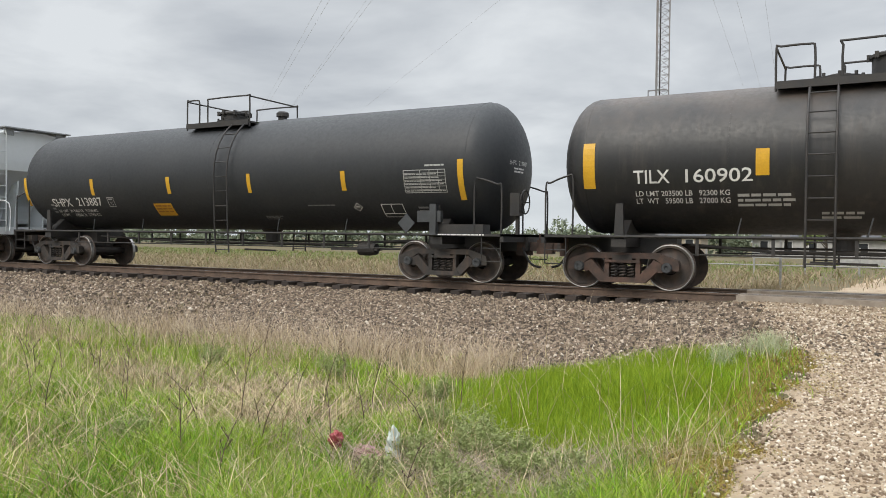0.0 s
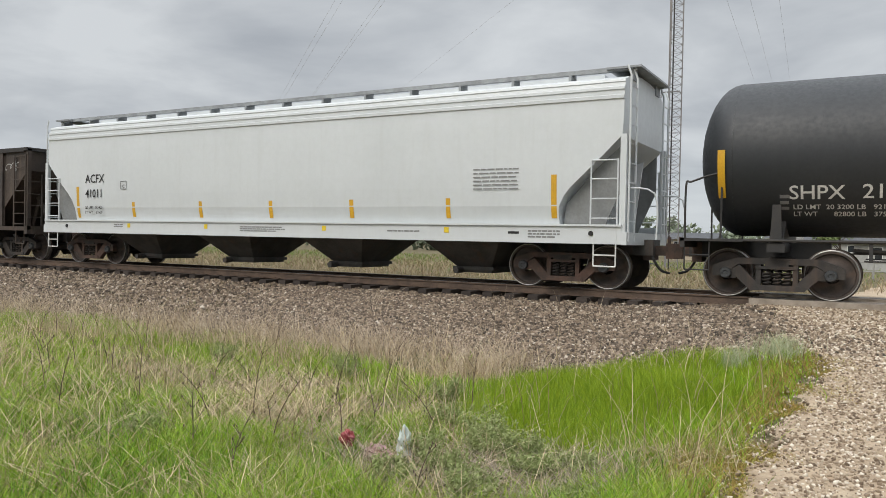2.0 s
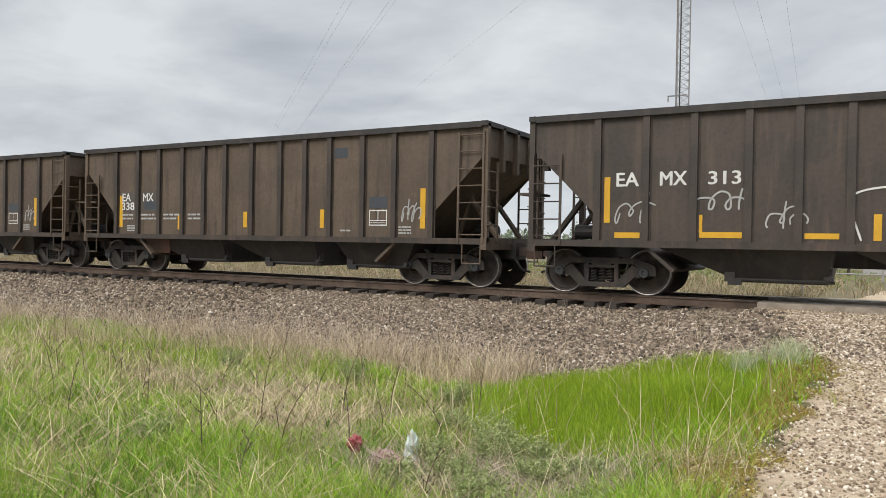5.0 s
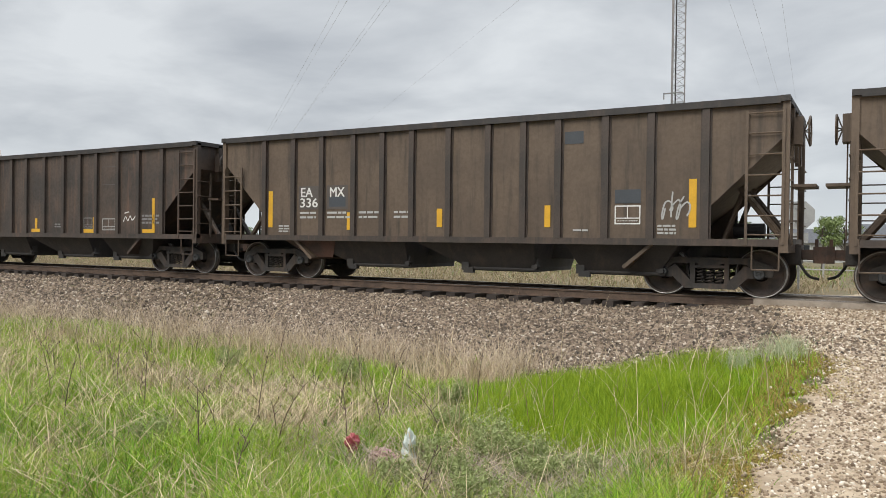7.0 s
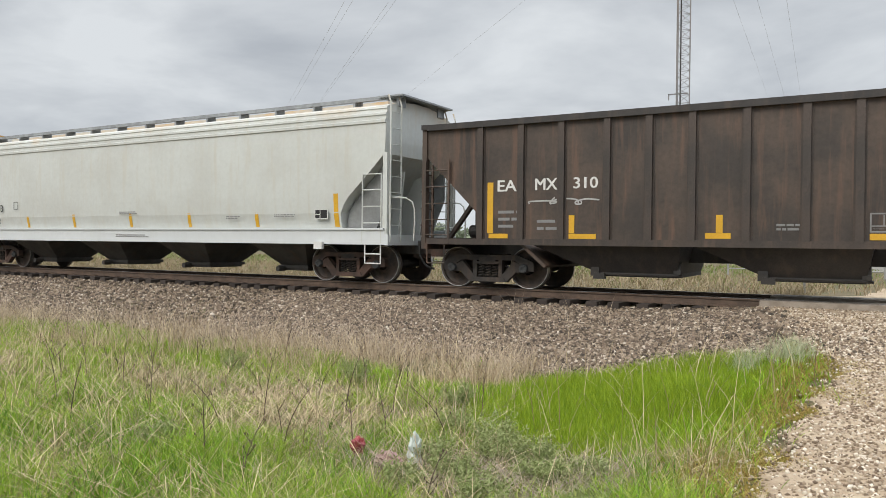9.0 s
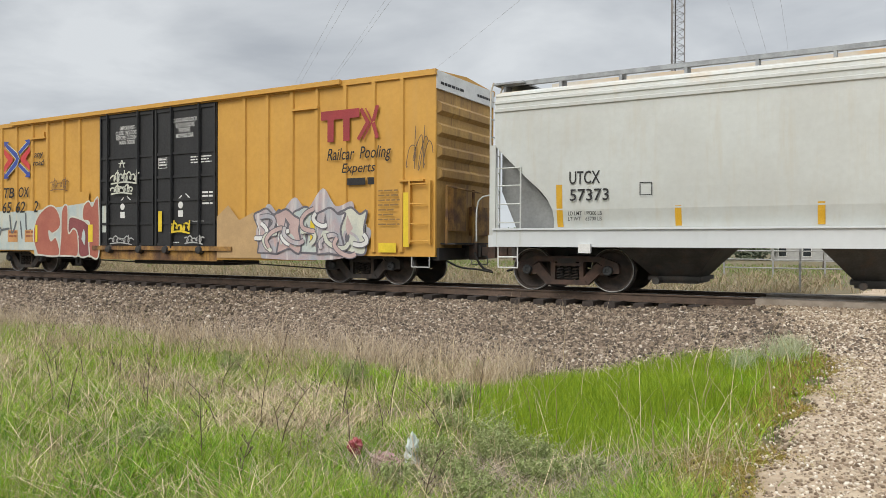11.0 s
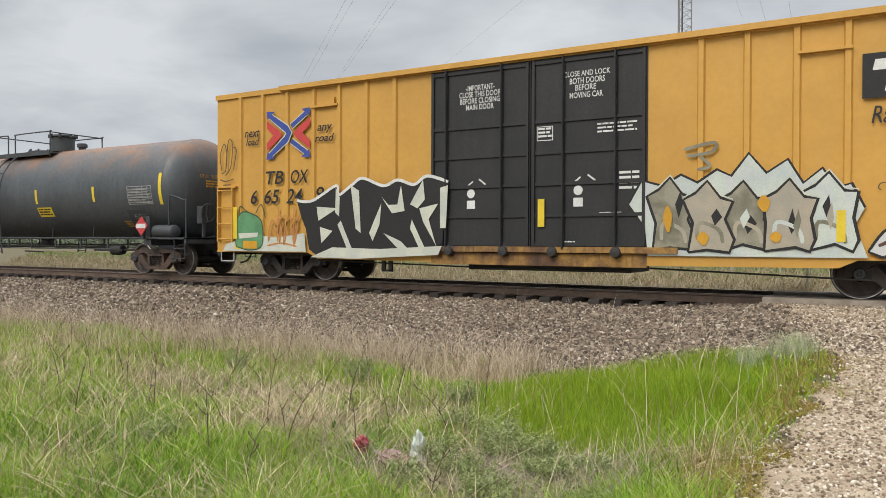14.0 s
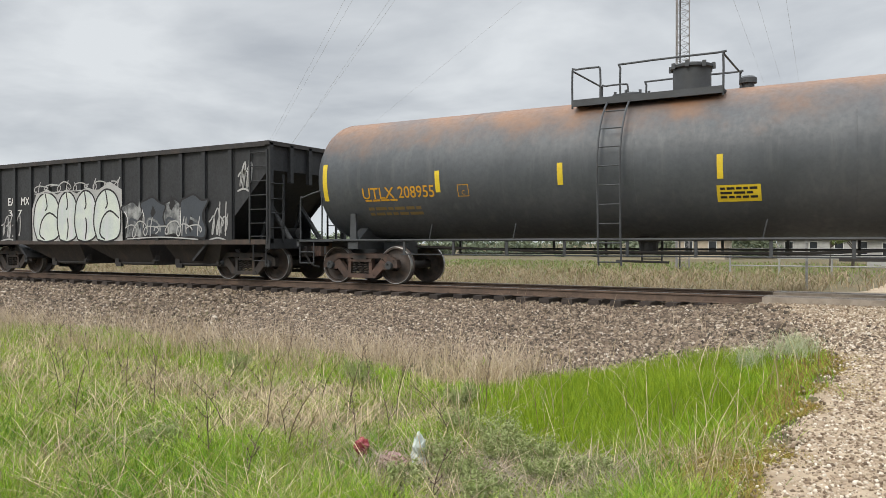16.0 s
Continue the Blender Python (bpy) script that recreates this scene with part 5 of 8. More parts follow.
    # roof walkways
    for y in (-1, 1):
        w = Shape().box(-half - 0.12, half + 0.12, min(y * 0.78, y * 1.06), max(y * 0.78, y * 1.06), 4.485, 4.52)
        w.box(-half - 0.12, half + 0.12, y * 1.07 - 0.015, y * 1.07 + 0.015, 4.44, 4.53)
        for x in np.linspace(-half, half, 15):
            w.box(x - 0.03, x + 0.03, y * 0.92 - 0.16, y * 0.92 + 0.16, 4.25, 4.49)
        part("roof_walkway", w, ROOF_GREY, car, "galvanised roof walkway")
    for q in (-1, 1):
        part("end_walkway", Shape().box(min(q * (half - 0.5), q * (half + 0.22)), max(q * (half - 0.5), q * (half + 0.22)), -1.2, 1.2, 4.47, 4.51), ROOF_GREY, car)
    part("roof_hatch", Shape().box(-half + 0.8, half - 0.8, -0.32, 0.32, 4.40, 4.56), paint, car)
    running_gear(car, truck, (True, True))
    draft_gear(car, reach)
    return join_train(car, centre)


def hopper_tape(car, tape, y=-1.60, material=YELLOW):
    for x0, x1, z0, z1 in tape:
        sh = Shape()
        k = 5
        for i in range(k):
            a, b = z0 + (z1 - z0) * i / k, z0 + (z1 - z0) * (i + 1) / k
            ya, yb = (-np.interp(v, (1.3, 1.6, 1.95, 2.25, 2.6), (1.46, 1.53, 1.56, 1.575, 1.58)) - 0.006 for v in (a, b))
            sh.add([(x0, ya, a), (x1, ya, a), (x1, yb, b), (x0, yb, b)], [(0, 1, 2, 3)])
        part("reflective_strip", sh, material, car, "yellow reflective strip")


car = covered_hopper("clean light grey four-bay covered hopper", -34.1, 7.77, 9.85, 9.15, HOPPER_WHITE, HOPPER_WHITE)
hopper_tape(car, [(-7.72, -7.6, 1.40, 2.33), (-5.21, -5.09, 1.43, 1.86), (-2.5, -2.38, 1.42, 1.86), (0.01, 0.13, 1.42, 1.86), (2.55, 2.67, 1.43, 1.87), (5.19, 5.3, 1.44, 1.88), (7.67, 7.79, 1.45, 2.34)])
s = Shape()
for body, x0, x1, z0, z1 in (("ACFX", -7.29, -6.41, 2.44, 2.69), ("41011", -7.27, -6.53, 2.0, 2.25), ("LD LMT  195400", -7.27, -6.48, 1.66, 1.75), ("LT WT    67600", -7.27, -6.47, 1.52, 1.60)):
    text_shape(s, body, x0, x1, z0, z1, -1.592, 0.008)
s.outline(-5.68, -5.42, 2.23, 2.47, 0.015, -1.592)
text_shape(s, "C", -5.6, -5.5, 2.27, 2.36, -1.592)
part("lettering", s, BLACK, car)
part("small_print", bars(Shape(), 5.88, 6.95, 2.0, 2.5, 6, -1.592, 3, 0.68), GREY_TXT, car)
s = bars(Shape(), -0.9, 0.7, 1.05, 1.2, 3, -1.626, 5)
bars(s, 3.7, 4.8, 1.1, 1.16, 1, -1.626, 6), bars(s, 7.2, 7.9, 1.02, 1.2, 3, -1.626, 7), bars(s, -5.9, -5.5, 1.1, 1.22, 2, -1.626, 8)
part("small_print", s, GREY_TXT, car)
s = Shape().rect(6.75, 7.0, 1.12, 1.17, -1.626).lathe([(-1.64, 0.05), (-1.60, 0.05)], 10, "y", (8.55, 0, 1.15)).lathe([(-1.64, 0.05), (-1.60, 0.05)], 10, "y", (-8.1, 0, 1.15))
part("sill_mark", s, BLACK, car)
s = Shape()
for x in (-5.3, -2.2, 1.8, 5.2):
    s.rect(x, x + 0.12, 1.12, 1.24, -1.627)
part("sill_tab", s, BRIGHT_Y, car)

car = covered_hopper("stained cream-grey covered hopper with rust runs", -112.42, 7.57, 9.6, 9.02, HOPPER_CREAM, HOPPER_WHITE)
hopper_tape(car, [(-7.62, -7.49, 1.35, 2.21), (7.5, 7.64, 1.36, 2.17), (4.89, 5.01, 1.36, 1.73), (2.36, 2.48, 1.36, 1.74), (-0.12, 0.0, 1.36, 1.77), (-2.81, -2.69, 1.36, 1.76), (-5.24, -5.12, 1.36, 1.74)])
s = Shape()
for body, x0, x1, z0, z1 in (("UTCX", -7.33, -6.69, 2.21, 2.47), ("57373", -7.32, -6.51, 1.87, 2.11), ("LD LMT  199300 LB", -7.35, -6.65, 1.58, 1.66), ("LT WT    63700 LB", -7.35, -6.65, 1.47, 1.55)):
    text_shape(s, body, x0, x1, z0, z1, -1.592, 0.008)
s.outline(-5.9, -5.66, 1.95, 2.2, 0.015, -1.592)
part("lettering", s, BLACK, car)
part("data_plate", Shape().rect(6.94, 7.35, 1.55, 1.80, -1.592), BLACK, car)
part("small_print", Shape().outline(6.94, 7.35, 1.55, 1.80, 0.02, -1.597).rect(7.1, 7.12, 1.55, 1.8, -1.597).rect(6.94, 7.1, 1.66, 1.68, -1.597), WHITE, car)
s = bars(Shape(), 5.6, 6.3, 1.6, 1.68, 2, -1.592, 4)
bars(s, 3.9, 4.4, 1.55, 1.65, 2, -1.592, 5), bars(s, -0.5, 0.3, 1.72, 1.82, 2, -1.592, 6), bars(s, -0.6, 0.9, 1.05, 1.15, 2, -1.626, 6)
part("small_print", s, GREY_TXT, car)
part("jacking_pad", Shape().box(-7.1, -6.85, -1.7, -1.62, 0.82, 1.0).box(7.0, 7.25, -1.7, -1.62, 0.82, 1.0), WHITE, car)


# ---------------- open coal hoppers ----------------
POSTS = (-5.42, -4.46, -3.56, -2.6, -1.77, -0.96, 0.0, 0.98, 1.8, 2.58, 3.57, 4.47, 5.48)


def coal_hopper(label, centre, paint, stand=1):
    car = thing("open_hopper", label, "hopper car", "train cars")
    H, W, E = 3.60, 1.52, 6.80
    side = [(-E, H), (-E, 2.92), (-5.52, 1.66), (-5.52, 1.08), (5.52, 1.08), (5.52, 1.66), (E, 2.92), (E, H)]
    for y in (-1, 1):
        part("side_sheet", Shape().prism(side, y * (W - 0.012), y * (W + 0.012)), paint, car)
        tc = Shape().box(-E + 0.05, E - 0.05, min(y * (W - 0.05), y * 1.63), max(y * (W - 0.05), y * 1.63), H - 0.03, H + 0.04)
        tc.box(-E + 0.05, E - 0.05, min(y * 1.6, y * 1.63), max(y * 1.6, y * 1.63), H - 0.09, H - 0.03)
        part("top_rail", tc, COAL_GRIME_SHADE, car)
        part("side_sill", Shape().prism([(y * 1.45, 1.04), (y * 1.575, 1.04), (y * 1.575, 0.97), (y * 1.60, 0.97), (y * 1.60, 1.10), (y * 1.45, 1.10)][::y], -E + 0.055, E - 0.055, "x"), POST_GRIME, car)
        for x in POSTS:
            part("side_post", POST_MESH[paint.name][y > 0], None, car, loc=(x, 0, 0))
    for q in (-1, 1):
        en = Shape().box(min(q * (E - 0.02), q * E), max(q * (E - 0.02), q * E), -W, W, 2.9, H)
        en.prism([(q * E, 2.92), (q * (E - 0.03), 2.95), (q * 3.9, 0.55), (q * 3.95, 0.5)][::q], -W + 0.02, W - 0.02)
        part("slope_sheet", en, paint, car)
        part("end_rail", Shape().box(min(q * (E - 0.05), q * (E + 0.1)), max(q * (E - 0.05), q * (E + 0.1)), -1.635, 1.635, H - 0.06, H + 0.045), COAL_GRIME_SHADE, car)
        for y in (-1.52, -0.75, 0.0, 0.75, 1.52):
            part("end_post", Shape().box(min(q * (E - 0.02), q * (E + 0.1)), max(q * (E - 0.02), q * (E + 0.1)), y - 0.06, y + 0.06, 1.0 if abs(y) > 1 else 2.6, H), paint, car)
        part("end_sill", Shape().box(min(q * 5.5, q * (E + 0.06)), max(q * 5.5, q * (E + 0.06)), -1.58, 1.58, 1.0, 1.07).box(min(q * (E - 0.05), q * (E + 0.1)), max(q * (E - 0.05), q * (E + 0.1)), -1.6, 1.6, 0.86, 1.12), paint, car)
        for y in (-0.62, 0.62):
            part("end_brace", Shape().tube([(q * (E - 0.05), y, 1.07), (q * (E - 0.85), y, 2.1)], 0.07, 6), paint, car)
            part("end_brace", Shape().tube([(q * (E - 1.15), y, 1.07), (q * (E - 0.75), y, 2.15)], 0.05, 6), paint, car)
        for y in (-1.60, 1.60):
            sy = 1 if y > 0 else -1
            ld = Shape()
            ld.box(min(q * 6.17, q * 6.22), max(q * 6.17, q * 6.22), y - 0.015, y + 0.015, 1.0, 2.85 if q < 0 else 3.42)
            ld.box(min(q * 6.78, q * 6.83), max(q * 6.78, q * 6.83), y - 0.015, y + 0.015, 1.0, 2.85 if q < 0 else 3.42)
            for z in (1.18, 1.52, 1.88, 2.25, 2.62):
                ld.tube([(q * 6.18, y, z), (q * 6.80, y, z)], 0.015, 6)
            if q > 0:
                for z in (3.0, 3.36):
                    ld.tube([(q * 6.18, y, z), (q * 6.80, y, z)], 0.015, 6)
            part("side_ladder", ld, paint, car)
            le = Shape().box(min(q * (E + 0.08), q * (E + 0.13)), max(q * (E + 0.08), q * (E + 0.13)), y - sy * 0.5 - 0.02, y - sy * 0.5 + 0.02, 1.0, 2.8)
            for z in (1.4, 1.78, 2.15, 2.55):
                le.tube([(q * (E + 0.12), y - sy * 0.02, z), (q * (E + 0.12), y - sy * 0.5, z)], 0.015, 6)
            part("end_ladder", le, paint, car)
            st = Shape()
            for x in (6.3, 6.75):
                st.tube([(q * x, y * 0.99, 1.0), (q * x, y * 0.99, 0.55)], 0.016, 6)
            st.tube([(q * 6.3, y * 0.99, 0.55), (q * 6.75, y * 0.99, 0.55)], 0.016, 6)
            part("step", st, paint, car)
        eq = Shape().lathe([(5.7, 0.001), (5.72, 0.15), (6.3, 0.15), (6.32, 0.001)], 12, "x", (0, 0.2 if q > 0 else -0.3, 1.28))
        eq.v = [(v[0] * q, v[1], v[2]) for v in eq.v]
        part("air_reservoir", eq, DARK_STEEL, car)
    # hand brake on one end
    xb = stand * (E + 0.1)
    hb = Shape().box(min(xb, xb + stand * 0.16), max(xb, xb + stand * 0.16), -0.95, -0.55, 2.85, 3.35)
    for k in range(16):
        a, c = k * math.tau / 16, (k + 1) * math.tau / 16
        hb.tube([(xb + stand * 0.26, -0.75 + 0.27 * math.cos(a), 3.1 + 0.27 * math.sin(a)), (xb + stand * 0.26, -0.75 + 0.27 * math.cos(c), 3.1 + 0.27 * math.sin(c))], 0.018, 5)
        if k % 4 == 0:
            hb.tube([(xb + stand * 0.16, -0.75, 3.1), (xb + stand * 0.26, -0.75 + 0.27 * math.cos(a), 3.1 + 0.27 * math.sin(a))], 0.013, 5)
    hb.tube([(xb + stand * 0.08, -0.75, 2.85), (xb + stand * 0.08, -0.75, 1.1)], 0.014, 5)
    hb.box(min(xb, xb + stand * 0.4), max(xb, xb + stand * 0.4), -1.2, -0.4, 2.05, 2.1)
    part("hand_brake", hb, paint, car)
    part("centre_sill", Shape().box(-7.0, 7.0, -0.28, 0.28, 0.645, 1.0), COAL_GRIME_SHADE, car)
    # three hopper bays; their near-black colour holds grime and under-car shade
    for x0, x1, b0, b1 in ((2.68, 5.0, 2.95, 4.55), (-0.98, 2.02, 0.25, 1.90), (-4.3, -1.2, -2.95, -1.32)):
        c = Shape()
        T = [(x1, -1.45), (x1, 1.45), (x0, 1.45), (x0, -1.45)]
        B = [(b1, -1.12), (b1, 1.12), (b0, 1.12), (b0, -1.12)]
        c.add([(p[0], p[1], 1.0) for p in T] + [(p[0], p[1], 0.44) for p in B] + [(p[0], p[1], 0.355) for p in B],
              [(i, (i + 1) % 4, 4 + (i + 1) % 4, 4 + i) for i in range(4)] + [(4 + i, 4 + (i + 1) % 4, 8 + (i + 1) % 4, 8 + i) for i in range(4)] + [(8, 9, 10, 11)])
        by = part("hopper_bay", c, COAL_GRIME_SHADE, car)
        part("bay_latch", Shape().box(b0 - 0.1, b0 + 0.08, -1.18, -1.0, 0.36, 0.56).box(b0 - 0.04, b0 + 0.2, -1.2, -1.1, 0.30, 0.42), DARK_STEEL, by)
        part("bay_latch", Shape().box(b1 - 0.06, b1 + 0.08, -1.16, -1.0, 0.38, 0.66).lathe([(-1.22, 0.05), (-1.05, 0.05)], 8, "y", (b1 + 0.05, 0, 0.47)), DARK_STEEL, by)
        part("door_shaft", Shape().tube([(b0 - 0.05, -1.14, 0.40), (b1 + 0.12, -1.14, 0.40)], 0.03, 6), DARK_STEEL, by)
    running_gear(car, 5.48)
    draft_gear(car, 7.38)
    return join_train(car, centre)


POST_MESH = {}
for m in (COAL_BROWN, COAL_TAN, COAL_DARK, COAL_BLACK):
    POST_MESH[m.name] = []
    for y in (-1, 1):
        POST_MESH[m.name].append(Shape().box(-0.065, 0.065, min(y * 1.53, y * 1.605), max(y * 1.53, y * 1.605), 1.08, 3.57).box(-0.10, 0.10, min(y * 1.53, y * 1.545), max(y * 1.53, y * 1.545), 1.08, 3.57).mesh("side_post", COAL_BLACK if m is COAL_BLACK else POST_GRIME))

YD = -1.54     # just proud of the hopper side sheets


def strips(car, rows, y=YD, material=YELLOW):
    for x0, x1, z0, z1 in rows:
        part("reflective_strip", Shape().rect(x0, x1, z0, z1, y), material, car, "yellow reflective strip")


def letters(car, rows, y=YD, material=WHITE, bold=0.024, slant=0.0, name="lettering", label=""):
    for body, x0, x1, z0, z1 in rows:
        part(name, text_shape(Shape(), body, x0, x1, z0, z1, y, *((bold, slant) if bold < 0.02 else (0.0, slant, bold * 1.4))), material, car, label)


def stroke(car, lines, w, y, material, name="graffiti", label=""):
    for k, pts in enumerate(lines):
        part(name, Shape().ribbon(smooth_path(pts, 6), w, y - 0.0015 * (k % 5)), material, car, label)


def scribble(car, x0, x1, z0, z1, n, w, y, material, seed, label="white spray-paint scribble"):
    """A quick tag: looping, slanting scrawl with a few spikes and a loose underline."""
    rg = random.Random(seed)
    L = []
    cw, h = (x1 - x0) / n, z1 - z0
    i = 0
    while i < n:
        m = min(rg.randint(2, 3), n - i)
        P, ph = [], rg.uniform(0, 6)
        for j in range(m * 5 + 1):
            u = j / 5
            a = math.tau * u * 0.9 + ph
            amp = 0.30 + 0.16 * math.sin(2.3 * u + ph)
            z = 0.48 + amp * math.cos(a) + rg.uniform(-0.05, 0.05)
            P.append((x0 + cw * (i + u) + 0.42 * cw * math.sin(a) + 0.18 * h * z, z0 + h * z))
        L.append(P)
        if rg.random() < 0.7:
            px = x0 + cw * (i + rg.uniform(0.2, m))
            L.append([(px, z0 + 0.1 * h), (px + 0.04 * cw, z0 + 0.55 * h), (px + 0.22 * cw, z1 + 0.08 * h)])
        i += m
    if n > 4:
        L.append([(x0, z0 - 0.02), (x0 + 0.5 * (x1 - x0), z0 + 0.05 * h), (x1, z0 - 0.04)])
    stroke(car, L, w, y, material, label=label)


def piece(car, x0, x1, z0, z1, n, fills, dark, light, y, seed, sharp=True):
    """A spray-painted word: interlocking letter blocks with outlines, counters and highlights."""
    rg = random.Random(seed)
    cw, h = (x1 - x0) / n, z1 - z0
    order = list(range(0, n, 2)) + list(range(1, n, 2))
    for k, i in enumerate(order):
        cx = x0 + cw * (i + 0.5)
        a, b = cx - 0.62 * cw, cx + 0.62 * cw
        top, low = z1 - rg.uniform(0, 0.18) * h, z0 + rg.uniform(0, 0.05) * h
        lean = rg.uniform(-0.12, 0.12) * cw
        P = [(a + 0.05 * cw, low), (a + rg.uniform(0.0, 0.18) * cw, z0 + 0.45 * h), (a - 0.05 * cw + lean, top - 0.12 * h), (a + 0.28 * cw + lean, top - 0.02 * h),
             (cx + lean, top + (0.16 if sharp else 0.03) * h), (b - 0.25 * cw + lean, top - 0.1 * h), (b + 0.06 * cw + lean, top - rg.uniform(0.0, 0.2) * h), (b - rg.uniform(0.05, 0.25) * cw, z0 + 0.5 * h),
             (b + 0.05 * cw, z0 + 0.2 * h), (b - 0.08 * cw, low), (cx + rg.uniform(-0.2, 0.2) * cw, low + rg.uniform(-0.02, 0.12) * h)]
        Q = P if sharp else smooth_path(P, 4)
        yy = y - 0.0035 * k
        part("graffiti", Shape().fill(Q, yy), fills[i % len(fills)], car, "spray-painted letter block")
        part("graffiti", Shape().ribbon(Q + Q[:1], 0.055, yy - 0.0008), dark, car, "dark spray outline")
        part("graffiti", Shape().ribbon([(px, pz + 0.045) for px, pz in Q[2:7]], 0.03, yy - 0.0014), light, car, "pale spray highlight")
        for j in range(2):
            ex, ez = cx + rg.uniform(-0.3, 0.2) * cw, z0 + rg.uniform(0.3, 0.75) * h
            c = [(ex, ez), (ex + rg.uniform(0.05, 0.2) * cw, ez + rg.uniform(0.1, 0.3) * h), (ex + rg.uniform(0.15, 0.35) * cw, ez + rg.uniform(-0.05, 0.1) * h), (ex + 0.1 * cw, ez - rg.uniform(0.1, 0.25) * h)]
            part("graffiti", Shape().fill(c, yy - 0.0016 - 0.0003 * j), (dark, fills[(i + 2) % len(fills)])[j], car, "jagged spray-paint shard")
        part("graffiti", Shape().ribbon(smooth_path([(a + 0.3 * cw, z0 + 0.2 * h), (a + 0.36 * cw, z0 + 0.45 * h), (cx + 0.25 * cw, z0 + 0.35 * h), (b - 0.25 * cw, z0 + 0.15 * h)], 4), 0.07, yy - 0.0018), fills[(i + 1) % len(fills)], car, "spray-paint inner stroke")


def ybox(car, x0, x1, z0, z1, y=YD, material=WHITE):
    s = Shape().outline(x0, x1, z0, z1, 0.025, y).rect(x0, x1, z0 + 0.3 * (z1 - z0), z0 + 0.3 * (z1 - z0) + 0.02, y).rect((x0 + x1) / 2 - 0.01, (x0 + x1) / 2 + 0.01, z0 + 0.35 * (z1 - z0), z1 - 0.03, y)
    bars(s, x0 + 0.05, x1 - 0.05, z0 + 0.05, z0 + 0.2 * (z1 - z0), 1, y, 3)
    part("stencil_box", s, material, car)


# first hopper, tagged with chalky outlines
car = coal_hopper("weathered dark brown open hopper with chalk graffiti", -51.2, COAL_BROWN, -1)
letters(car, [("EA", -5.05, -4.6, 2.16, 2.43), ("MX", -4.2, -3.69, 2.16, 2.43), ("313", -3.31, -2.73, 2.16, 2.41)])
strips(car, [(-5.29, -5.17, 1.45, 2.35), (5.01, 5.13, 1.42, 2.02), (-5.07, -4.57, 1.15, 1.26), (-3.45, -2.7, 1.17, 1.28), (-3.5, -3.4, 1.28, 1.6), (-1.67, -1.13, 1.17, 1.27), (0.33, 0.81, 1.18, 1.29), (1.97, 2.44, 1.15, 1.26), (2.33, 2.45, 1.26, 1.6), (-0.62, -0.5, 1.15, 1.6)])
part("repaint_panel", Shape().rect(2.71, 3.37, 2.51, 3.1, YD), RUST_SPOT, car, "faded reddish stencil panel")
part("repaint_panel", Shape().rect(3.95, 4.28, 2.85, 3.1, YD), PATCH, car)
part("small_print", bars(Shape(), 2.76, 3.32, 2.56, 3.06, 4, YD - 0.003, 2), flat("faded_red_print", (0.10, 0.05, 0.045)), car)
part("rust_patch", Shape().rect(2.68, 3.4, 1.16, 2.5, YD + 0.001), RUST_SPOT, car)
ybox(car, 2.76, 3.30, 1.16, 1.50, YD - 0.004)
stroke(car, [[(-0.93, 1.3), (-0.98, 1.75), (-0.9, 1.95), (-0.5, 2.05), (0.1, 2.05), (0.2, 1.9)], [(0.1, 2.0), (0.25, 2.15), (0.4, 2.02), (0.6, 1.98), (0.55, 1.75), (0.7, 1.5), (0.6, 1.3)], [(-0.95, 1.6), (-0.8, 1.15)],
             [(1.25, 1.2), (1.28, 1.8), (1.5, 2.05), (1.7, 1.9), (1.62, 1.5), (1.8, 1.45)], [(1.92, 2.0), (2.0, 1.6), (1.95, 1.2)], [(2.0, 1.98), (2.3, 2.02), (2.25, 1.75), (2.45, 1.95), (2.55, 2.05)],
             [(2.8, 1.8), (2.9, 2.02), (3.1, 1.98), (3.12, 1.7), (3.2, 1.98), (3.45, 2.0), (3.5, 1.6), (3.4, 1.15)], [(3.75, 1.75), (3.95, 1.65), (4.05, 1.85), (4.3, 2.05), (4.6, 1.9)], [(4.25, 1.9), (4.3, 1.5), (4.6, 1.5)], [(3.9, 1.15), (4.2, 1.15), (4.25, 1.45)]], 0.035, YD - 0.006, WHITE, label="white chalky graffiti outlines")
scribble(car, -5.1, -4.4, 1.4, 2.0, 3, 0.03, YD - 0.006, DULL_WHITE, 4)
scribble(car, -3.5, -2.7, 1.65, 2.05, 3, 0.035, YD - 0.006, DULL_WHITE, 5)
scribble(car, -2.3, -1.7, 1.3, 1.8, 3, 0.03, YD - 0.006, DULL_WHITE, 6)
scribble(car, 5.6, 6.3, 2.9, 3.25, 3, 0.025, YD - 0.004, DULL_WHITE, 8)

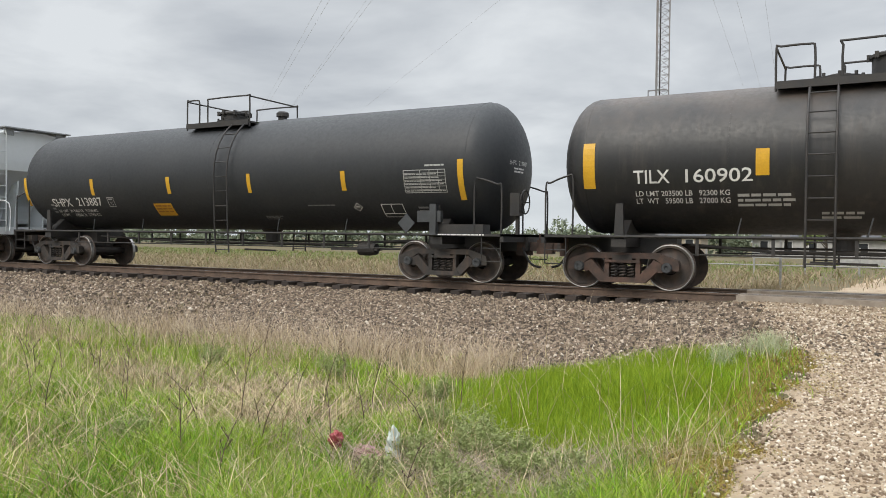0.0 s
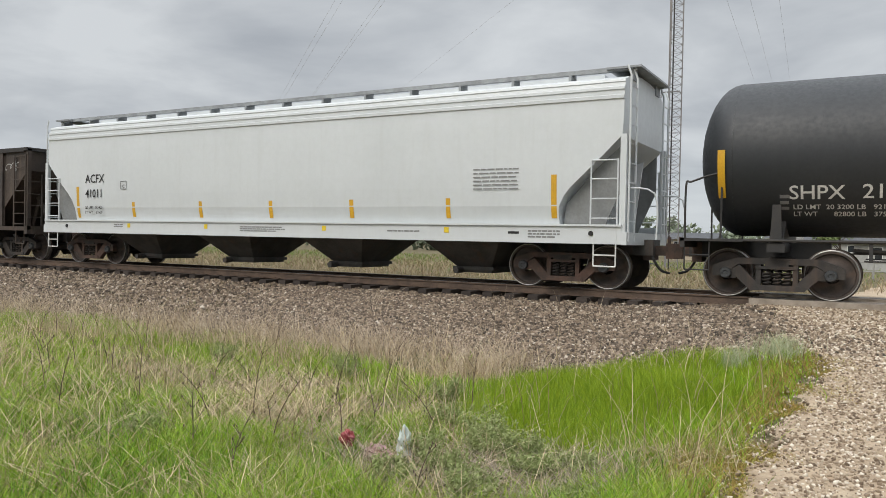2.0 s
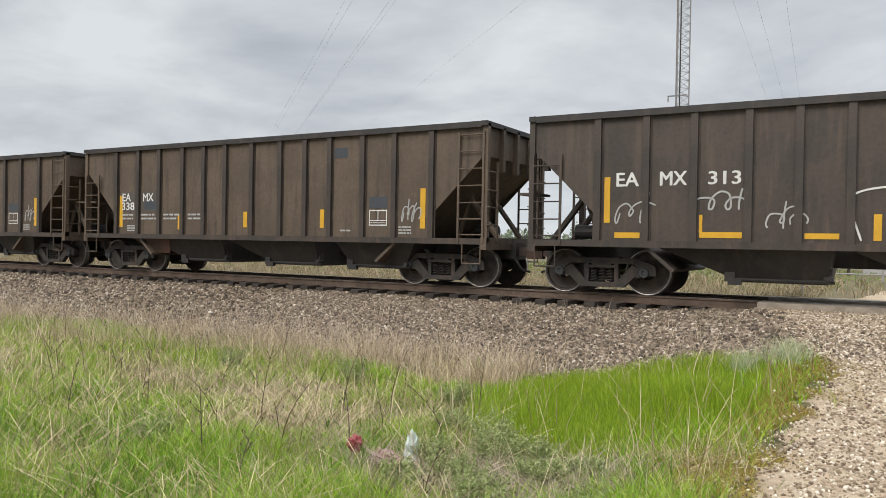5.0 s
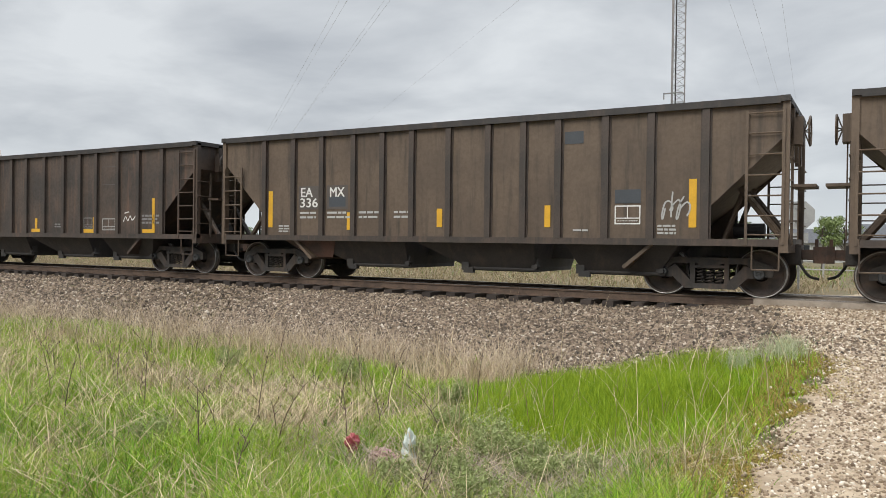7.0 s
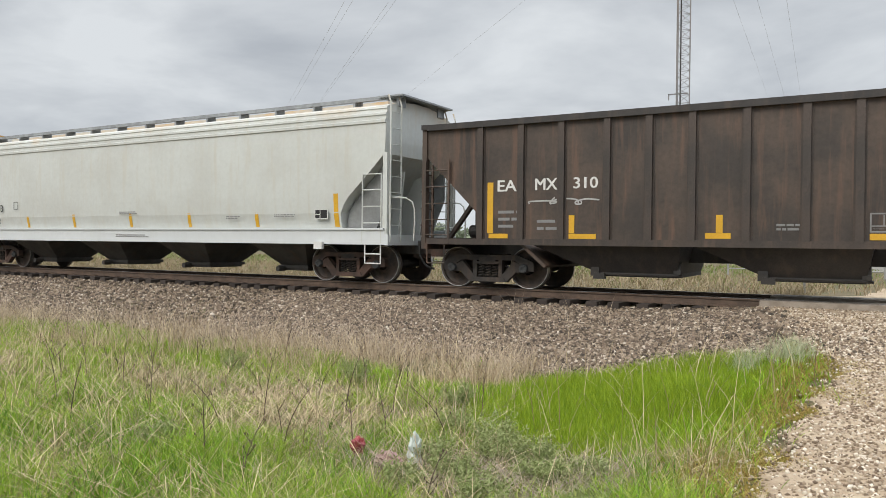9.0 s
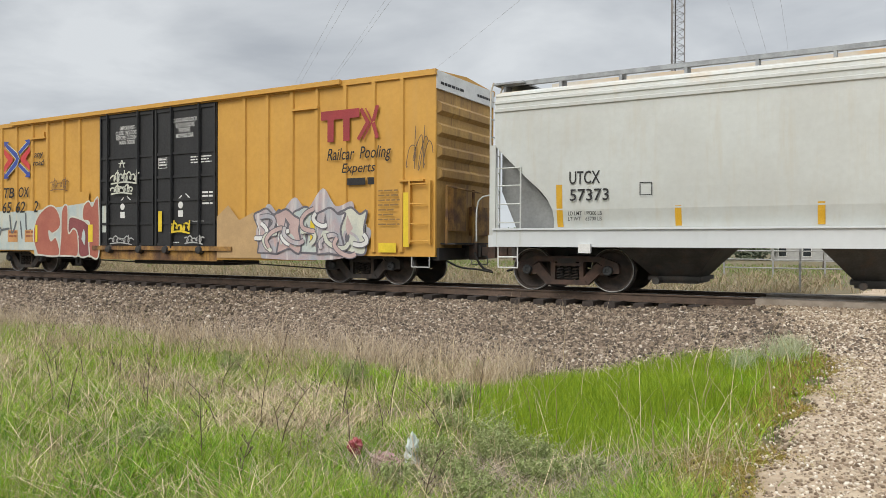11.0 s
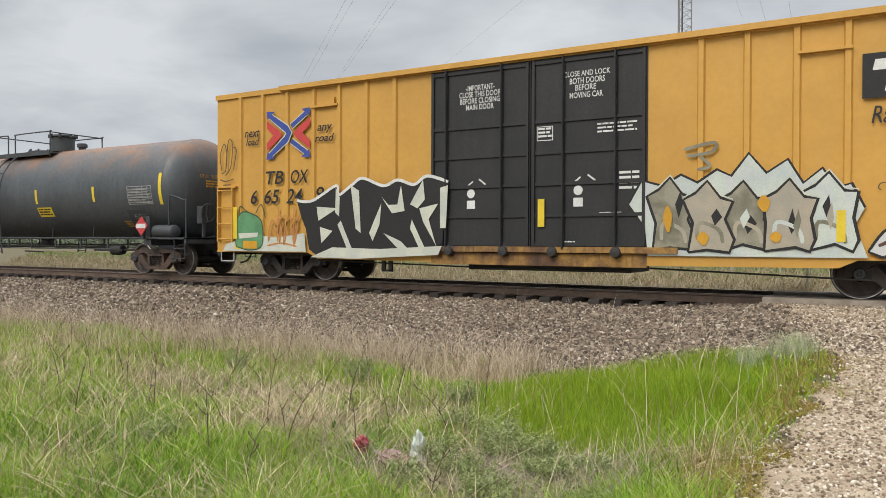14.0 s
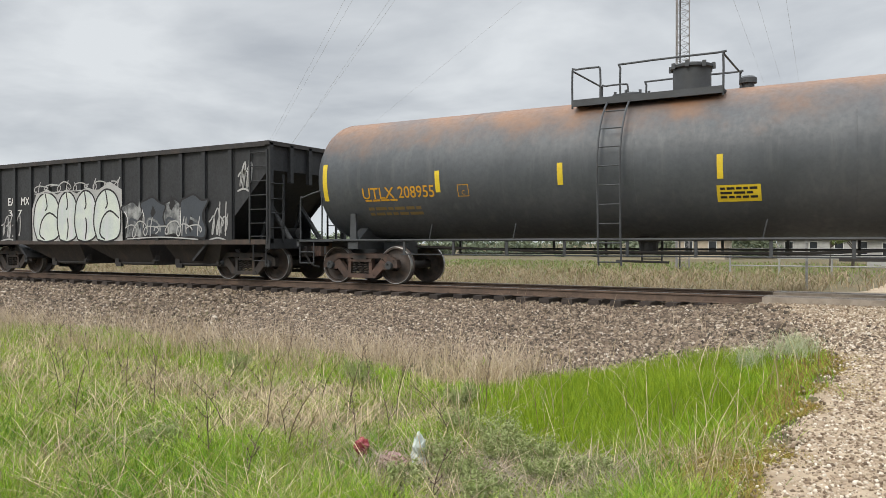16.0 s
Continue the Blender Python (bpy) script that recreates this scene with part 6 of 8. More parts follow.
# two dusty tan-brown hoppers
for centre, num, mirror in ((-65.97, "338", -1), (-80.72, "336", 1)):
    car = coal_hopper("dusty brown open hopper with white numbers", centre, COAL_TAN, mirror)
    dx = 0.95 if num == "336" else 0.0
    for a0, a1 in (((-4.3, -3.68), (-3.42, -2.78)) if dx else ((-5.28, -4.62), (-4.32, -3.7))):
        part("repaint_panel", Shape().rect(a0, a1, 1.74, 2.32, YD), flat("brown_repaint", (0.085, 0.072, 0.064)), car)
    part("repaint_panel", Shape().rect(-3.35 + dx * 0.9 - 0.85, -2.85 + dx * 0.9 - 0.85, 1.8, 2.05, YD - 0.001), PATCH, car, "slate blue repainted patch")
    letters(car, [("EA", -5.18 + dx, -4.80 + dx, 2.05, 2.28), (num, -5.2 + dx, -4.64 + dx, 1.79, 2.02), ("MX", -4.27 + dx, -3.82 + dx, 2.04, 2.27)], YD - 0.004)
    s = bars(Shape(), -5.2 + dx, -4.7 + dx, 1.46, 1.68, 2, YD - 0.004, 1, 0.55)
    bars(s, -4.35 + dx, -3.6 + dx, 1.46, 1.68, 2, YD - 0.004, 2, 0.55), bars(s, -3.4 + dx, -2.75 + dx, 1.46, 1.68, 2, YD - 0.004, 3, 0.55), bars(s, -2.4 + dx, -1.9 + dx, 1.46, 1.68, 2, YD - 0.004, 4, 0.55)
    bars(s, -4.95, -4.6, 1.15, 1.35, 3, YD - 0.004, 5), bars(s, 2.9, 3.3, 1.2, 1.27, 1, YD - 0.004, 6), bars(s, 4.6, 4.95, 1.15, 1.36, 3, YD - 0.004, 7)
    part("small_print", s, DULL_WHITE, car)
    strips(car, [(-5.30, -5.16, 1.30, 2.22), (-2.80, -2.67, 1.24, 1.66), (-0.30, -0.16, 1.31, 1.72), (2.28, 2.41, 1.31, 1.76), (5.18, 5.32, 1.31, 2.22)], YD - 0.003)
    ybox(car, 3.76, 4.27, 1.37, 1.74)
    part("repaint_panel", Shape().rect(3.76, 4.27, 1.78, 2.05, YD), PATCH, car)
    part("repaint_panel", Shape().rect(2.7, 3.1, 3.0, 3.25, YD), PATCH, car)
    scribble(car, 4.65, 5.15, 1.45, 1.95, 4, 0.03, YD - 0.004, DULL_WHITE, 12)
    part("rust_patch", Shape().add([(-4.85, -1.455, 0.99), (-3.2, -1.455, 0.99), (-3.45, -1.23, 0.56), (-4.1, -1.23, 0.56)], [(0, 1, 2, 3)]), RUST_SPOT, car)

# the dark hopper with L-shaped tape
car = coal_hopper("dark rusty brown open hopper with white numbers", -95.48, COAL_DARK, 1)
letters(car, [("EA", -5.02, -4.57, 2.11, 2.35), ("MX", -4.15, -3.65, 2.12, 2.36), ("310", -3.31, -2.79, 2.13, 2.36)])
strips(car, [(-5.26, -5.12, 1.22, 2.31), (-5.22, -4.77, 1.11, 1.21), (-3.40, -3.28, 1.22, 1.59), (-3.40, -2.82, 1.11, 1.21), (-0.53, -0.41, 1.24, 1.57), (-0.72, -0.27, 1.13, 1.235), (2.39, 2.51, 1.235, 1.59), (1.95, 2.51, 1.12, 1.23), (5.04, 5.15, 1.24, 2.12), (4.63, 5.15, 1.13, 1.235)])
ybox(car, 2.84, 3.43, 1.20, 1.55, YD, DULL_WHITE)
ybox(car, 1.95, 2.36, 1.25, 1.58, YD, GREY_TXT)
s = bars(Shape(), -5.0, -4.55, 1.25, 1.7, 3, YD, 1, 0.6)
bars(s, -4.1, -3.6, 1.2, 1.5, 2, YD, 2, 0.6), bars(s, 0.5, 0.9, 1.25, 1.4, 2, YD, 3), bars(s, 4.6, 5.4, 1.35, 1.65, 3, YD, 4)
part("small_print", s, GREY_TXT, car)
part("repaint_panel", Shape().outline(2.8, 3.5, 2.55, 3.1, 0.02, YD), flat("grey_outline", (0.09, 0.08, 0.075)), car)
stroke(car, [[(3.8, 1.45), (3.9, 1.6), (4.0, 1.48), (4.1, 1.62), (4.2, 1.5), (4.4, 1.68)], [(3.85, 1.7), (4.05, 1.74)]], 0.03, YD - 0.004, WHITE, label="white paint scribble")
scribble(car, -4.2, -2.9, 1.8, 1.95, 3, 0.03, YD - 0.003, DULL_WHITE, 3)

# last hopper, black, with large pale pieces
car = coal_hopper("black open hopper covered in pale bubble graffiti", -188.08, COAL_BLACK, -1)
letters(car, [("EA", -4.92, -4.5, 2.27, 2.52), ("MX", -4.17, -3.7, 2.27, 2.52), ("377", -4.9, -4.1, 1.92, 2.12)])
strips(car, [(5.36, 5.46, 1.47, 2.07)])
CHUNKS = [(-3.3, -1.95), (-2.05, -1.05), (-1.15, -0.1), (-0.2, 1.0)]
cloud = [(-3.42, 1.08), (-3.45, 2.1), (-3.2, 2.6), (-2.6, 2.72), (-2.1, 2.55), (-1.6, 2.7), (-1.1, 2.55), (-0.6, 2.72), (-0.1, 2.6), (0.5, 2.85), (1.05, 2.6), (1.08, 1.08)]
part("graffiti", Shape().fill(cloud, YD - 0.0655), DULL_WHITE, car, "white spray-paint cloud")
for k, (a, b) in enumerate(CHUNKS):
    w = b - a
    pts = smooth_path([(a + 0.1 * w, 1.12), (a - 0.04 * w, 1.6), (a + 0.06 * w, 2.3), (a + 0.42 * w, 2.62), (a + 0.82 * w, 2.45), (a + 1.0 * w, 1.9), (a + 0.94 * w, 1.25), (a + 0.5 * w, 1.06), (a + 0.1 * w, 1.12)], 5)
    part("graffiti", Shape().fill(pts[:-1], YD - 0.066 - 0.003 * k), G_MINT, car, "pale mint bubble letters")
    L = [pts, [(a + 0.42 * w, 2.62), (a + 0.5 * w, 2.2), (a + 0.42 * w, 2.05)]]
    if k in (0, 3):
        L.append([(a + 0.95 * w, 1.75), (a + 0.6 * w, 1.98), (a + 0.3 * w, 1.75), (a + 0.2 * w, 1.3), (a + 0.4 * w, 1.12)])
    else:
        L.append([(a + 0.45 * w, 1.12), (a + 0.52 * w, 1.5), (a + 0.48 * w, 1.8)])
    for j, q in enumerate(L):
        part("graffiti", Shape().ribbon(smooth_path(q, 3), 0.055, YD - 0.0675 - 0.003 * k - 0.0003 * j), BLACK, car, "black graffiti outline")
scribble(car, -3.3, 1.0, 2.62, 2.95, 9, 0.035, YD - 0.066, DULL_WHITE, 21)
CHALK = mat("smeared_grey_white_spray", (0.34, 0.35, 0.34), (0.07, 0.075, 0.08), 3.0, 0.6, streak=(0.03, 0.03, 0.032), samount=0.9)
piece(car, 1.25, 4.45, 1.14, 2.4, 4, [CHALK, PATCH, CHALK, PATCH], BLACK, WHITE, YD - 0.066, 22, False)
scribble(car, 1.3, 4.3, 1.15, 1.7, 7, 0.035, YD - 0.083, DULL_WHITE, 23)
scribble(car, 4.6, 5.35, 1.1, 2.05, 5, 0.04, YD - 0.004, DULL_WHITE, 25)
scribble(car, -5.4, -4.3, 1.1, 2.0, 6, 0.05, YD - 0.004, DULL_WHITE, 26)
scribble(car, 5.7, 6.15, 2.4, 3.2, 5, 0.05, YD - 0.004, DULL_WHITE, 27)


# ---------------- boxcars ----------------
YB = -1.50


def boxcar(label, centre):
    car = thing("boxcar", label, "boxcar", "train cars")
    E, W, H, D = 9.27, 1.47, 4.93, 2.45
    for y in (-1, 1):
        for x0, x1 in ((-E, -D), (D, E)):
            part("side_wall", Shape().box(x0, x1, min(y * W, y * (W - 0.06)), max(y * W, y * (W - 0.06)), 0.72, H - 0.12), BOX_YELLOW, car)
            sl = [(-E, 0.74), (-E, 0.70), (-6.05, 0.70), (-5.75, 0.56), (-D, 0.54), (-D, 0.74)] if x0 < 0 else [(D, 0.74), (D, 0.54), (5.75, 0.56), (6.05, 0.70), (E, 0.70), (E, 0.74)]
            part("side_sill", Shape().prism(sl[::-1], y * (W + 0.015), y * (W - 0.09)), BOX_YELLOW, car)
        part("door_sill", Shape().box(-D, D, min(y * (W + 0.02), y * (W - 0.15)), max(y * (W + 0.02), y * (W - 0.15)), 0.50, 0.76).box(-D - 0.3, D + 0.6, min(y * (W + 0.10), y * W), max(y * (W + 0.10), y * W), 0.78, 0.90), BOX_RUSTY, car, "rusty yellow door sill")
        part("eave", Shape().box(-E - 0.02, E + 0.02, min(y * (W - 0.08), y * (W + 0.05)), max(y * (W - 0.08), y * (W + 0.05)), H - 0.13, H), BOX_YELLOW, car)
        part("door_track", Shape().box(-6.95, D + 4.2, min(y * (W + 0.02), y * (W + 0.13)), max(y * (W + 0.02), y * (W + 0.13)), H - 0.10, H + 0.015), BOX_YELLOW, car)
        for x in (-8.38, -7.59, -6.75, -5.88, -5.08, -4.26, -3.45, 3.45, 4.26, 5.08, 5.88, 6.75, 7.59, 8.38):
            part("side_rib", RIB_MESH[y > 0], None, car, loc=(x, 0, 0))
        # two plug doors a side
        for x0, x1 in ((-D, -0.01), (0.01, D)):
            dr = part("door", Shape().box(x0, x1, min(y * (W - 0.03), y * (W + 0.03)), max(y * (W - 0.03), y * (W + 0.03)), 0.90, H - 0.13), DOOR_BLACK, car, "black plug door with white stencils")
            fr = Shape()
            for x in (x0 + 0.06, x0 + 0.42 if x0 < -1 else x0 + 0.72, x1 - 0.66 if x0 < -1 else x1 - 0.62, x1 - 0.06):
                fr.box(x - 0.03, x + 0.03, min(y * (W + 0.03), y * (W + 0.075)), max(y * (W + 0.03), y * (W + 0.075)), 0.92, H - 0.16)
            for z in (0.95, 1.55, 2.2, 2.85, 3.5, 4.72):
                fr.box(x0 + 0.03, x1 - 0.03, min(y * (W + 0.03), y * (W + 0.06)), max(y * (W + 0.03), y * (W + 0.06)), z - 0.035, z + 0.035)
            part("door_frame", fr, DOOR_BLACK, dr)
            lb = Shape()
            for x in (x0 + 0.42 if x0 < -1 else x0 + 0.72, x1 - 0.66 if x0 < -1 else x1 - 0.62):
                lb.tube([(x, y * (W + 0.11), 0.85), (x, y * (W + 0.11), H - 0.12)], 0.022, 6)
            part("lock_rod", lb, DOOR_BLACK, dr)
            for x in (x0 + 0.5, x1 - 0.6):
                hb = Shape().lathe([(y * (W + 0.02), 0.13), (y * (W + 0.16), 0.10), (y * (W + 0.17), 0.001)], 12, "y", (x, 0, 0.80))
                part("roller", hb, DARK_STEEL, dr)
        # ladders and handholds at the corners
        for q in (-1, 1):
            ld = Shape()
            for z in (1.05, 1.45, 1.9, 2.35):
                ld.tube([(q * (E - 0.62), y * (W + 0.09), z), (q * (E - 0.1), y * (W + 0.09), z)], 0.016, 6)
            for x in (E - 0.64, E - 0.1):
                ld.box(q * x - 0.02, q * x + 0.02, min(y * W, y * (W + 0.1)), max(y * W, y * (W + 0.1)), 0.98, 2.42)
            part("ladder", ld, BOX_YELLOW, car)
            st = Shape()
            for x in (E - 0.62, E - 0.15):
                st.tube([(q * x, y * W, 0.72), (q * x, y * W, 0.46)], 0.016, 6)
            st.tube([(q * (E - 0.62), y * W, 0.46), (q * (E - 0.15), y * W, 0.46)], 0.016, 6)
            part("step", st, DULL_WHITE, car)
        sh = Shape().box(-5.95, -5.1, min(y * W, y * (W + 0.09)), max(y * W, y * (W + 0.09)), 4.31, 4.36).box(-5.35, -5.2, min(y * W, y * (W + 0.07)), max(y * W, y * (W + 0.07)), 4.36, 4.52)
        sh.box(5.1, 5.95, min(y * W, y * (W + 0.09)), max(y * W, y * (W + 0.09)), 4.31, 4.36).box(-9.2, -8.5, min(y * W, y * (W + 0.1)), max(y * W, y * (W + 0.1)), 2.42, 2.46).box(8.35, 9.0, min(y * W, y * (W + 0.1)), max(y * W, y * (W + 0.1)), 2.42, 2.46)
        part("door_stop", sh, BOX_YELLOW, car)
    roof = Shape().prism([(-W, H - 0.02), (W, H - 0.02), (0, H + 0.09)][::1], -E, E, "x")
    part("roof", roof, BOX_YELLOW, car)
    for q in (-1, 1):
        part("end_wall", Shape().box(min(q * (E - 0.02), q * (E - 0.08)), max(q * (E - 0.02), q * (E - 0.08)), -W + 0.01, W - 0.01, 0.72, H - 0.03), BOX_END, car)
        for k in range(4):
            z = 2.42 + 0.50 * k
            rb = Shape()
            rb.add([(q * (E - 0.03), -W + 0.06, z), (q * (E + 0.07), -W + 0.16, z + 0.10), (q * (E + 0.07), -W + 0.16, z + 0.26), (q * (E - 0.03), -W + 0.06, z + 0.34),
                    (q * (E - 0.03), W - 0.06, z), (q * (E + 0.07), W - 0.16, z + 0.10), (q * (E + 0.07), W - 0.16, z + 0.26), (q * (E - 0.03), W - 0.06, z + 0.34)],
                   [(0, 4, 5, 1), (1, 5, 6, 2), (2, 6, 7, 3), (0, 1, 2, 3), (4, 7, 6, 5)])
            part("end_corrugation", rb, BOX_END, car)
        part("end_beam", Shape().box(min(q * (E - 0.1), q * (E + 0.05)), max(q * (E - 0.1), q * (E + 0.05)), -1.4, 1.4, 0.62, 0.9).box(min(q * (E - 0.02), q * (E + 0.35)), max(q * (E - 0.02), q * (E + 0.35)), -1.2, 1.2, 0.98, 1.02), DARK_STEEL, car)
        hb = Shape().box(min(q * (E - 0.02), q * (E + 0.15)), max(q * (E - 0.02), q * (E + 0.15)), -0.9, -0.3, 1.3, 2.3).box(min(q * (E - 0.02), q * (E + 0.12)), max(q * (E - 0.02), q * (E + 0.12)), 0.2, 1.1, 1.2, 1.9)
        hb.tube([(q * (E + 0.2), -1.3, 2.3), (q * (E + 0.2), 1.3, 2.2)], 0.02, 6).tube([(q * (E + 0.14), -1.2, 1.0), (q * (E + 0.14), -1.2, 2.3)], 0.03, 6).tube([(q * (E + 0.14), 0.1, 0.9), (q * (E + 0.14), 0.1, 2.3)], 0.04, 6)
        part("brake_gear", hb, BOX_RUSTY, car, "rusty brake gear")
    part("excess_height_band", Shape().box(E - 0.02, E + 0.03, -W + 0.02, W - 0.02, 4.50, H - 0.02), WHITE, car, "white excess height band")
    s = bars(Shape(), -1.3, -0.2, 4.6, 4.68, 1, 0, 3, 0.2)
    bars(s, 0.5, 1.3, 4.62, 4.7, 1, 0, 4, 0.2)
    s.v = [(E + 0.036, v[0], v[2]) for v in s.v]
    part("small_print", s, BLACK, car)
    un = Shape().box(-8.9, 8.9, -0.3, 0.3, 0.62, 0.85).box(-1.9, 1.9, -0.7, 0.7, 0.36, 0.72)
    un.tube([(-5.9, -1.2, 0.52), (-1.0, -1.2, 0.42), (2.0, -1.2, 0.42)], 0.018, 6).tube([(2.0, -1.2, 0.5), (6.3, -1.2, 0.35)], 0.018, 6).box(-3.95, -3.85, -1.3, -1.24, 0.3, 0.56).box(-3.75, -3.65, -1.3, -1.24, 0.3, 0.56).box(-3.95, -3.65, -1.3, -1.24, 0.28, 0.33)
    part("underframe", un, DARK_STEEL, car)
    running_gear(car, 6.95)
    draft_gear(car, 10.1)
    for q in (-1, 1):
        part("draft_beam", Shape().box(min(q * 8.8, q * 9.75), max(q * 8.8, q * 9.75), -0.16, 0.16, 0.68, 0.96), DARK_STEEL, car)
        part("air_line", Shape().tube(smooth_path([(q * 9.2, -0.9, 0.62), (q * 9.5, -0.7, 0.45), (q * 9.8, -0.4, 0.40), (q * 10.1, -0.2, 0.33)], 5), 0.025, 6), DARK_STEEL, car)
    # lettering: arrows emblem, words, marks
    cx, cz = -6.69, 3.74
    red, blue, rim = Shape(), Shape(), Shape()
    ye = YB - 0.028
    left = [(cx - 0.60, cz + 0.47), (cx - 0.06, cz + 0.12), (cx + 0.03, cz), (cx - 0.06, cz - 0.14), (cx - 0.60, cz - 0.53)]
    blue.ribbon(left, 0.17, ye - 0.004)
    rim.ribbon(left, 0.23, ye - 0.001)
    for k, (px, pz, qx, qz) in enumerate(((0.11, 0.17, 0.60, 0.47), (0.11, -0.20, 0.60, -0.52))):
        blue.ribbon([(cx + px, cz + pz), (cx + qx, cz + qz)], 0.17, ye - 0.004)
        rim.ribbon([(cx + px, cz + pz), (cx + qx, cz + qz)], 0.23, ye - 0.0015)
    for k, (q, t0, m0) in enumerate(((-1, 0.72, 0.26), (1, 0.72, 0.24))):
        red.fill([(cx + q * t0, cz + 0.36), (cx + q * m0, cz + 0.06), (cx + q * (m0 - 0.05), cz - 0.02), (cx + q * m0, cz - 0.10), (cx + q * t0, cz - 0.42), (cx + q * t0, cz - 0.22), (cx + q * (m0 + 0.24), cz - 0.02), (cx + q * t0, cz + 0.17)][::-q], ye - 0.006)
        for v in (-1, 1):
            blue.fill([(cx + q * 0.70, cz + v * 0.42 - 0.02), (cx + q * 0.73, cz + v * 0.62 - 0.02), (cx + q * 0.44, cz + v * 0.60 - 0.02)][::q * v], ye - 0.0045)
    part("emblem", rim, G_CREAM, car, "cream edge of arrow emblem")
    part("emblem", red, RED, car, "red half of arrow emblem")
    part("emblem", blue, BLUE, car, "blue half of arrow emblem")
    letters(car, [("next", -8.2, -7.66, 3.72, 3.91), ("load", -8.15, -7.68, 3.50, 3.70), ("any", -5.74, -5.27, 3.66, 3.87), ("road", -5.81, -5.21, 3.46, 3.65)], YB - 0.028, BLACK, 0.015, 0.25)
    letters(car, [("TB", -7.45, -6.85, 2.46, 2.80), ("OX", -6.6, -6.02, 2.46, 2.80)], YB - 0.028, BLACK, 0.012, 0.2)
    letters(car, [("Railcar  Pooling", 6.23, 8.11, 2.92, 3.30), ("Experts", 6.67, 7.66, 2.62, 2.92)], YB - 0.028, BLACK, 0.006, 0.25)
    part("web_address", bars(Shape(), 6.84, 7.67, 2.36, 2.56, 1, YB - 0.028, 2, 0.15), BLACK, car)
    letters(car, [("-IMPORTANT-", -1.55, -0.85, 4.30, 4.42), ("CLOSE THIS DOOR", -1.72, -0.70, 4.16, 4.28), ("BEFORE CLOSING", -1.7, -0.72, 4.02, 4.14), ("MAIN DOOR", -1.55, -0.87, 3.88, 4.00),
                  ("CLOSE AND LOCK", 0.73, 1.71, 4.36, 4.47), ("BOTH DOORS", 0.86, 1.6, 4.21, 4.33), ("BEFORE", 0.98, 1.42, 4.07, 4.19), ("MOVING CAR", 0.86, 1.56, 3.92, 4.04)], YB - 0.008, WHITE, 0.012)
    s = Shape().outline(0.14, 0.5, 3.1, 3.4, 0.015, YB - 0.008)
    bars(s, 0.17, 0.47, 3.14, 3.37, 3, YB - 0.008, 3), bars(s, 1.45, 2.25, 3.15, 3.38, 3, YB - 0.008, 4, 0.55), bars(s, 1.9, 2.3, 2.0, 2.4, 4, YB - 0.008, 5, 0.5)
    bars(s, 1.5, 2.0, 1.5, 1.6, 1, YB - 0.008, 6), bars(s, 0.75, 1.0, 0.97, 1.02, 1, YB - 0.008, 7)
    for x in (-1.42, 1.05):
        s.add([(x + 0.1 * math.cos(k * 0.5), YB - 0.008, 2.05 + 0.1 * math.sin(k * 0.5)) for k in range(12)], [tuple(range(12))])
        s.rect(x - 0.1, x + 0.1, 1.72, 1.90, YB - 0.008).ribbon([(x - 0.1, 2.2), (x + 0.05, 2.32)], 0.05, YB - 0.008).ribbon([(x + 0.2, 2.36), (x + 0.36, 2.24)], 0.05, YB - 0.008)
    part("stencil", s, WHITE, car)
    part("placard", Shape().rect(7.76, 8.25, 0.79, 1.01, YB - 0.03), BRIGHT_Y, car)
    part("placard", Shape().rect(-8.55, -8.05, 0.79, 1.0, YB - 0.03), BRIGHT_Y, car)
    part("data_plate", Shape().rect(6.96, 7.42, 1.16, 1.45, YB - 0.03), BLACK, car)
    part("small_print", Shape().outline(6.96, 7.42, 1.16, 1.45, 0.018, YB - 0.034).rect(6.96, 7.42, 1.24, 1.255, YB - 0.034).rect(7.24, 7.255, 1.25, 1.45, YB - 0.034), DULL_WHITE, car)
    part("small_print", bars(Shape(), 7.75, 8.35, 1.35, 2.25, 8, YB - 0.028, 7, 0.7), flat("brown_print", (0.25, 0.15, 0.05)), car)
    strips(car, [(8.46, 8.62, 0.92, 2.17), (5.72, 5.86, 1.01, 1.56), (-2.97, -2.75, 1.01, 1.54), (0.18, 0.33, 1.31, 1.89), (-5.66, -5.54, 1.0, 1.55), (-8.62, -8.46, 1.05, 1.9)], YB - 0.045, BRIGHT_Y)
    return join_train(car, centre)


RIB_MESH = [Shape().prism([(-0.075, y * 1.465), (-0.045, y * 1.525), (0.045, y * 1.525), (0.075, y * 1.465)][::-y], 0.80, 4.80, "z").mesh("side_rib", BOX_YELLOW) for y in (-1, 1)]
YG = YB - 0.029    # paint lies over the ribs

car = boxcar("yellow boxcar with black doors, red logo and brick-red graffiti", -132.24)
letters(car, [("6", -7.98, -7.75, 1.96, 2.33), ("65", -7.5, -6.98, 1.96, 2.33), ("62", -6.75, -6.22, 1.96, 2.33), ("2", -5.76, -5.52, 1.96, 2.33)], YG - 0.012, BLACK, 0.012, 0.2)
s = Shape().rect(6.04, 7.20, 4.00, 4.22, YG - 0.001).rect(6.24, 6.43, 3.46, 4.00, YG - 0.001).rect(6.72, 6.91, 3.46, 4.00, YG - 0.001)
s.ribbon([(7.24, 4.20), (7.45, 3.86), (7.16, 3.47)], 0.13, YG - 0.001).ribbon([(7.38, 4.20), (7.57, 3.87), (7.30, 3.47)], 0.05, YG - 0.001).ribbon([(7.72, 4.24), (7.60, 3.88)], 0.14, YG - 0.001).ribbon([(7.60, 3.84), (7.72, 3.47)], 0.14, YG - 0.0012)
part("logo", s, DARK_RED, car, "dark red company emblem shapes")
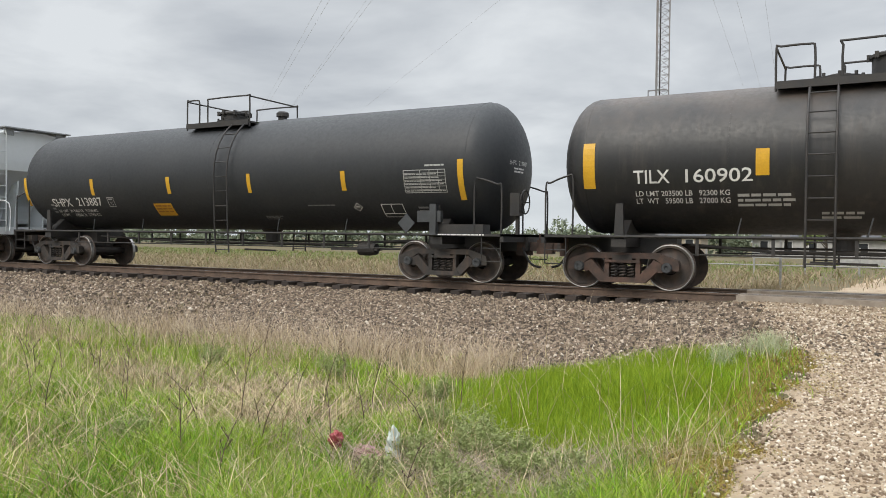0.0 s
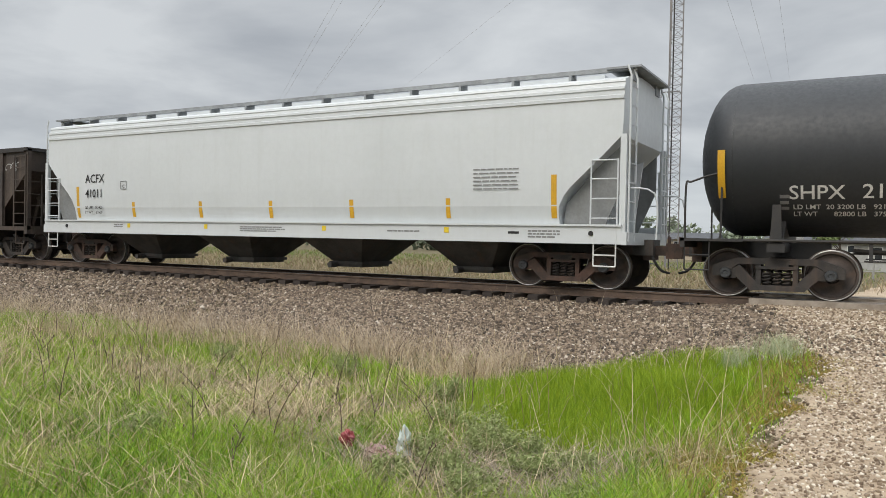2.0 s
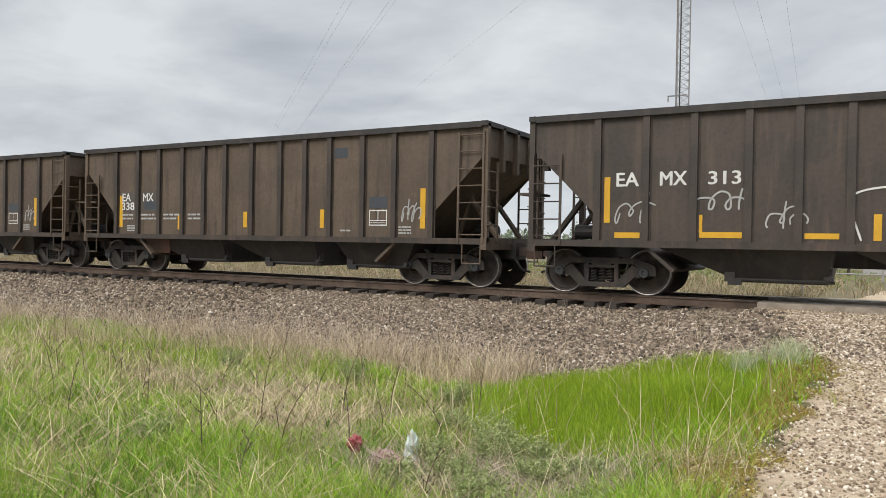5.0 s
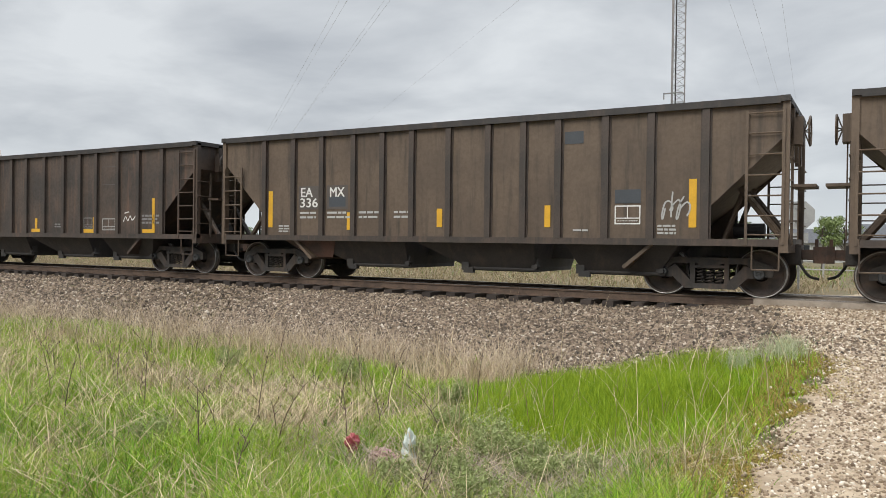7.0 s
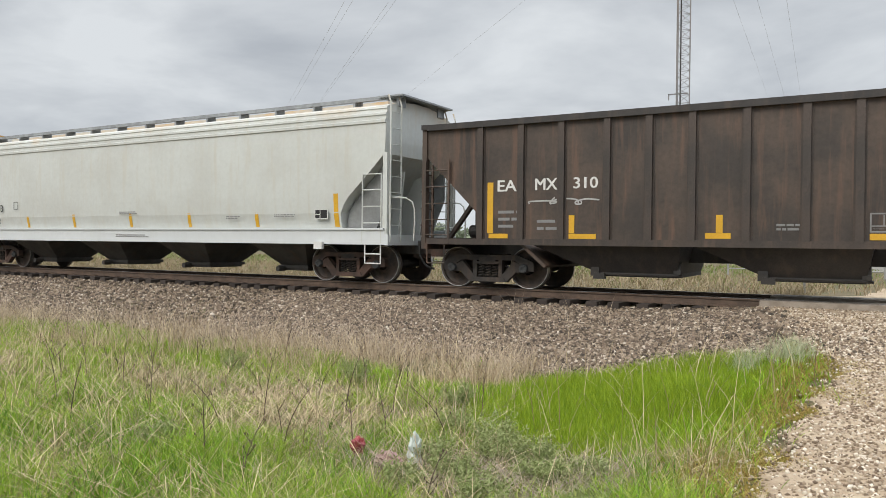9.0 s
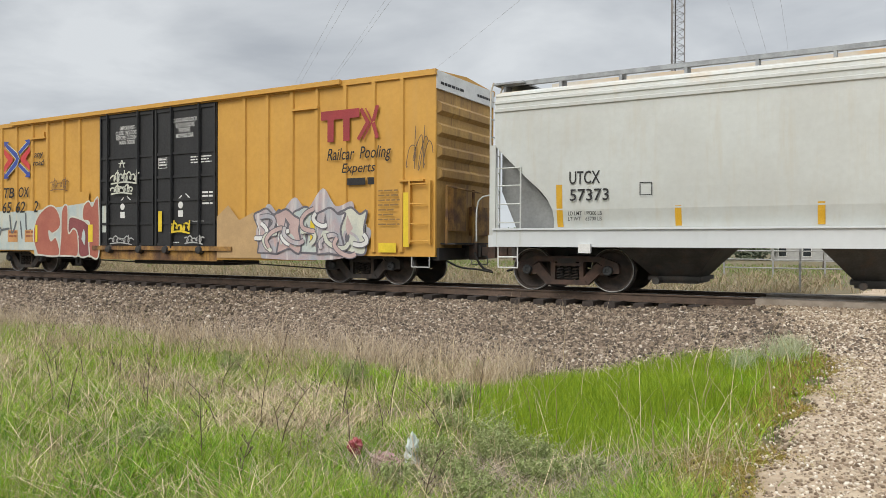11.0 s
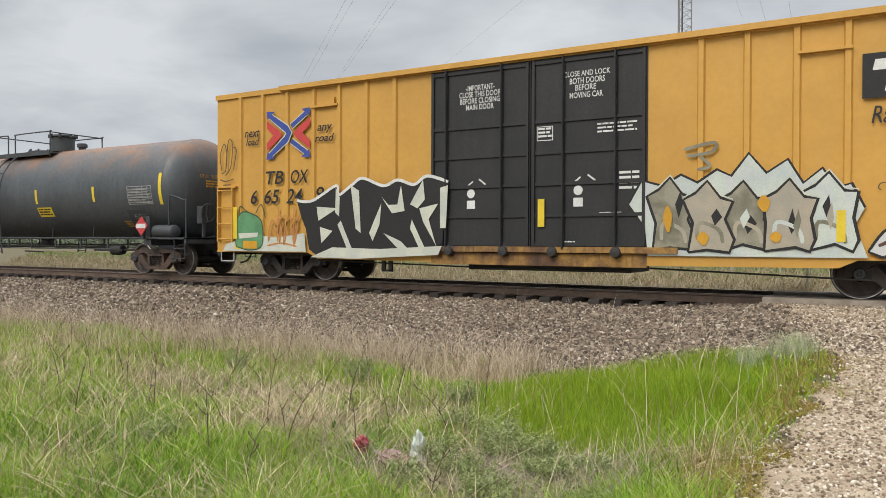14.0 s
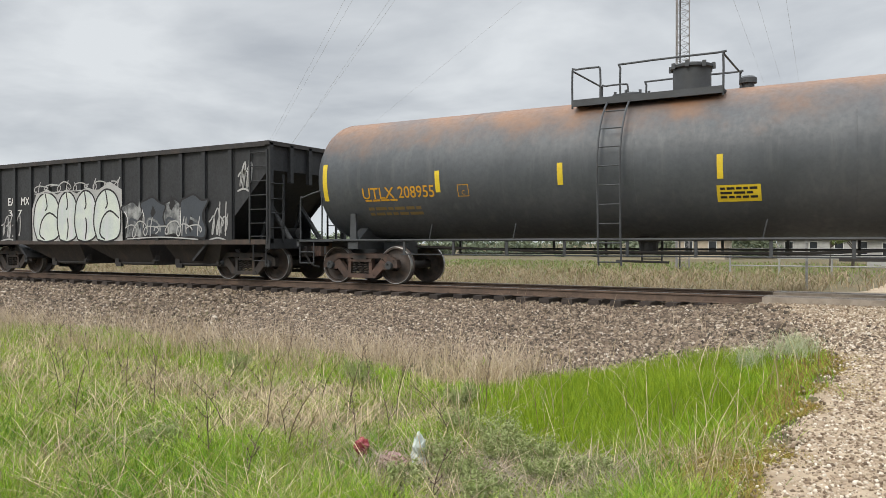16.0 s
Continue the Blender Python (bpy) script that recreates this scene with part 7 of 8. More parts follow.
part("graffiti", Shape().fill([(-9.2, 0.74), (-5.3, 0.74), (-5.5, 1.4), (-5.9, 2.02), (-7.0, 2.0), (-8.3, 2.05), (-9.2, 2.02)], YG), G_PALE, car, "pale blue-grey overpainted band")
part("graffiti", Shape().fill([(-5.9, 2.0), (-2.47, 2.25), (-2.47, 0.56), (-5.72, 0.56)], YG - 0.001), G_PALE, car)
part("patch", Shape().rect(-4.15, -2.95, 2.05, 2.55, YG - 0.0005), BOX_YELLOW, car)
c1 = smooth_path([(-5.55, 0.6), (-5.78, 1.2), (-5.55, 1.8), (-5.0, 2.14), (-4.6, 2.08), (-4.36, 1.75), (-4.4, 1.45), (-4.75, 1.28), (-4.95, 1.35), (-4.85, 1.05), (-4.6, 1.15), (-4.42, 0.85), (-4.45, 0.58), (-5.0, 0.56)], 5)
c2 = smooth_path([(-4.42, 0.57), (-4.33, 1.2), (-4.3, 1.9), (-4.15, 2.16), (-3.98, 2.05), (-3.95, 1.3), (-3.7, 1.42), (-3.5, 1.25), (-3.48, 0.62), (-3.8, 0.57)], 5)
c3 = smooth_path([(-3.98, 1.2), (-3.9, 1.75), (-3.4, 1.72), (-2.95, 1.5), (-2.8, 0.9), (-2.9, 0.62), (-3.4, 0.58), (-3.5, 1.2)], 5)
c4 = smooth_path([(-2.95, 1.1), (-2.92, 1.6), (-3.22, 1.7), (-3.2, 2.1), (-2.95, 2.25), (-2.78, 2.1), (-2.62, 2.3), (-2.47, 2.2), (-2.47, 0.62), (-2.9, 0.6)], 5)
for k, (c, m) in enumerate(((c3, G_WINE), (c2, G_RED), (c1, G_RED), (c4, G_RED))):
    part("graffiti", Shape().fill(c, YG - 0.003 - 0.003 * k), m, car, "brick-red bubble letters")
    stroke(car, [c + c[:1]], 0.05, YG - 0.0045 - 0.003 * k, G_CREAM, label="cream graffiti outline")
part("graffiti", Shape().fill(smooth_path([(-3.3, 1.1), (-3.2, 1.4), (-3.1, 1.2), (-3.15, 0.9)], 4), YG - 0.014), G_PALE, car)
stroke(car, [[(-8.9, 0.95), (-8.95, 1.6), (-8.7, 1.6), (-8.75, 1.2)], [(-8.35, 1.0), (-8.3, 1.9), (-8.1, 1.0), (-8.0, 0.85)], [(-7.9, 1.5), (-7.6, 1.45), (-7.7, 1.2), (-8.0, 1.25), (-7.9, 1.5)], [(-7.6, 1.4), (-7.1, 1.45)], [(-7.1, 1.9), (-6.95, 1.3), (-6.7, 1.7)], [(-6.5, 1.7), (-6.4, 1.1)], [(-6.2, 1.95), (-6.15, 1.4), (-5.9, 1.4)]], 0.07, YG - 0.004, flat("grey_spray", (0.12, 0.13, 0.14)), label="dark grey spray strokes")
scribble(car, -9.1, -8.0, 2.7, 3.7, 6, 0.035, YG - 0.002, flat("dark_brown_spray", (0.10, 0.07, 0.045)), 31, "dark spray scrawl")
scribble(car, -4.9, -4.0, 2.65, 3.0, 5, 0.025, YG - 0.002, flat("brown_spray", (0.18, 0.10, 0.05)), 32, "brown scrawl")
for x in (-7.2, -6.25):
    part("placard", Shape().rect(x, x + 0.55, 1.0, 1.4, YG - 0.006), flat("orange_stencil_panel", (0.55, 0.28, 0.10)), car)
    part("small_print", bars(Shape(), x + 0.06, x + 0.5, 1.1, 1.36, 2, YG - 0.009, 3), flat("rust_print", (0.3, 0.1, 0.04)), car)
scribble(car, -1.85, -0.65, 2.75, 3.1, 8, 0.045, YB - 0.08, G_CREAM, 33, "cream spray tag on black door")
scribble(car, -1.85, -0.9, 2.45, 2.7, 6, 0.045, YB - 0.08, G_CREAM, 34, "cream spray tag on black door")
stroke(car, [[(-1.45, 3.2), (-1.35, 3.4), (-1.25, 3.18)], [(-1.5, 3.32), (-1.2, 3.32)]], 0.04, YB - 0.08, G_CREAM)
scribble(car, -1.9, -0.9, 0.98, 1.2, 6, 0.035, YB - 0.08, DULL_WHITE, 35)
scribble(car, 0.7, 1.5, 1.3, 1.6, 5, 0.05, YB - 0.08, BRIGHT_Y, 36, "yellow spray tag")
scribble(car, 1.3, 2.0, 1.0, 1.2, 5, 0.035, YB - 0.08, DULL_WHITE, 37)
part("graffiti", Shape().rect(-2.4, -2.02, 1.3, 2.1, YB - 0.004), G_PALE, car)
part("graffiti", Shape().fill(smooth_path([(4.1, 0.6), (3.9, 1.3), (4.3, 2.0), (4.7, 1.75), (5.2, 2.15), (5.6, 1.85), (6.1, 2.35), (6.5, 1.9), (7.0, 2.0), (7.1, 1.55), (7.55, 1.3), (7.3, 0.85), (6.6, 0.62), (5.2, 0.57)], 5), YG), G_LILAC, car, "lilac and white wild-style graffiti piece")
part("graffiti", Shape().fill([(2.48, 0.6), (2.48, 1.7), (2.9, 2.0), (3.3, 1.6), (3.8, 1.8), (4.3, 1.4), (4.3, 0.6)], YG + 0.002), flat("faded_pink_overspray", (0.50, 0.33, 0.16)), car, "faint pink overspray")
rg = random.Random(9)
SLATE = flat("slate_spray", (0.14, 0.13, 0.15))
piece(car, 4.0, 7.3, 0.72, 1.95, 5, [G_LILAC, G_PINK, G_PALE, G_LILAC, G_CREAM], SLATE, WHITE, YG - 0.002, 9, False)
for k in range(13):
    cx, cz, r, d = 4.0 + 0.27 * k, rg.uniform(0.95, 1.75), rg.uniform(0.22, 0.42), rg.choice((-1, 1))
    a0 = rg.uniform(0, 6)
    P = smooth_path([(cx + r * (0.7 + 0.2 * j) * math.cos(a0 + d * j * 0.75), cz + 0.7 * r * math.sin(a0 + d * j * 0.75)) for j in range(5)], 6)
    part("graffiti", Shape().ribbon(P, 0.15, YG - 0.024 - 0.0012 * k), SLATE, car, "slate edge of a painted band")
    part("graffiti", Shape().ribbon(P, 0.10, YG - 0.0246 - 0.0012 * k), (WHITE, G_LILAC, G_CREAM, G_PINK)[k % 4], car, "lilac and white wild-style band")
scribble(car, 8.5, 9.1, 2.6, 3.6, 4, 0.02, YG - 0.002, flat("dark_brown_marker", (0.12, 0.08, 0.05)), 38, "thin dark scrawl")

car = boxcar("yellow boxcar with black doors and black-and-white graffiti", -152.55)
letters(car, [("6", -7.98, -7.75, 1.96, 2.33), ("65", -7.5, -6.98, 1.96, 2.33), ("24", -6.75, -6.22, 1.96, 2.33), ("9", -5.76, -5.52, 1.98, 2.35)], YG, BLACK, 0.012, 0.2)
part("logo", Shape().rect(6.09, 8.36, 3.43, 4.19, YG), BLACK, car, "black company emblem panel")
s = Shape()
for x in (6.24, 6.92):
    s.fill([(x, 3.90), (x + 0.66, 3.90), (x + 0.70, 4.08), (x + 0.04, 4.08)], YG - 0.004).fill([(x + 0.18, 3.54), (x + 0.40, 3.54), (x + 0.46, 3.90), (x + 0.24, 3.90)], YG - 0.004)
s.ribbon([(7.64, 4.06), (8.16, 3.56)], 0.17, YG - 0.004).ribbon([(8.18, 4.06), (7.64, 3.56)], 0.17, YG - 0.0045)
for z in (3.66, 3.74, 3.82):
    s.rect(6.62, 6.95, z - 0.012, z + 0.012, YG - 0.004).rect(7.36, 7.70, z - 0.012, z + 0.012, YG - 0.0042)
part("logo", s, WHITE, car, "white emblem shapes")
part("graffiti", Shape().fill([(-9.0, 0.73), (-6.1, 0.73), (-6.15, 1.2), (-7.0, 1.1), (-8.0, 1.15), (-8.9, 0.9)], YG), G_CREAM, car)
blk = [(-6.35, 2.02), (-5.85, 2.0), (-5.1, 2.35), (-5.02, 2.12), (-4.62, 2.35), (-4.3, 2.5), (-3.7, 2.3), (-3.3, 2.42), (-2.85, 2.3), (-2.5, 2.48), (-1.95, 2.33), (-2.05, 1.6), (-2.1, 0.95), (-2.46, 0.80), (-3.5, 0.72), (-5.6, 0.58), (-5.95, 0.8), (-6.05, 1.3), (-6.2, 1.6)]
part("graffiti", Shape().fill(blk, YB - 0.085), BLACK, car, "black graffiti letters")
stroke(car, [[p for p in blk[:11]]], 0.07, YB - 0.089, WHITE, label="white graffiti outline")
wh = Shape()
Y1 = YB - 0.092
for k, q in enumerate(([(-5.7, 1.85), (-5.05, 1.80), (-5.65, 1.5)], [(-5.6, 1.35), (-5.2, 1.25), (-5.55, 0.95)], [(-5.1, 2.3), (-4.98, 2.05), (-5.0, 1.6), (-5.12, 1.7)], [(-4.95, 1.5), (-4.6, 0.8), (-4.75, 0.8), (-5.05, 1.4)],
           [(-4.65, 2.35), (-4.4, 2.2), (-4.35, 1.2), (-4.5, 1.3)], [(-4.1, 1.2), (-3.75, 1.9), (-3.8, 1.4), (-4.0, 1.0)], [(-3.75, 2.05), (-3.45, 1.65), (-3.1, 1.7), (-3.2, 2.3), (-3.3, 1.85), (-3.55, 1.85)],
           [(-3.7, 1.2), (-3.3, 0.85), (-2.95, 0.78), (-3.2, 1.0)], [(-2.95, 1.85), (-2.6, 2.4), (-2.55, 1.95), (-2.75, 1.75)], [(-2.9, 1.5), (-2.55, 0.85), (-2.65, 0.75), (-2.95, 1.3)], [(-2.7, 1.75), (-2.2, 1.85), (-2.45, 1.5), (-2.25, 0.9), (-2.6, 1.45)],
           [(-2.15, 2.2), (-1.95, 2.25), (-2.0, 1.3), (-2.15, 1.3)], [(-5.9, 0.6), (-5.2, 0.85), (-3.8, 0.82), (-2.1, 0.9), (-2.2, 0.7), (-4.5, 0.58)])):
    wh.fill(q, Y1 - 0.001 * k)
part("graffiti", wh, G_CREAM, car, "cream-white graffiti highlights")
hd = smooth_path([(-8.5, 0.85), (-8.55, 1.4), (-8.3, 1.75), (-7.9, 1.7), (-7.6, 1.5), (-7.55, 1.0), (-7.7, 0.8), (-8.1, 0.76)], 5)
part("graffiti", Shape().fill(hd, YG - 0.003), G_GREEN, car, "green cartoon-like blob")
stroke(car, [hd + hd[:1], [(-8.4, 1.7), (-8.35, 1.92), (-8.1, 1.75)], [(-7.8, 1.72), (-7.6, 1.95), (-7.45, 1.6)]], 0.03, YG - 0.006, flat("dark_green_outline", (0.03, 0.08, 0.04)))
part("graffiti", Shape().fill([(-8.42, 1.2), (-7.7, 1.22), (-7.75, 1.1), (-8.38, 1.06)], YG - 0.007).fill([(-8.2, 0.95), (-7.9, 0.95), (-7.9, 0.86), (-8.2, 0.86)], YG - 0.007), G_CREAM, car)
part("placard", Shape().rect(-8.25, -7.75, 0.80, 1.0, YG - 0.009), ORANGE_Y, car)
scribble(car, -7.4, -6.4, 0.9, 1.8, 6, 0.04, YG - 0.003, flat("orange_spray", (0.5, 0.22, 0.06)), 41, "faint orange scrawl")
stroke(car, [[(-9.05, 2.9), (-9.1, 3.3), (-8.95, 3.6), (-8.85, 3.3), (-8.9, 2.9), (-9.05, 2.8)], [(-8.9, 2.85), (-8.8, 3.65), (-8.65, 3.6), (-8.7, 3.0), (-8.9, 2.75)], [(-8.6, 3.5), (-8.5, 3.4), (-8.6, 2.9)], [(-9.1, 2.65), (-8.9, 2.6), (-8.6, 2.65)], [(-9.0, 2.5), (-8.7, 2.5)]], 0.03, YG - 0.002, flat("dark_brown_outline", (0.09, 0.06, 0.03)), label="dark brown cartoon outline")
OLIVE = mat("olive_spray_paint", (0.15, 0.14, 0.095), (0.30, 0.28, 0.21), 2.2, 0.55)
BEIGE = mat("beige_spray_paint", (0.42, 0.36, 0.27), (0.34, 0.31, 0.25), 2.5, 0.55)
crown = [(2.10, 1.75), (2.35, 2.20), (2.75, 2.08), (3.1, 2.28), (3.4, 2.12), (3.75, 2.35), (4.0, 2.22), (4.3, 2.62), (4.6, 2.25), (4.95, 2.48), (5.2, 2.05), (5.5, 2.30), (5.72, 1.95), (5.95, 2.02), (6.15, 1.6), (6.0, 1.3), (6.2, 0.74), (2.48, 0.74), (2.42, 1.3)]
part("graffiti", Shape().fill(crown, YG), G_MINT, car, "pale mint spray-paint backing")
part("graffiti", Shape().ribbon(crown[:15], 0.05, YG - 0.0008), BLACK, car, "black spray outline")
piece(car, 2.62, 5.95, 0.80, 2.05, 5, [OLIVE, BEIGE, OLIVE, BEIGE, G_MINT], BLACK, G_CREAM, YG - 0.002, 55)
for k, (px, pz, ww, hh) in enumerate(((2.85, 1.2, 0.16, 0.5), (3.5, 0.95, 0.2, 0.25), (4.55, 1.55, 0.2, 0.3), (4.75, 1.0, 0.18, 0.2))):
    part("graffiti", Shape().fill(smooth_path([(px, pz), (px - ww * 0.5, pz + hh * 0.5), (px, pz + hh), (px + ww * 0.6, pz + hh * 0.6), (px + ww * 0.3, pz)], 4), YG - 0.026 - 0.001 * k), ORANGE_Y, car, "orange spray spot")
lens = smooth_path([(6.2, 0.85), (6.5, 1.25), (7.0, 1.3), (7.3, 1.1), (6.9, 0.88), (6.4, 0.76)], 5)
part("graffiti", Shape().fill(lens, YG), G_MINT, car, "pale mint spray-paint leaf")
part("graffiti", Shape().ribbon(lens + lens[:1], 0.045, YG - 0.001), BLACK, car, "black spray outline")
part("graffiti", Shape().ribbon(smooth_path([(6.35, 0.95), (6.7, 1.1), (7.1, 1.12)], 5), 0.06, YG - 0.002), RUST_SPOT, car, "brown spray stroke")
scribble(car, 6.35, 6.95, 1.85, 2.1, 3, 0.02, YG - 0.002, flat("thin_brown_marker", (0.13, 0.08, 0.04)), 56, "thin brown scrawl")
stroke(car, [[(3.15, 2.75), (3.7, 2.85), (3.65, 2.68), (3.2, 2.62)], [(3.45, 2.6), (3.62, 2.42), (3.4, 2.36)]], 0.06, YG - 0.002, OLIVE, label="olive scrawl")


# ---------------- beyond the track: sign, mast, fence, houses, trees, wires ----------------
SIGN_BACK = mat("bare_aluminium_sign_back", (0.42, 0.43, 0.43), (0.33, 0.34, 0.34), 3, 0.5, metal=0.4)
GALV = mat("galvanised_post", (0.32, 0.33, 0.33), (0.2, 0.2, 0.2), 6, 0.55, metal=0.5)
MAST = mat("weathered_mast_steel", (0.20, 0.20, 0.205), (0.24, 0.22, 0.21), 0.35, 0.6)
ROOF_SHINGLE = mat("grey_roof_shingle", (0.10, 0.105, 0.115), (0.07, 0.072, 0.078), 5, 0.9, bump=0.4, bscale=30)
SIDING = mat("beige_siding", (0.46, 0.40, 0.31), (0.40, 0.34, 0.26), 2, 0.8)
PALE_WALL = mat("pale_grey_wall", (0.42, 0.42, 0.40), (0.34, 0.34, 0.33), 2, 0.8)
GLASS = mat("dark_window_glass", (0.03, 0.035, 0.04), None, 2, 0.1)
FENCE_MAT = mat("white_pipe_fence", (0.36, 0.36, 0.34), (0.26, 0.26, 0.25), 3, 0.6)
BARK = mat("grey_brown_bark", (0.10, 0.08, 0.06), (0.06, 0.05, 0.04), 6, 0.9, bump=0.5, bscale=12)
LEAVES = leafy("dull_green_leaves", (0.13, 0.18, 0.06), (0.19, 0.24, 0.09))
# paler and bluer than LEAVES: distance haze mixed into the leaf colour
HAZY = leafy("haze_tinted_wood_leaves", (0.16, 0.20, 0.13), (0.23, 0.26, 0.18))

sign = thing("stop_sign", "grey aluminium back of an octagonal road sign", "road sign")
oc = [(-1.85 + 0.40 * math.cos(math.pi / 8 + k * math.pi / 4), 1.80 + 0.40 * math.sin(math.pi / 8 + k * math.pi / 4)) for k in range(8)]
part("sign_panel", Shape().prism(oc, 6.03, 6.036), SIGN_BACK, sign)
part("sign_plate", Shape().box(-2.07, -1.63, 6.03, 6.036, 1.06, 1.34), SIGN_BACK, sign)
part("post", Shape().box(-1.88, -1.82, 5.99, 6.028, -0.75, 2.12), GALV, sign)
part("bracket", Shape().box(-1.95, -1.75, 5.985, 5.99, 1.95, 1.99).box(-1.95, -1.75, 5.985, 5.99, 1.6, 1.64), GALV, sign)

mast = thing("lattice_mast", "tall slender steel lattice radio mast", "mast")
cx, cy, w = -12.25, 37.0, 0.55
legs = [(cx + w * math.cos(a), cy + w * math.sin(a)) for a in (0.3, 0.3 + math.tau / 3, 0.3 + 2 * math.tau / 3)]
for lx, ly in legs:
    part("mast_leg", Shape().tube([(lx, ly, -1.0), (lx, ly, 46)], 0.045, 6), MAST, mast)
for i in range(3):
    (ax, ay), (bx_, by_) = legs[i], legs[(i + 1) % 3]
    br = Shape()
    z, k = -0.8, 0
    while z < 45.5:
        br.tube([(ax, ay, z), (bx_, by_, z + 0.55)] if k % 2 == 0 else [(bx_, by_, z), (ax, ay, z + 0.55)], 0.017, 4)
        br.tube([(ax, ay, z + 0.55), (bx_, by_, z + 0.55)], 0.014, 4)
        z, k = z + 0.55, k + 1
    part("mast_lacing", br, MAST, mast)
part("mast_bracket", Shape().box(cx - 0.75, cx + 0.55, cy - 0.5, cy - 0.42, 11.25, 11.33).box(cx - 0.75, cx - 0.69, cy - 0.5, cy - 0.42, 10.9, 11.33), MAST, mast)
part("cable", Shape().tube([(cx, cy - 0.25, -0.9), (cx, cy - 0.25, 45)], 0.05, 6), DARK_STEEL, mast)

WIRE = flat("grey_wire", (0.46, 0.47, 0.48))
for a, b in (((-39.2, 37.2, 23.7), (-175.1, 172.7, 36.2)), ((-39.8, 36.8, 23.7), (-177.6, 173.3, 35.5)), ((-35.8, 39.4, 23.9), (-170.2, 177.3, 35.6)), ((-36.4, 39.1, 23.8), (-162.1, 170.8, 37.0)),
             ((-30.1, 53.5, 26.1), (-146.7, 194.2, 43.9)), ((-14.6, 68.4, 28.1), (-31.9, 216.4, 50.8)), ((-9.3, 69.3, 27.5), (-21.6, 218.5, 46.2)), ((-12.2, 68.8, 27.8), (-26.5, 217.6, 48.1))):
    P = []
    for k in range(25):
        u = -0.7 + 4.2 * k / 24
        P.append(tuple(a[i] + (b[i] - a[i]) * u for i in range(2)) + (a[2] + (b[2] - a[2]) * u,))
    ob = new("power_line", Shape().tube(P, 0.0065, 5, 0.03).mesh("power_line", WIRE))
    tagged(ob, "thin grey overhead wire sagging across the sky", "power line", "overhead wires")

fence = thing("pipe_fence", "white pipe rail fence beside the far lane", "fence")
for x in np.arange(-7.5, 22, 2.5):
    part("fence_post", Shape().tube([(x, 28, -0.9), (x, 28, 0.75)], 0.05, 8), FENCE_MAT, fence)
for z in (-0.25, 0.2, 0.66):
    part("fence_rail", Shape().tube([(-7.5, 28, z), (21, 28, z)], 0.035, 8), FENCE_MAT, fence)


def house(label, x, y, wd, dp, eave, ridge, wall_m, base=-1.2):
    h = thing("house", label, "house", "houses beyond the field")
    part("wall", Shape().box(x, x + wd, y, y + dp, base, eave), wall_m, h)
    part("roof", Shape().prism([(y - 0.5, eave - 0.1), (y + dp + 0.5, eave - 0.1), (y + dp / 2, ridge)], x - 0.5, x + wd + 0.5, "x"), ROOF_SHINGLE, h)
    k = max(2, int(wd / 3))
    for i in range(k):
        wx = x + (i + 0.5) * wd / k
        wnd = part("window", Shape().box(wx - 0.55, wx + 0.55, y - 0.06, y - 0.01, base + 1.0, eave - 0.35), WHITE, h)
        part("pane", Shape().box(wx - 0.47, wx + 0.47, y - 0.08, y - 0.065, base + 1.08, eave - 0.43), GLASS, wnd)
    return h


house("low house with a grey shingle roof", -1.5, 58, 13, 8, 1.35, 3.0, PALE_WALL)
house("distant house with long grey shingle roof", -13, 96, 12, 8, 1.5, 3.3, PALE_WALL, -1.6)
house("small beige building across the field", -24, 86, 6, 5, 1.6, 2.4, SIDING, -1.5)


def leaf_cloud(n, centres, radii, size, seed):
    """Small leaf cards scattered in rough clumps."""
    rg = np.random.RandomState(seed)
    k = rg.randint(0, len(centres), n)
    d = rg.normal(0, 1, (n, 3))
    d /= np.linalg.norm(d, axis=1)[:, None]
    P = centres[k] + d * (radii[k] * rg.uniform(0.35, 1.0, n) ** 0.5)[:, None] * np.array([1, 1, 0.8])
    a = rg.normal(0, 1, (n, 3))
    a /= np.linalg.norm(a, axis=1)[:, None]
    b = np.cross(a, d)
    b /= np.maximum(np.linalg.norm(b, axis=1), 1e-4)[:, None]
    s = size * rg.uniform(0.6, 1.4, n)[:, None]
    V = np.stack([P - a * s, P + b * s * 0.5, P + a * s, P - b * s * 0.5], 1).reshape(-1, 3)
    return V, np.arange(4 * n).reshape(-1, 4)


def tree(x, y, h, base, seed, label):
    t = thing("tree", label, "tree", "small trees by the far houses")
    rg = np.random.RandomState(seed)
    sh = Shape().tube([(x, y, base), (x + 0.05, y, base + h * 0.35), (x - 0.05, y, base + h * 0.8)], 0.13, 7, 0.04)
    C, R = [], []
    for k in range(9):
        a, z = rg.uniform(0, math.tau), base + h * rg.uniform(0.45, 0.95)
        r = h * 0.22 * rg.uniform(0.5, 1.2)
        e = (x + r * math.cos(a), y + r * math.sin(a), z)
        sh.tube([(x, y, z - h * 0.18), e], 0.05, 5, 0.015)
        C.append(e), R.append(h * rg.uniform(0.09, 0.17))
    part("trunk", sh, BARK, t)
    V, F = leaf_cloud(1500, np.array(C), np.array(R), 0.10, seed)
    part("crown", mass_mesh("crown", V, F, LEAVES), None, t)


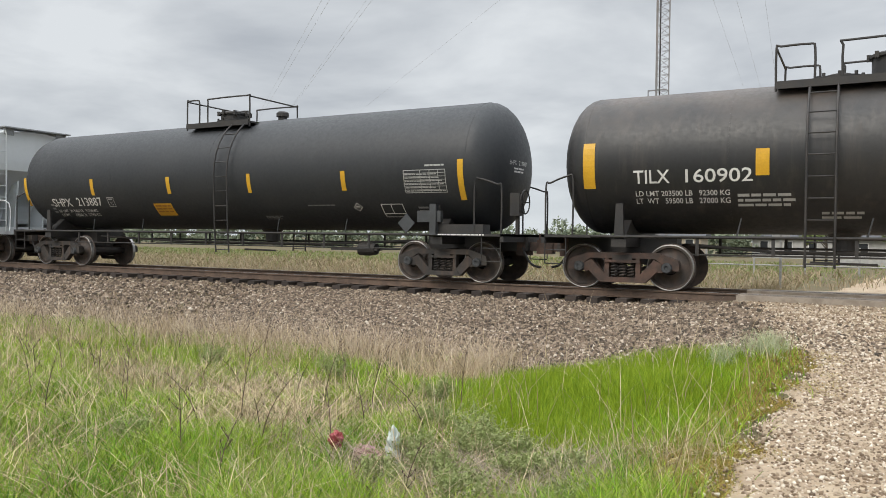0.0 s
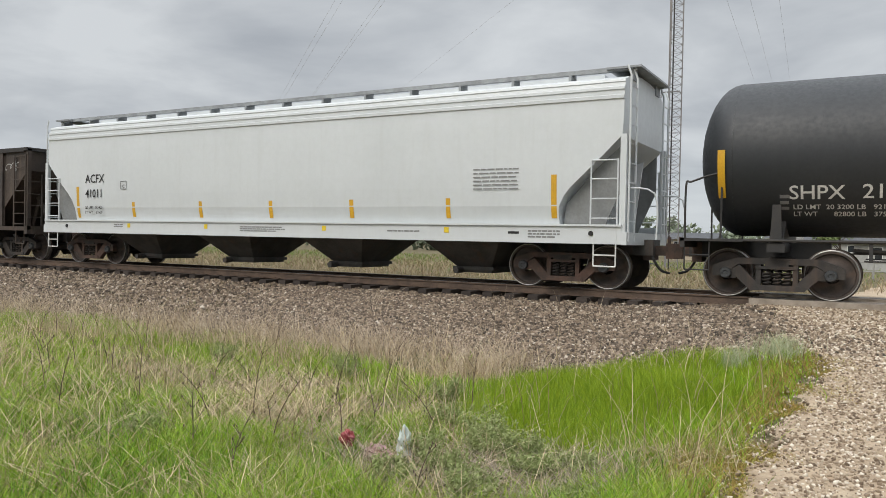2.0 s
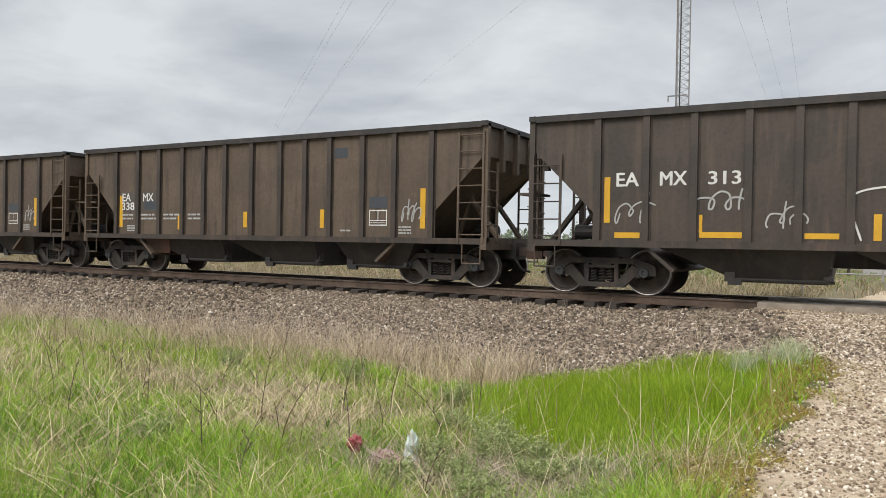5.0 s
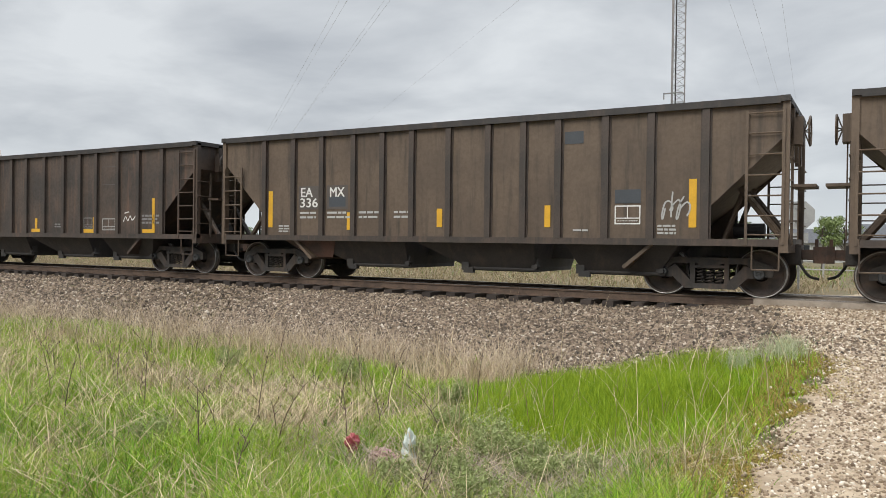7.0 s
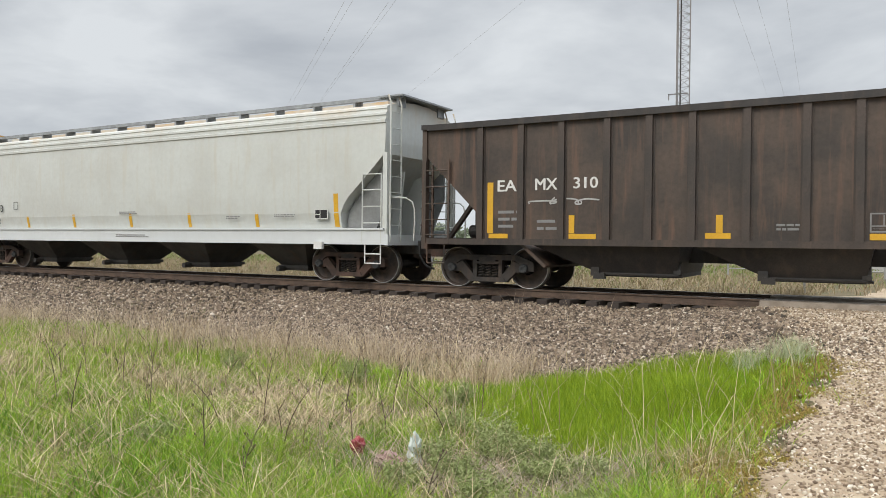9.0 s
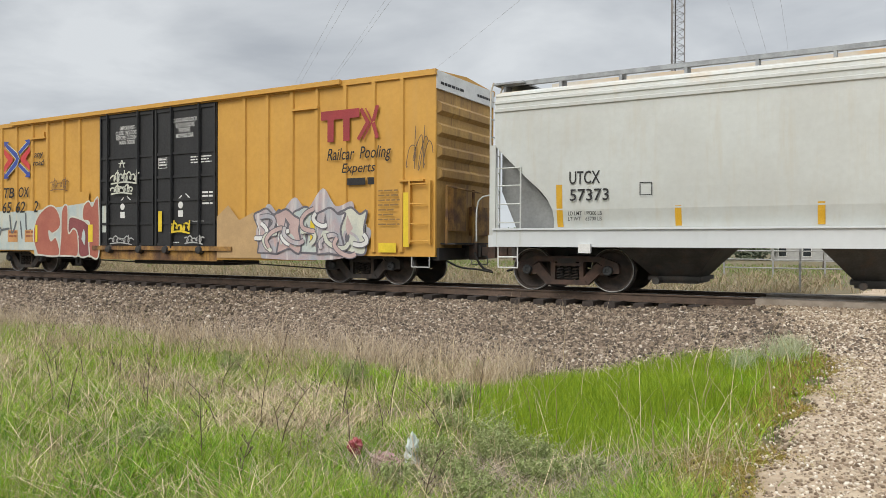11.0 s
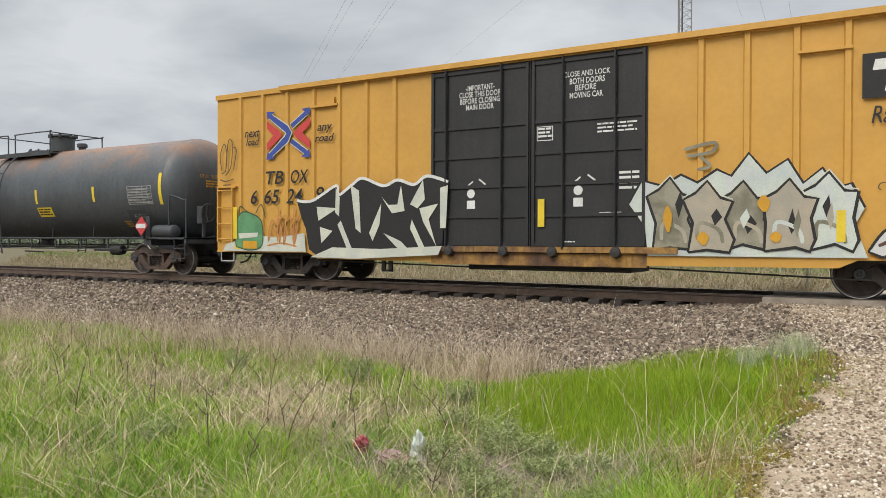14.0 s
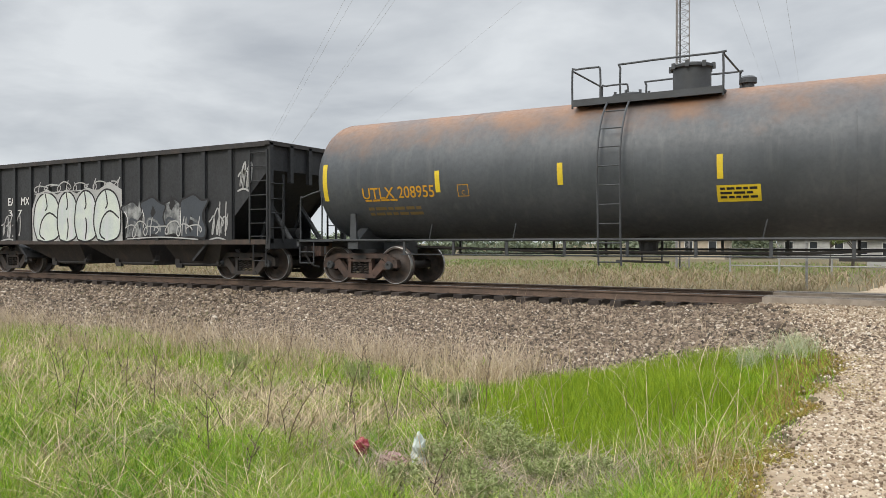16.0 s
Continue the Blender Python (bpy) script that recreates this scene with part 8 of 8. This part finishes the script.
tree(-3.6, 46, 4.1, -1.0, 71, "small thin-crowned green tree by a house")
tree(-2.2, 47, 4.4, -1.0, 72, "small round-crowned green tree by a house")
tree(2.5, 50, 4.6, -1.0, 73, "small open-crowned green tree")
rg = np.random.RandomState(81)
C, R = [], []
for k in range(620):
    x = rg.uniform(-330, -12)
    top = 2.2 + 2.0 * (noise.noise((x * 0.05, 0, 0)) + 0.6) + rg.uniform(-0.8, 0.8)
    C.append((x, 95 - 0.12 * x + rg.uniform(-4, 6), rg.uniform(-1.0, max(top, 0.2)))), R.append(rg.uniform(0.9, 2.2))
for k in range(420):
    x = rg.uniform(-200, 260)
    C.append((x, 330 + rg.uniform(-5, 10), rg.uniform(-2.5, 3.8 + 1.5 * noise.noise((x * 0.03, 1, 0))))), R.append(rg.uniform(2.0, 4.0))
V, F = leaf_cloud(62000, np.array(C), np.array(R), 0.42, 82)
tagged(new("far_wood", mass_mesh("far_wood", V, F, HAZY)), "green hedge and wood along the horizon, haze tinted into the leaves", "trees", kind="stuff")

# ---------------- litter and weeds in the meadow ----------------
def crumple(cx, cy, cz, sx, sy, sz, seed, n=14):
    rg = np.random.RandomState(seed)
    s = Shape()
    m = 18
    for i in range(n + 1):
        th = math.pi * i / n
        for j in range(m):
            ph = math.tau * j / m
            d = Vector((math.sin(th) * math.cos(ph), math.sin(th) * math.sin(ph), math.cos(th)))
            r = 1 + 0.55 * noise.noise(d * 2.3 + Vector((seed, 0, 0))) + 0.25 * noise.noise(d * 6 + Vector((0, seed, 0)))
            s.v.append((cx + d.x * sx * r, cy + d.y * sy * r, cz + d.z * sz * r))
    s.f = [(i * m + j, i * m + (j + 1) % m, (i + 1) * m + (j + 1) % m, (i + 1) * m + j) for i in range(n) for j in range(m)]
    return s


TRASH_RED = mat("faded_red_plastic", (0.33, 0.05, 0.055), (0.20, 0.03, 0.04), 6, 0.45, streak=(0.55, 0.35, 0.35), samount=0.6)
TRASH_PINK = mat("faded_pink_film", (0.36, 0.20, 0.20), (0.24, 0.16, 0.13), 7, 0.5)
TRASH_WHITE = mat("milky_plastic", (0.60, 0.65, 0.60), (0.45, 0.50, 0.46), 5, 0.35)
tagged(new("red_litter", crumple(-3.86, -10.98, -0.73, 0.06, 0.065, 0.07, 3).mesh("red_litter", TRASH_RED)), "crumpled faded red plastic bag in the grass", "litter")
tagged(new("pink_litter", crumple(-3.58, -10.96, -0.82, 0.15, 0.10, 0.065, 9).mesh("pink_litter", TRASH_PINK)), "torn pinkish plastic film lying in the grass", "litter")
tagged(new("white_litter", crumple(-3.34, -10.90, -0.75, 0.055, 0.06, 0.16, 5).mesh("white_litter", TRASH_WHITE)), "milky white plastic bag standing in the grass", "litter")

DEAD = mat("dead_brown_stalk", (0.13, 0.085, 0.06), (0.075, 0.05, 0.04), 8, 0.85)
SAGE = leafy("grey_green_weed_leaves", (0.17, 0.225, 0.06), (0.34, 0.37, 0.17))


def stalk(x, y, h, lean, turn, seed):
    """A dead forb: a bent stem with thin side twigs and seed heads."""
    rg = np.random.RandomState(seed)
    z = float(ground_z(x, y))
    ca, sa = math.cos(turn), math.sin(turn)
    path = [(x + ca * lean * u * u * h, y + sa * lean * u * u * h, z + h * (u - 0.25 * abs(lean) * u * u)) for u in np.linspace(0, 1, 7)]
    s = Shape().tube(path, 0.006, 5, 0.002)
    for k in range(rg.randint(3, 8)):
        i = rg.randint(2, 6)
        p = path[i]
        a, l = rg.uniform(0, math.tau), h * rg.uniform(0.1, 0.28)
        e = (p[0] + l * 0.7 * math.cos(a), p[1] + l * 0.7 * math.sin(a), p[2] + l * 0.75)
        s.tube([p, ((p[0] + e[0]) / 2, (p[1] + e[1]) / 2, p[2] + l * 0.3), e], 0.003, 4, 0.0015)
        s.lathe([(e[2] - 0.008, 0.002), (e[2], 0.006), (e[2] + 0.01, 0.004), (e[2] + 0.014, 0.001)], 6, "z", (e[0], e[1], 0))
    ob = new("dead_stalk", s.mesh("dead_stalk", DEAD))
    tagged(ob, "thin dead brown weed stalk with seed heads", "weed", "dead weed stalks")


rg = np.random.RandomState(91)
for k, (x, y, h, le, tu) in enumerate(((-4.1, -10.2, 0.75, 0.5, 2.6), (-3.55, -10.0, 0.7, -0.6, 0.2), (-4.5, -11.2, 0.8, 0.4, 0.4), (-5.3, -10.6, 0.9, 0.15, 1.2), (-5.2, -9.4, 0.85, 0.25, 0.3), (-4.9, -8.9, 0.9, 0.3, 0.2), (-6.6, -10.9, 0.75, 0.1, 2), (-3.9, -8.6, 0.8, 0.1, 1.0))):
    stalk(x, y, h, le, tu, 100 + k)
for k in range(34):
    y = rg.uniform(-12.2, -6.2)
    x = -rg.uniform(0.35, 1.0) * (1.6 * (y + 16.2))
    stalk(x, y, rg.uniform(0.4, 0.85), rg.uniform(-0.5, 0.5), rg.uniform(0, 6.2), 120 + k)


def weed_bush(x, y, h, seed):
    rg = np.random.RandomState(seed)
    z = float(ground_z(x, y))
    V, F, n0 = [], [], 0
    b = thing("weed", "feathery grey-green weed clump", "weed", "weed clumps")
    st = Shape()
    P, D = [], []
    for k in range(34):
        a, l = rg.uniform(0, math.tau), rg.uniform(0.2, 0.75)
        e = np.array((x + l * h * math.cos(a), y + l * h * math.sin(a), z + h * rg.uniform(0.6, 1.0)))
        o = np.array((x + 0.05 * math.cos(a), y + 0.05 * math.sin(a), z))
        m = (o + e) / 2 + np.array((0, 0, 0.12 * h))
        st.tube([tuple(o), tuple(m), tuple(e)], 0.004, 4, 0.0015)
        for j in range(44):
            u = rg.uniform(0.2, 1.0)
            p = o * (1 - u) ** 2 + 2 * m * u * (1 - u) + e * u * u
            P.append(p + rg.normal(0, 0.022, 3))
    part("stem", st, SAGE, b)
    P = np.array(P)
    n = len(P)
    d = rg.normal(0, 1, (n, 3))
    d /= np.linalg.norm(d, axis=1)[:, None]
    q = np.cross(d, rg.normal(0, 1, (n, 3)))
    q /= np.linalg.norm(q, axis=1)[:, None]
    V = np.stack([P - d * 0.022, P + q * 0.006, P + d * 0.022, P - q * 0.006], 1).reshape(-1, 3)
    part("foliage", mass_mesh("foliage", V, np.arange(4 * n).reshape(-1, 4), SAGE), None, b)


for k, (x, y, h) in enumerate(((-3.0, -10.1, 0.42), (-2.75, -10.5, 0.36), (-2.45, -10.45, 0.34), (-2.15, -10.95, 0.3), (-2.85, -11.15, 0.3), (-2.35, -11.6, 0.28), (-3.25, -10.75, 0.3), (-2.3, -10.9, 0.26), (-2.6, -11.3, 0.25), (-3.05, -11.5, 0.26), (-1.95, -10.6, 0.22), (-3.7, -9.6, 0.3), (-6.4, -7.6, 0.4), (-8.5, -7.9, 0.4), (-4.4, -8.3, 0.35), (-5.6, -11.6, 0.25), (-1.7, -11.4, 0.2))):
    weed_bush(x, y, h, 140 + k)
# tall seeded straws along the ballast and over the meadow
X, Y = meadow(520, 61, -11.5, -4.4, 0.6)
H = np.random.RandomState(62).uniform(0.45, 0.95, len(X))
tagged(new("tall_straw", blade_mesh("tall_straw", X, Y, H, np.full(len(X), 0.007), 0.45, STRAW, 63)), "tall single straws standing above the grass", "grass", kind="stuff")
X = np.array([-14.6, -14.2, -9.3, -9.1, -8.9, -5.3, -4.5, -3.1, -6.6, -6.4, -2.6, -11.4, -17.5])
Y = np.array([-3.6, -3.7, -3.0, -3.2, -3.1, -2.4, -2.6, -3.3, -2.2, -2.3, -3.6, -3.9, -3.4])
tagged(new("track_weeds", blade_mesh("track_weeds", np.repeat(X, 3) + np.tile([0, 0.05, 0.1], len(X)), np.repeat(Y, 3), np.tile([0.6, 0.45, 0.75], len(X)), np.full(3 * len(X), 0.008), 0.5, PINKISH, 64)), "few dry stems growing in the ballast", "grass", kind="stuff")


# ---------------- everything that moves ----------------
def travelled(t):
    return 10.3202 * t - 0.000215 * t * t + 0.0005886 * t ** 3


def motions():
    times = [i * 0.5 for i in range(33)]
    for car, x0 in CARS:
        walk(car, [(t, pose(x0 + travelled(t), 0, 0)) for t in times])
    turn = [(i / FPS, math.degrees(travelled(i / FPS) / WR)) for i in range(481)]
    for w, x in TURNING:
        walk(w, [(t, pose(x, 0, WR, 0, a, 0)) for t, a in turn])


motions()
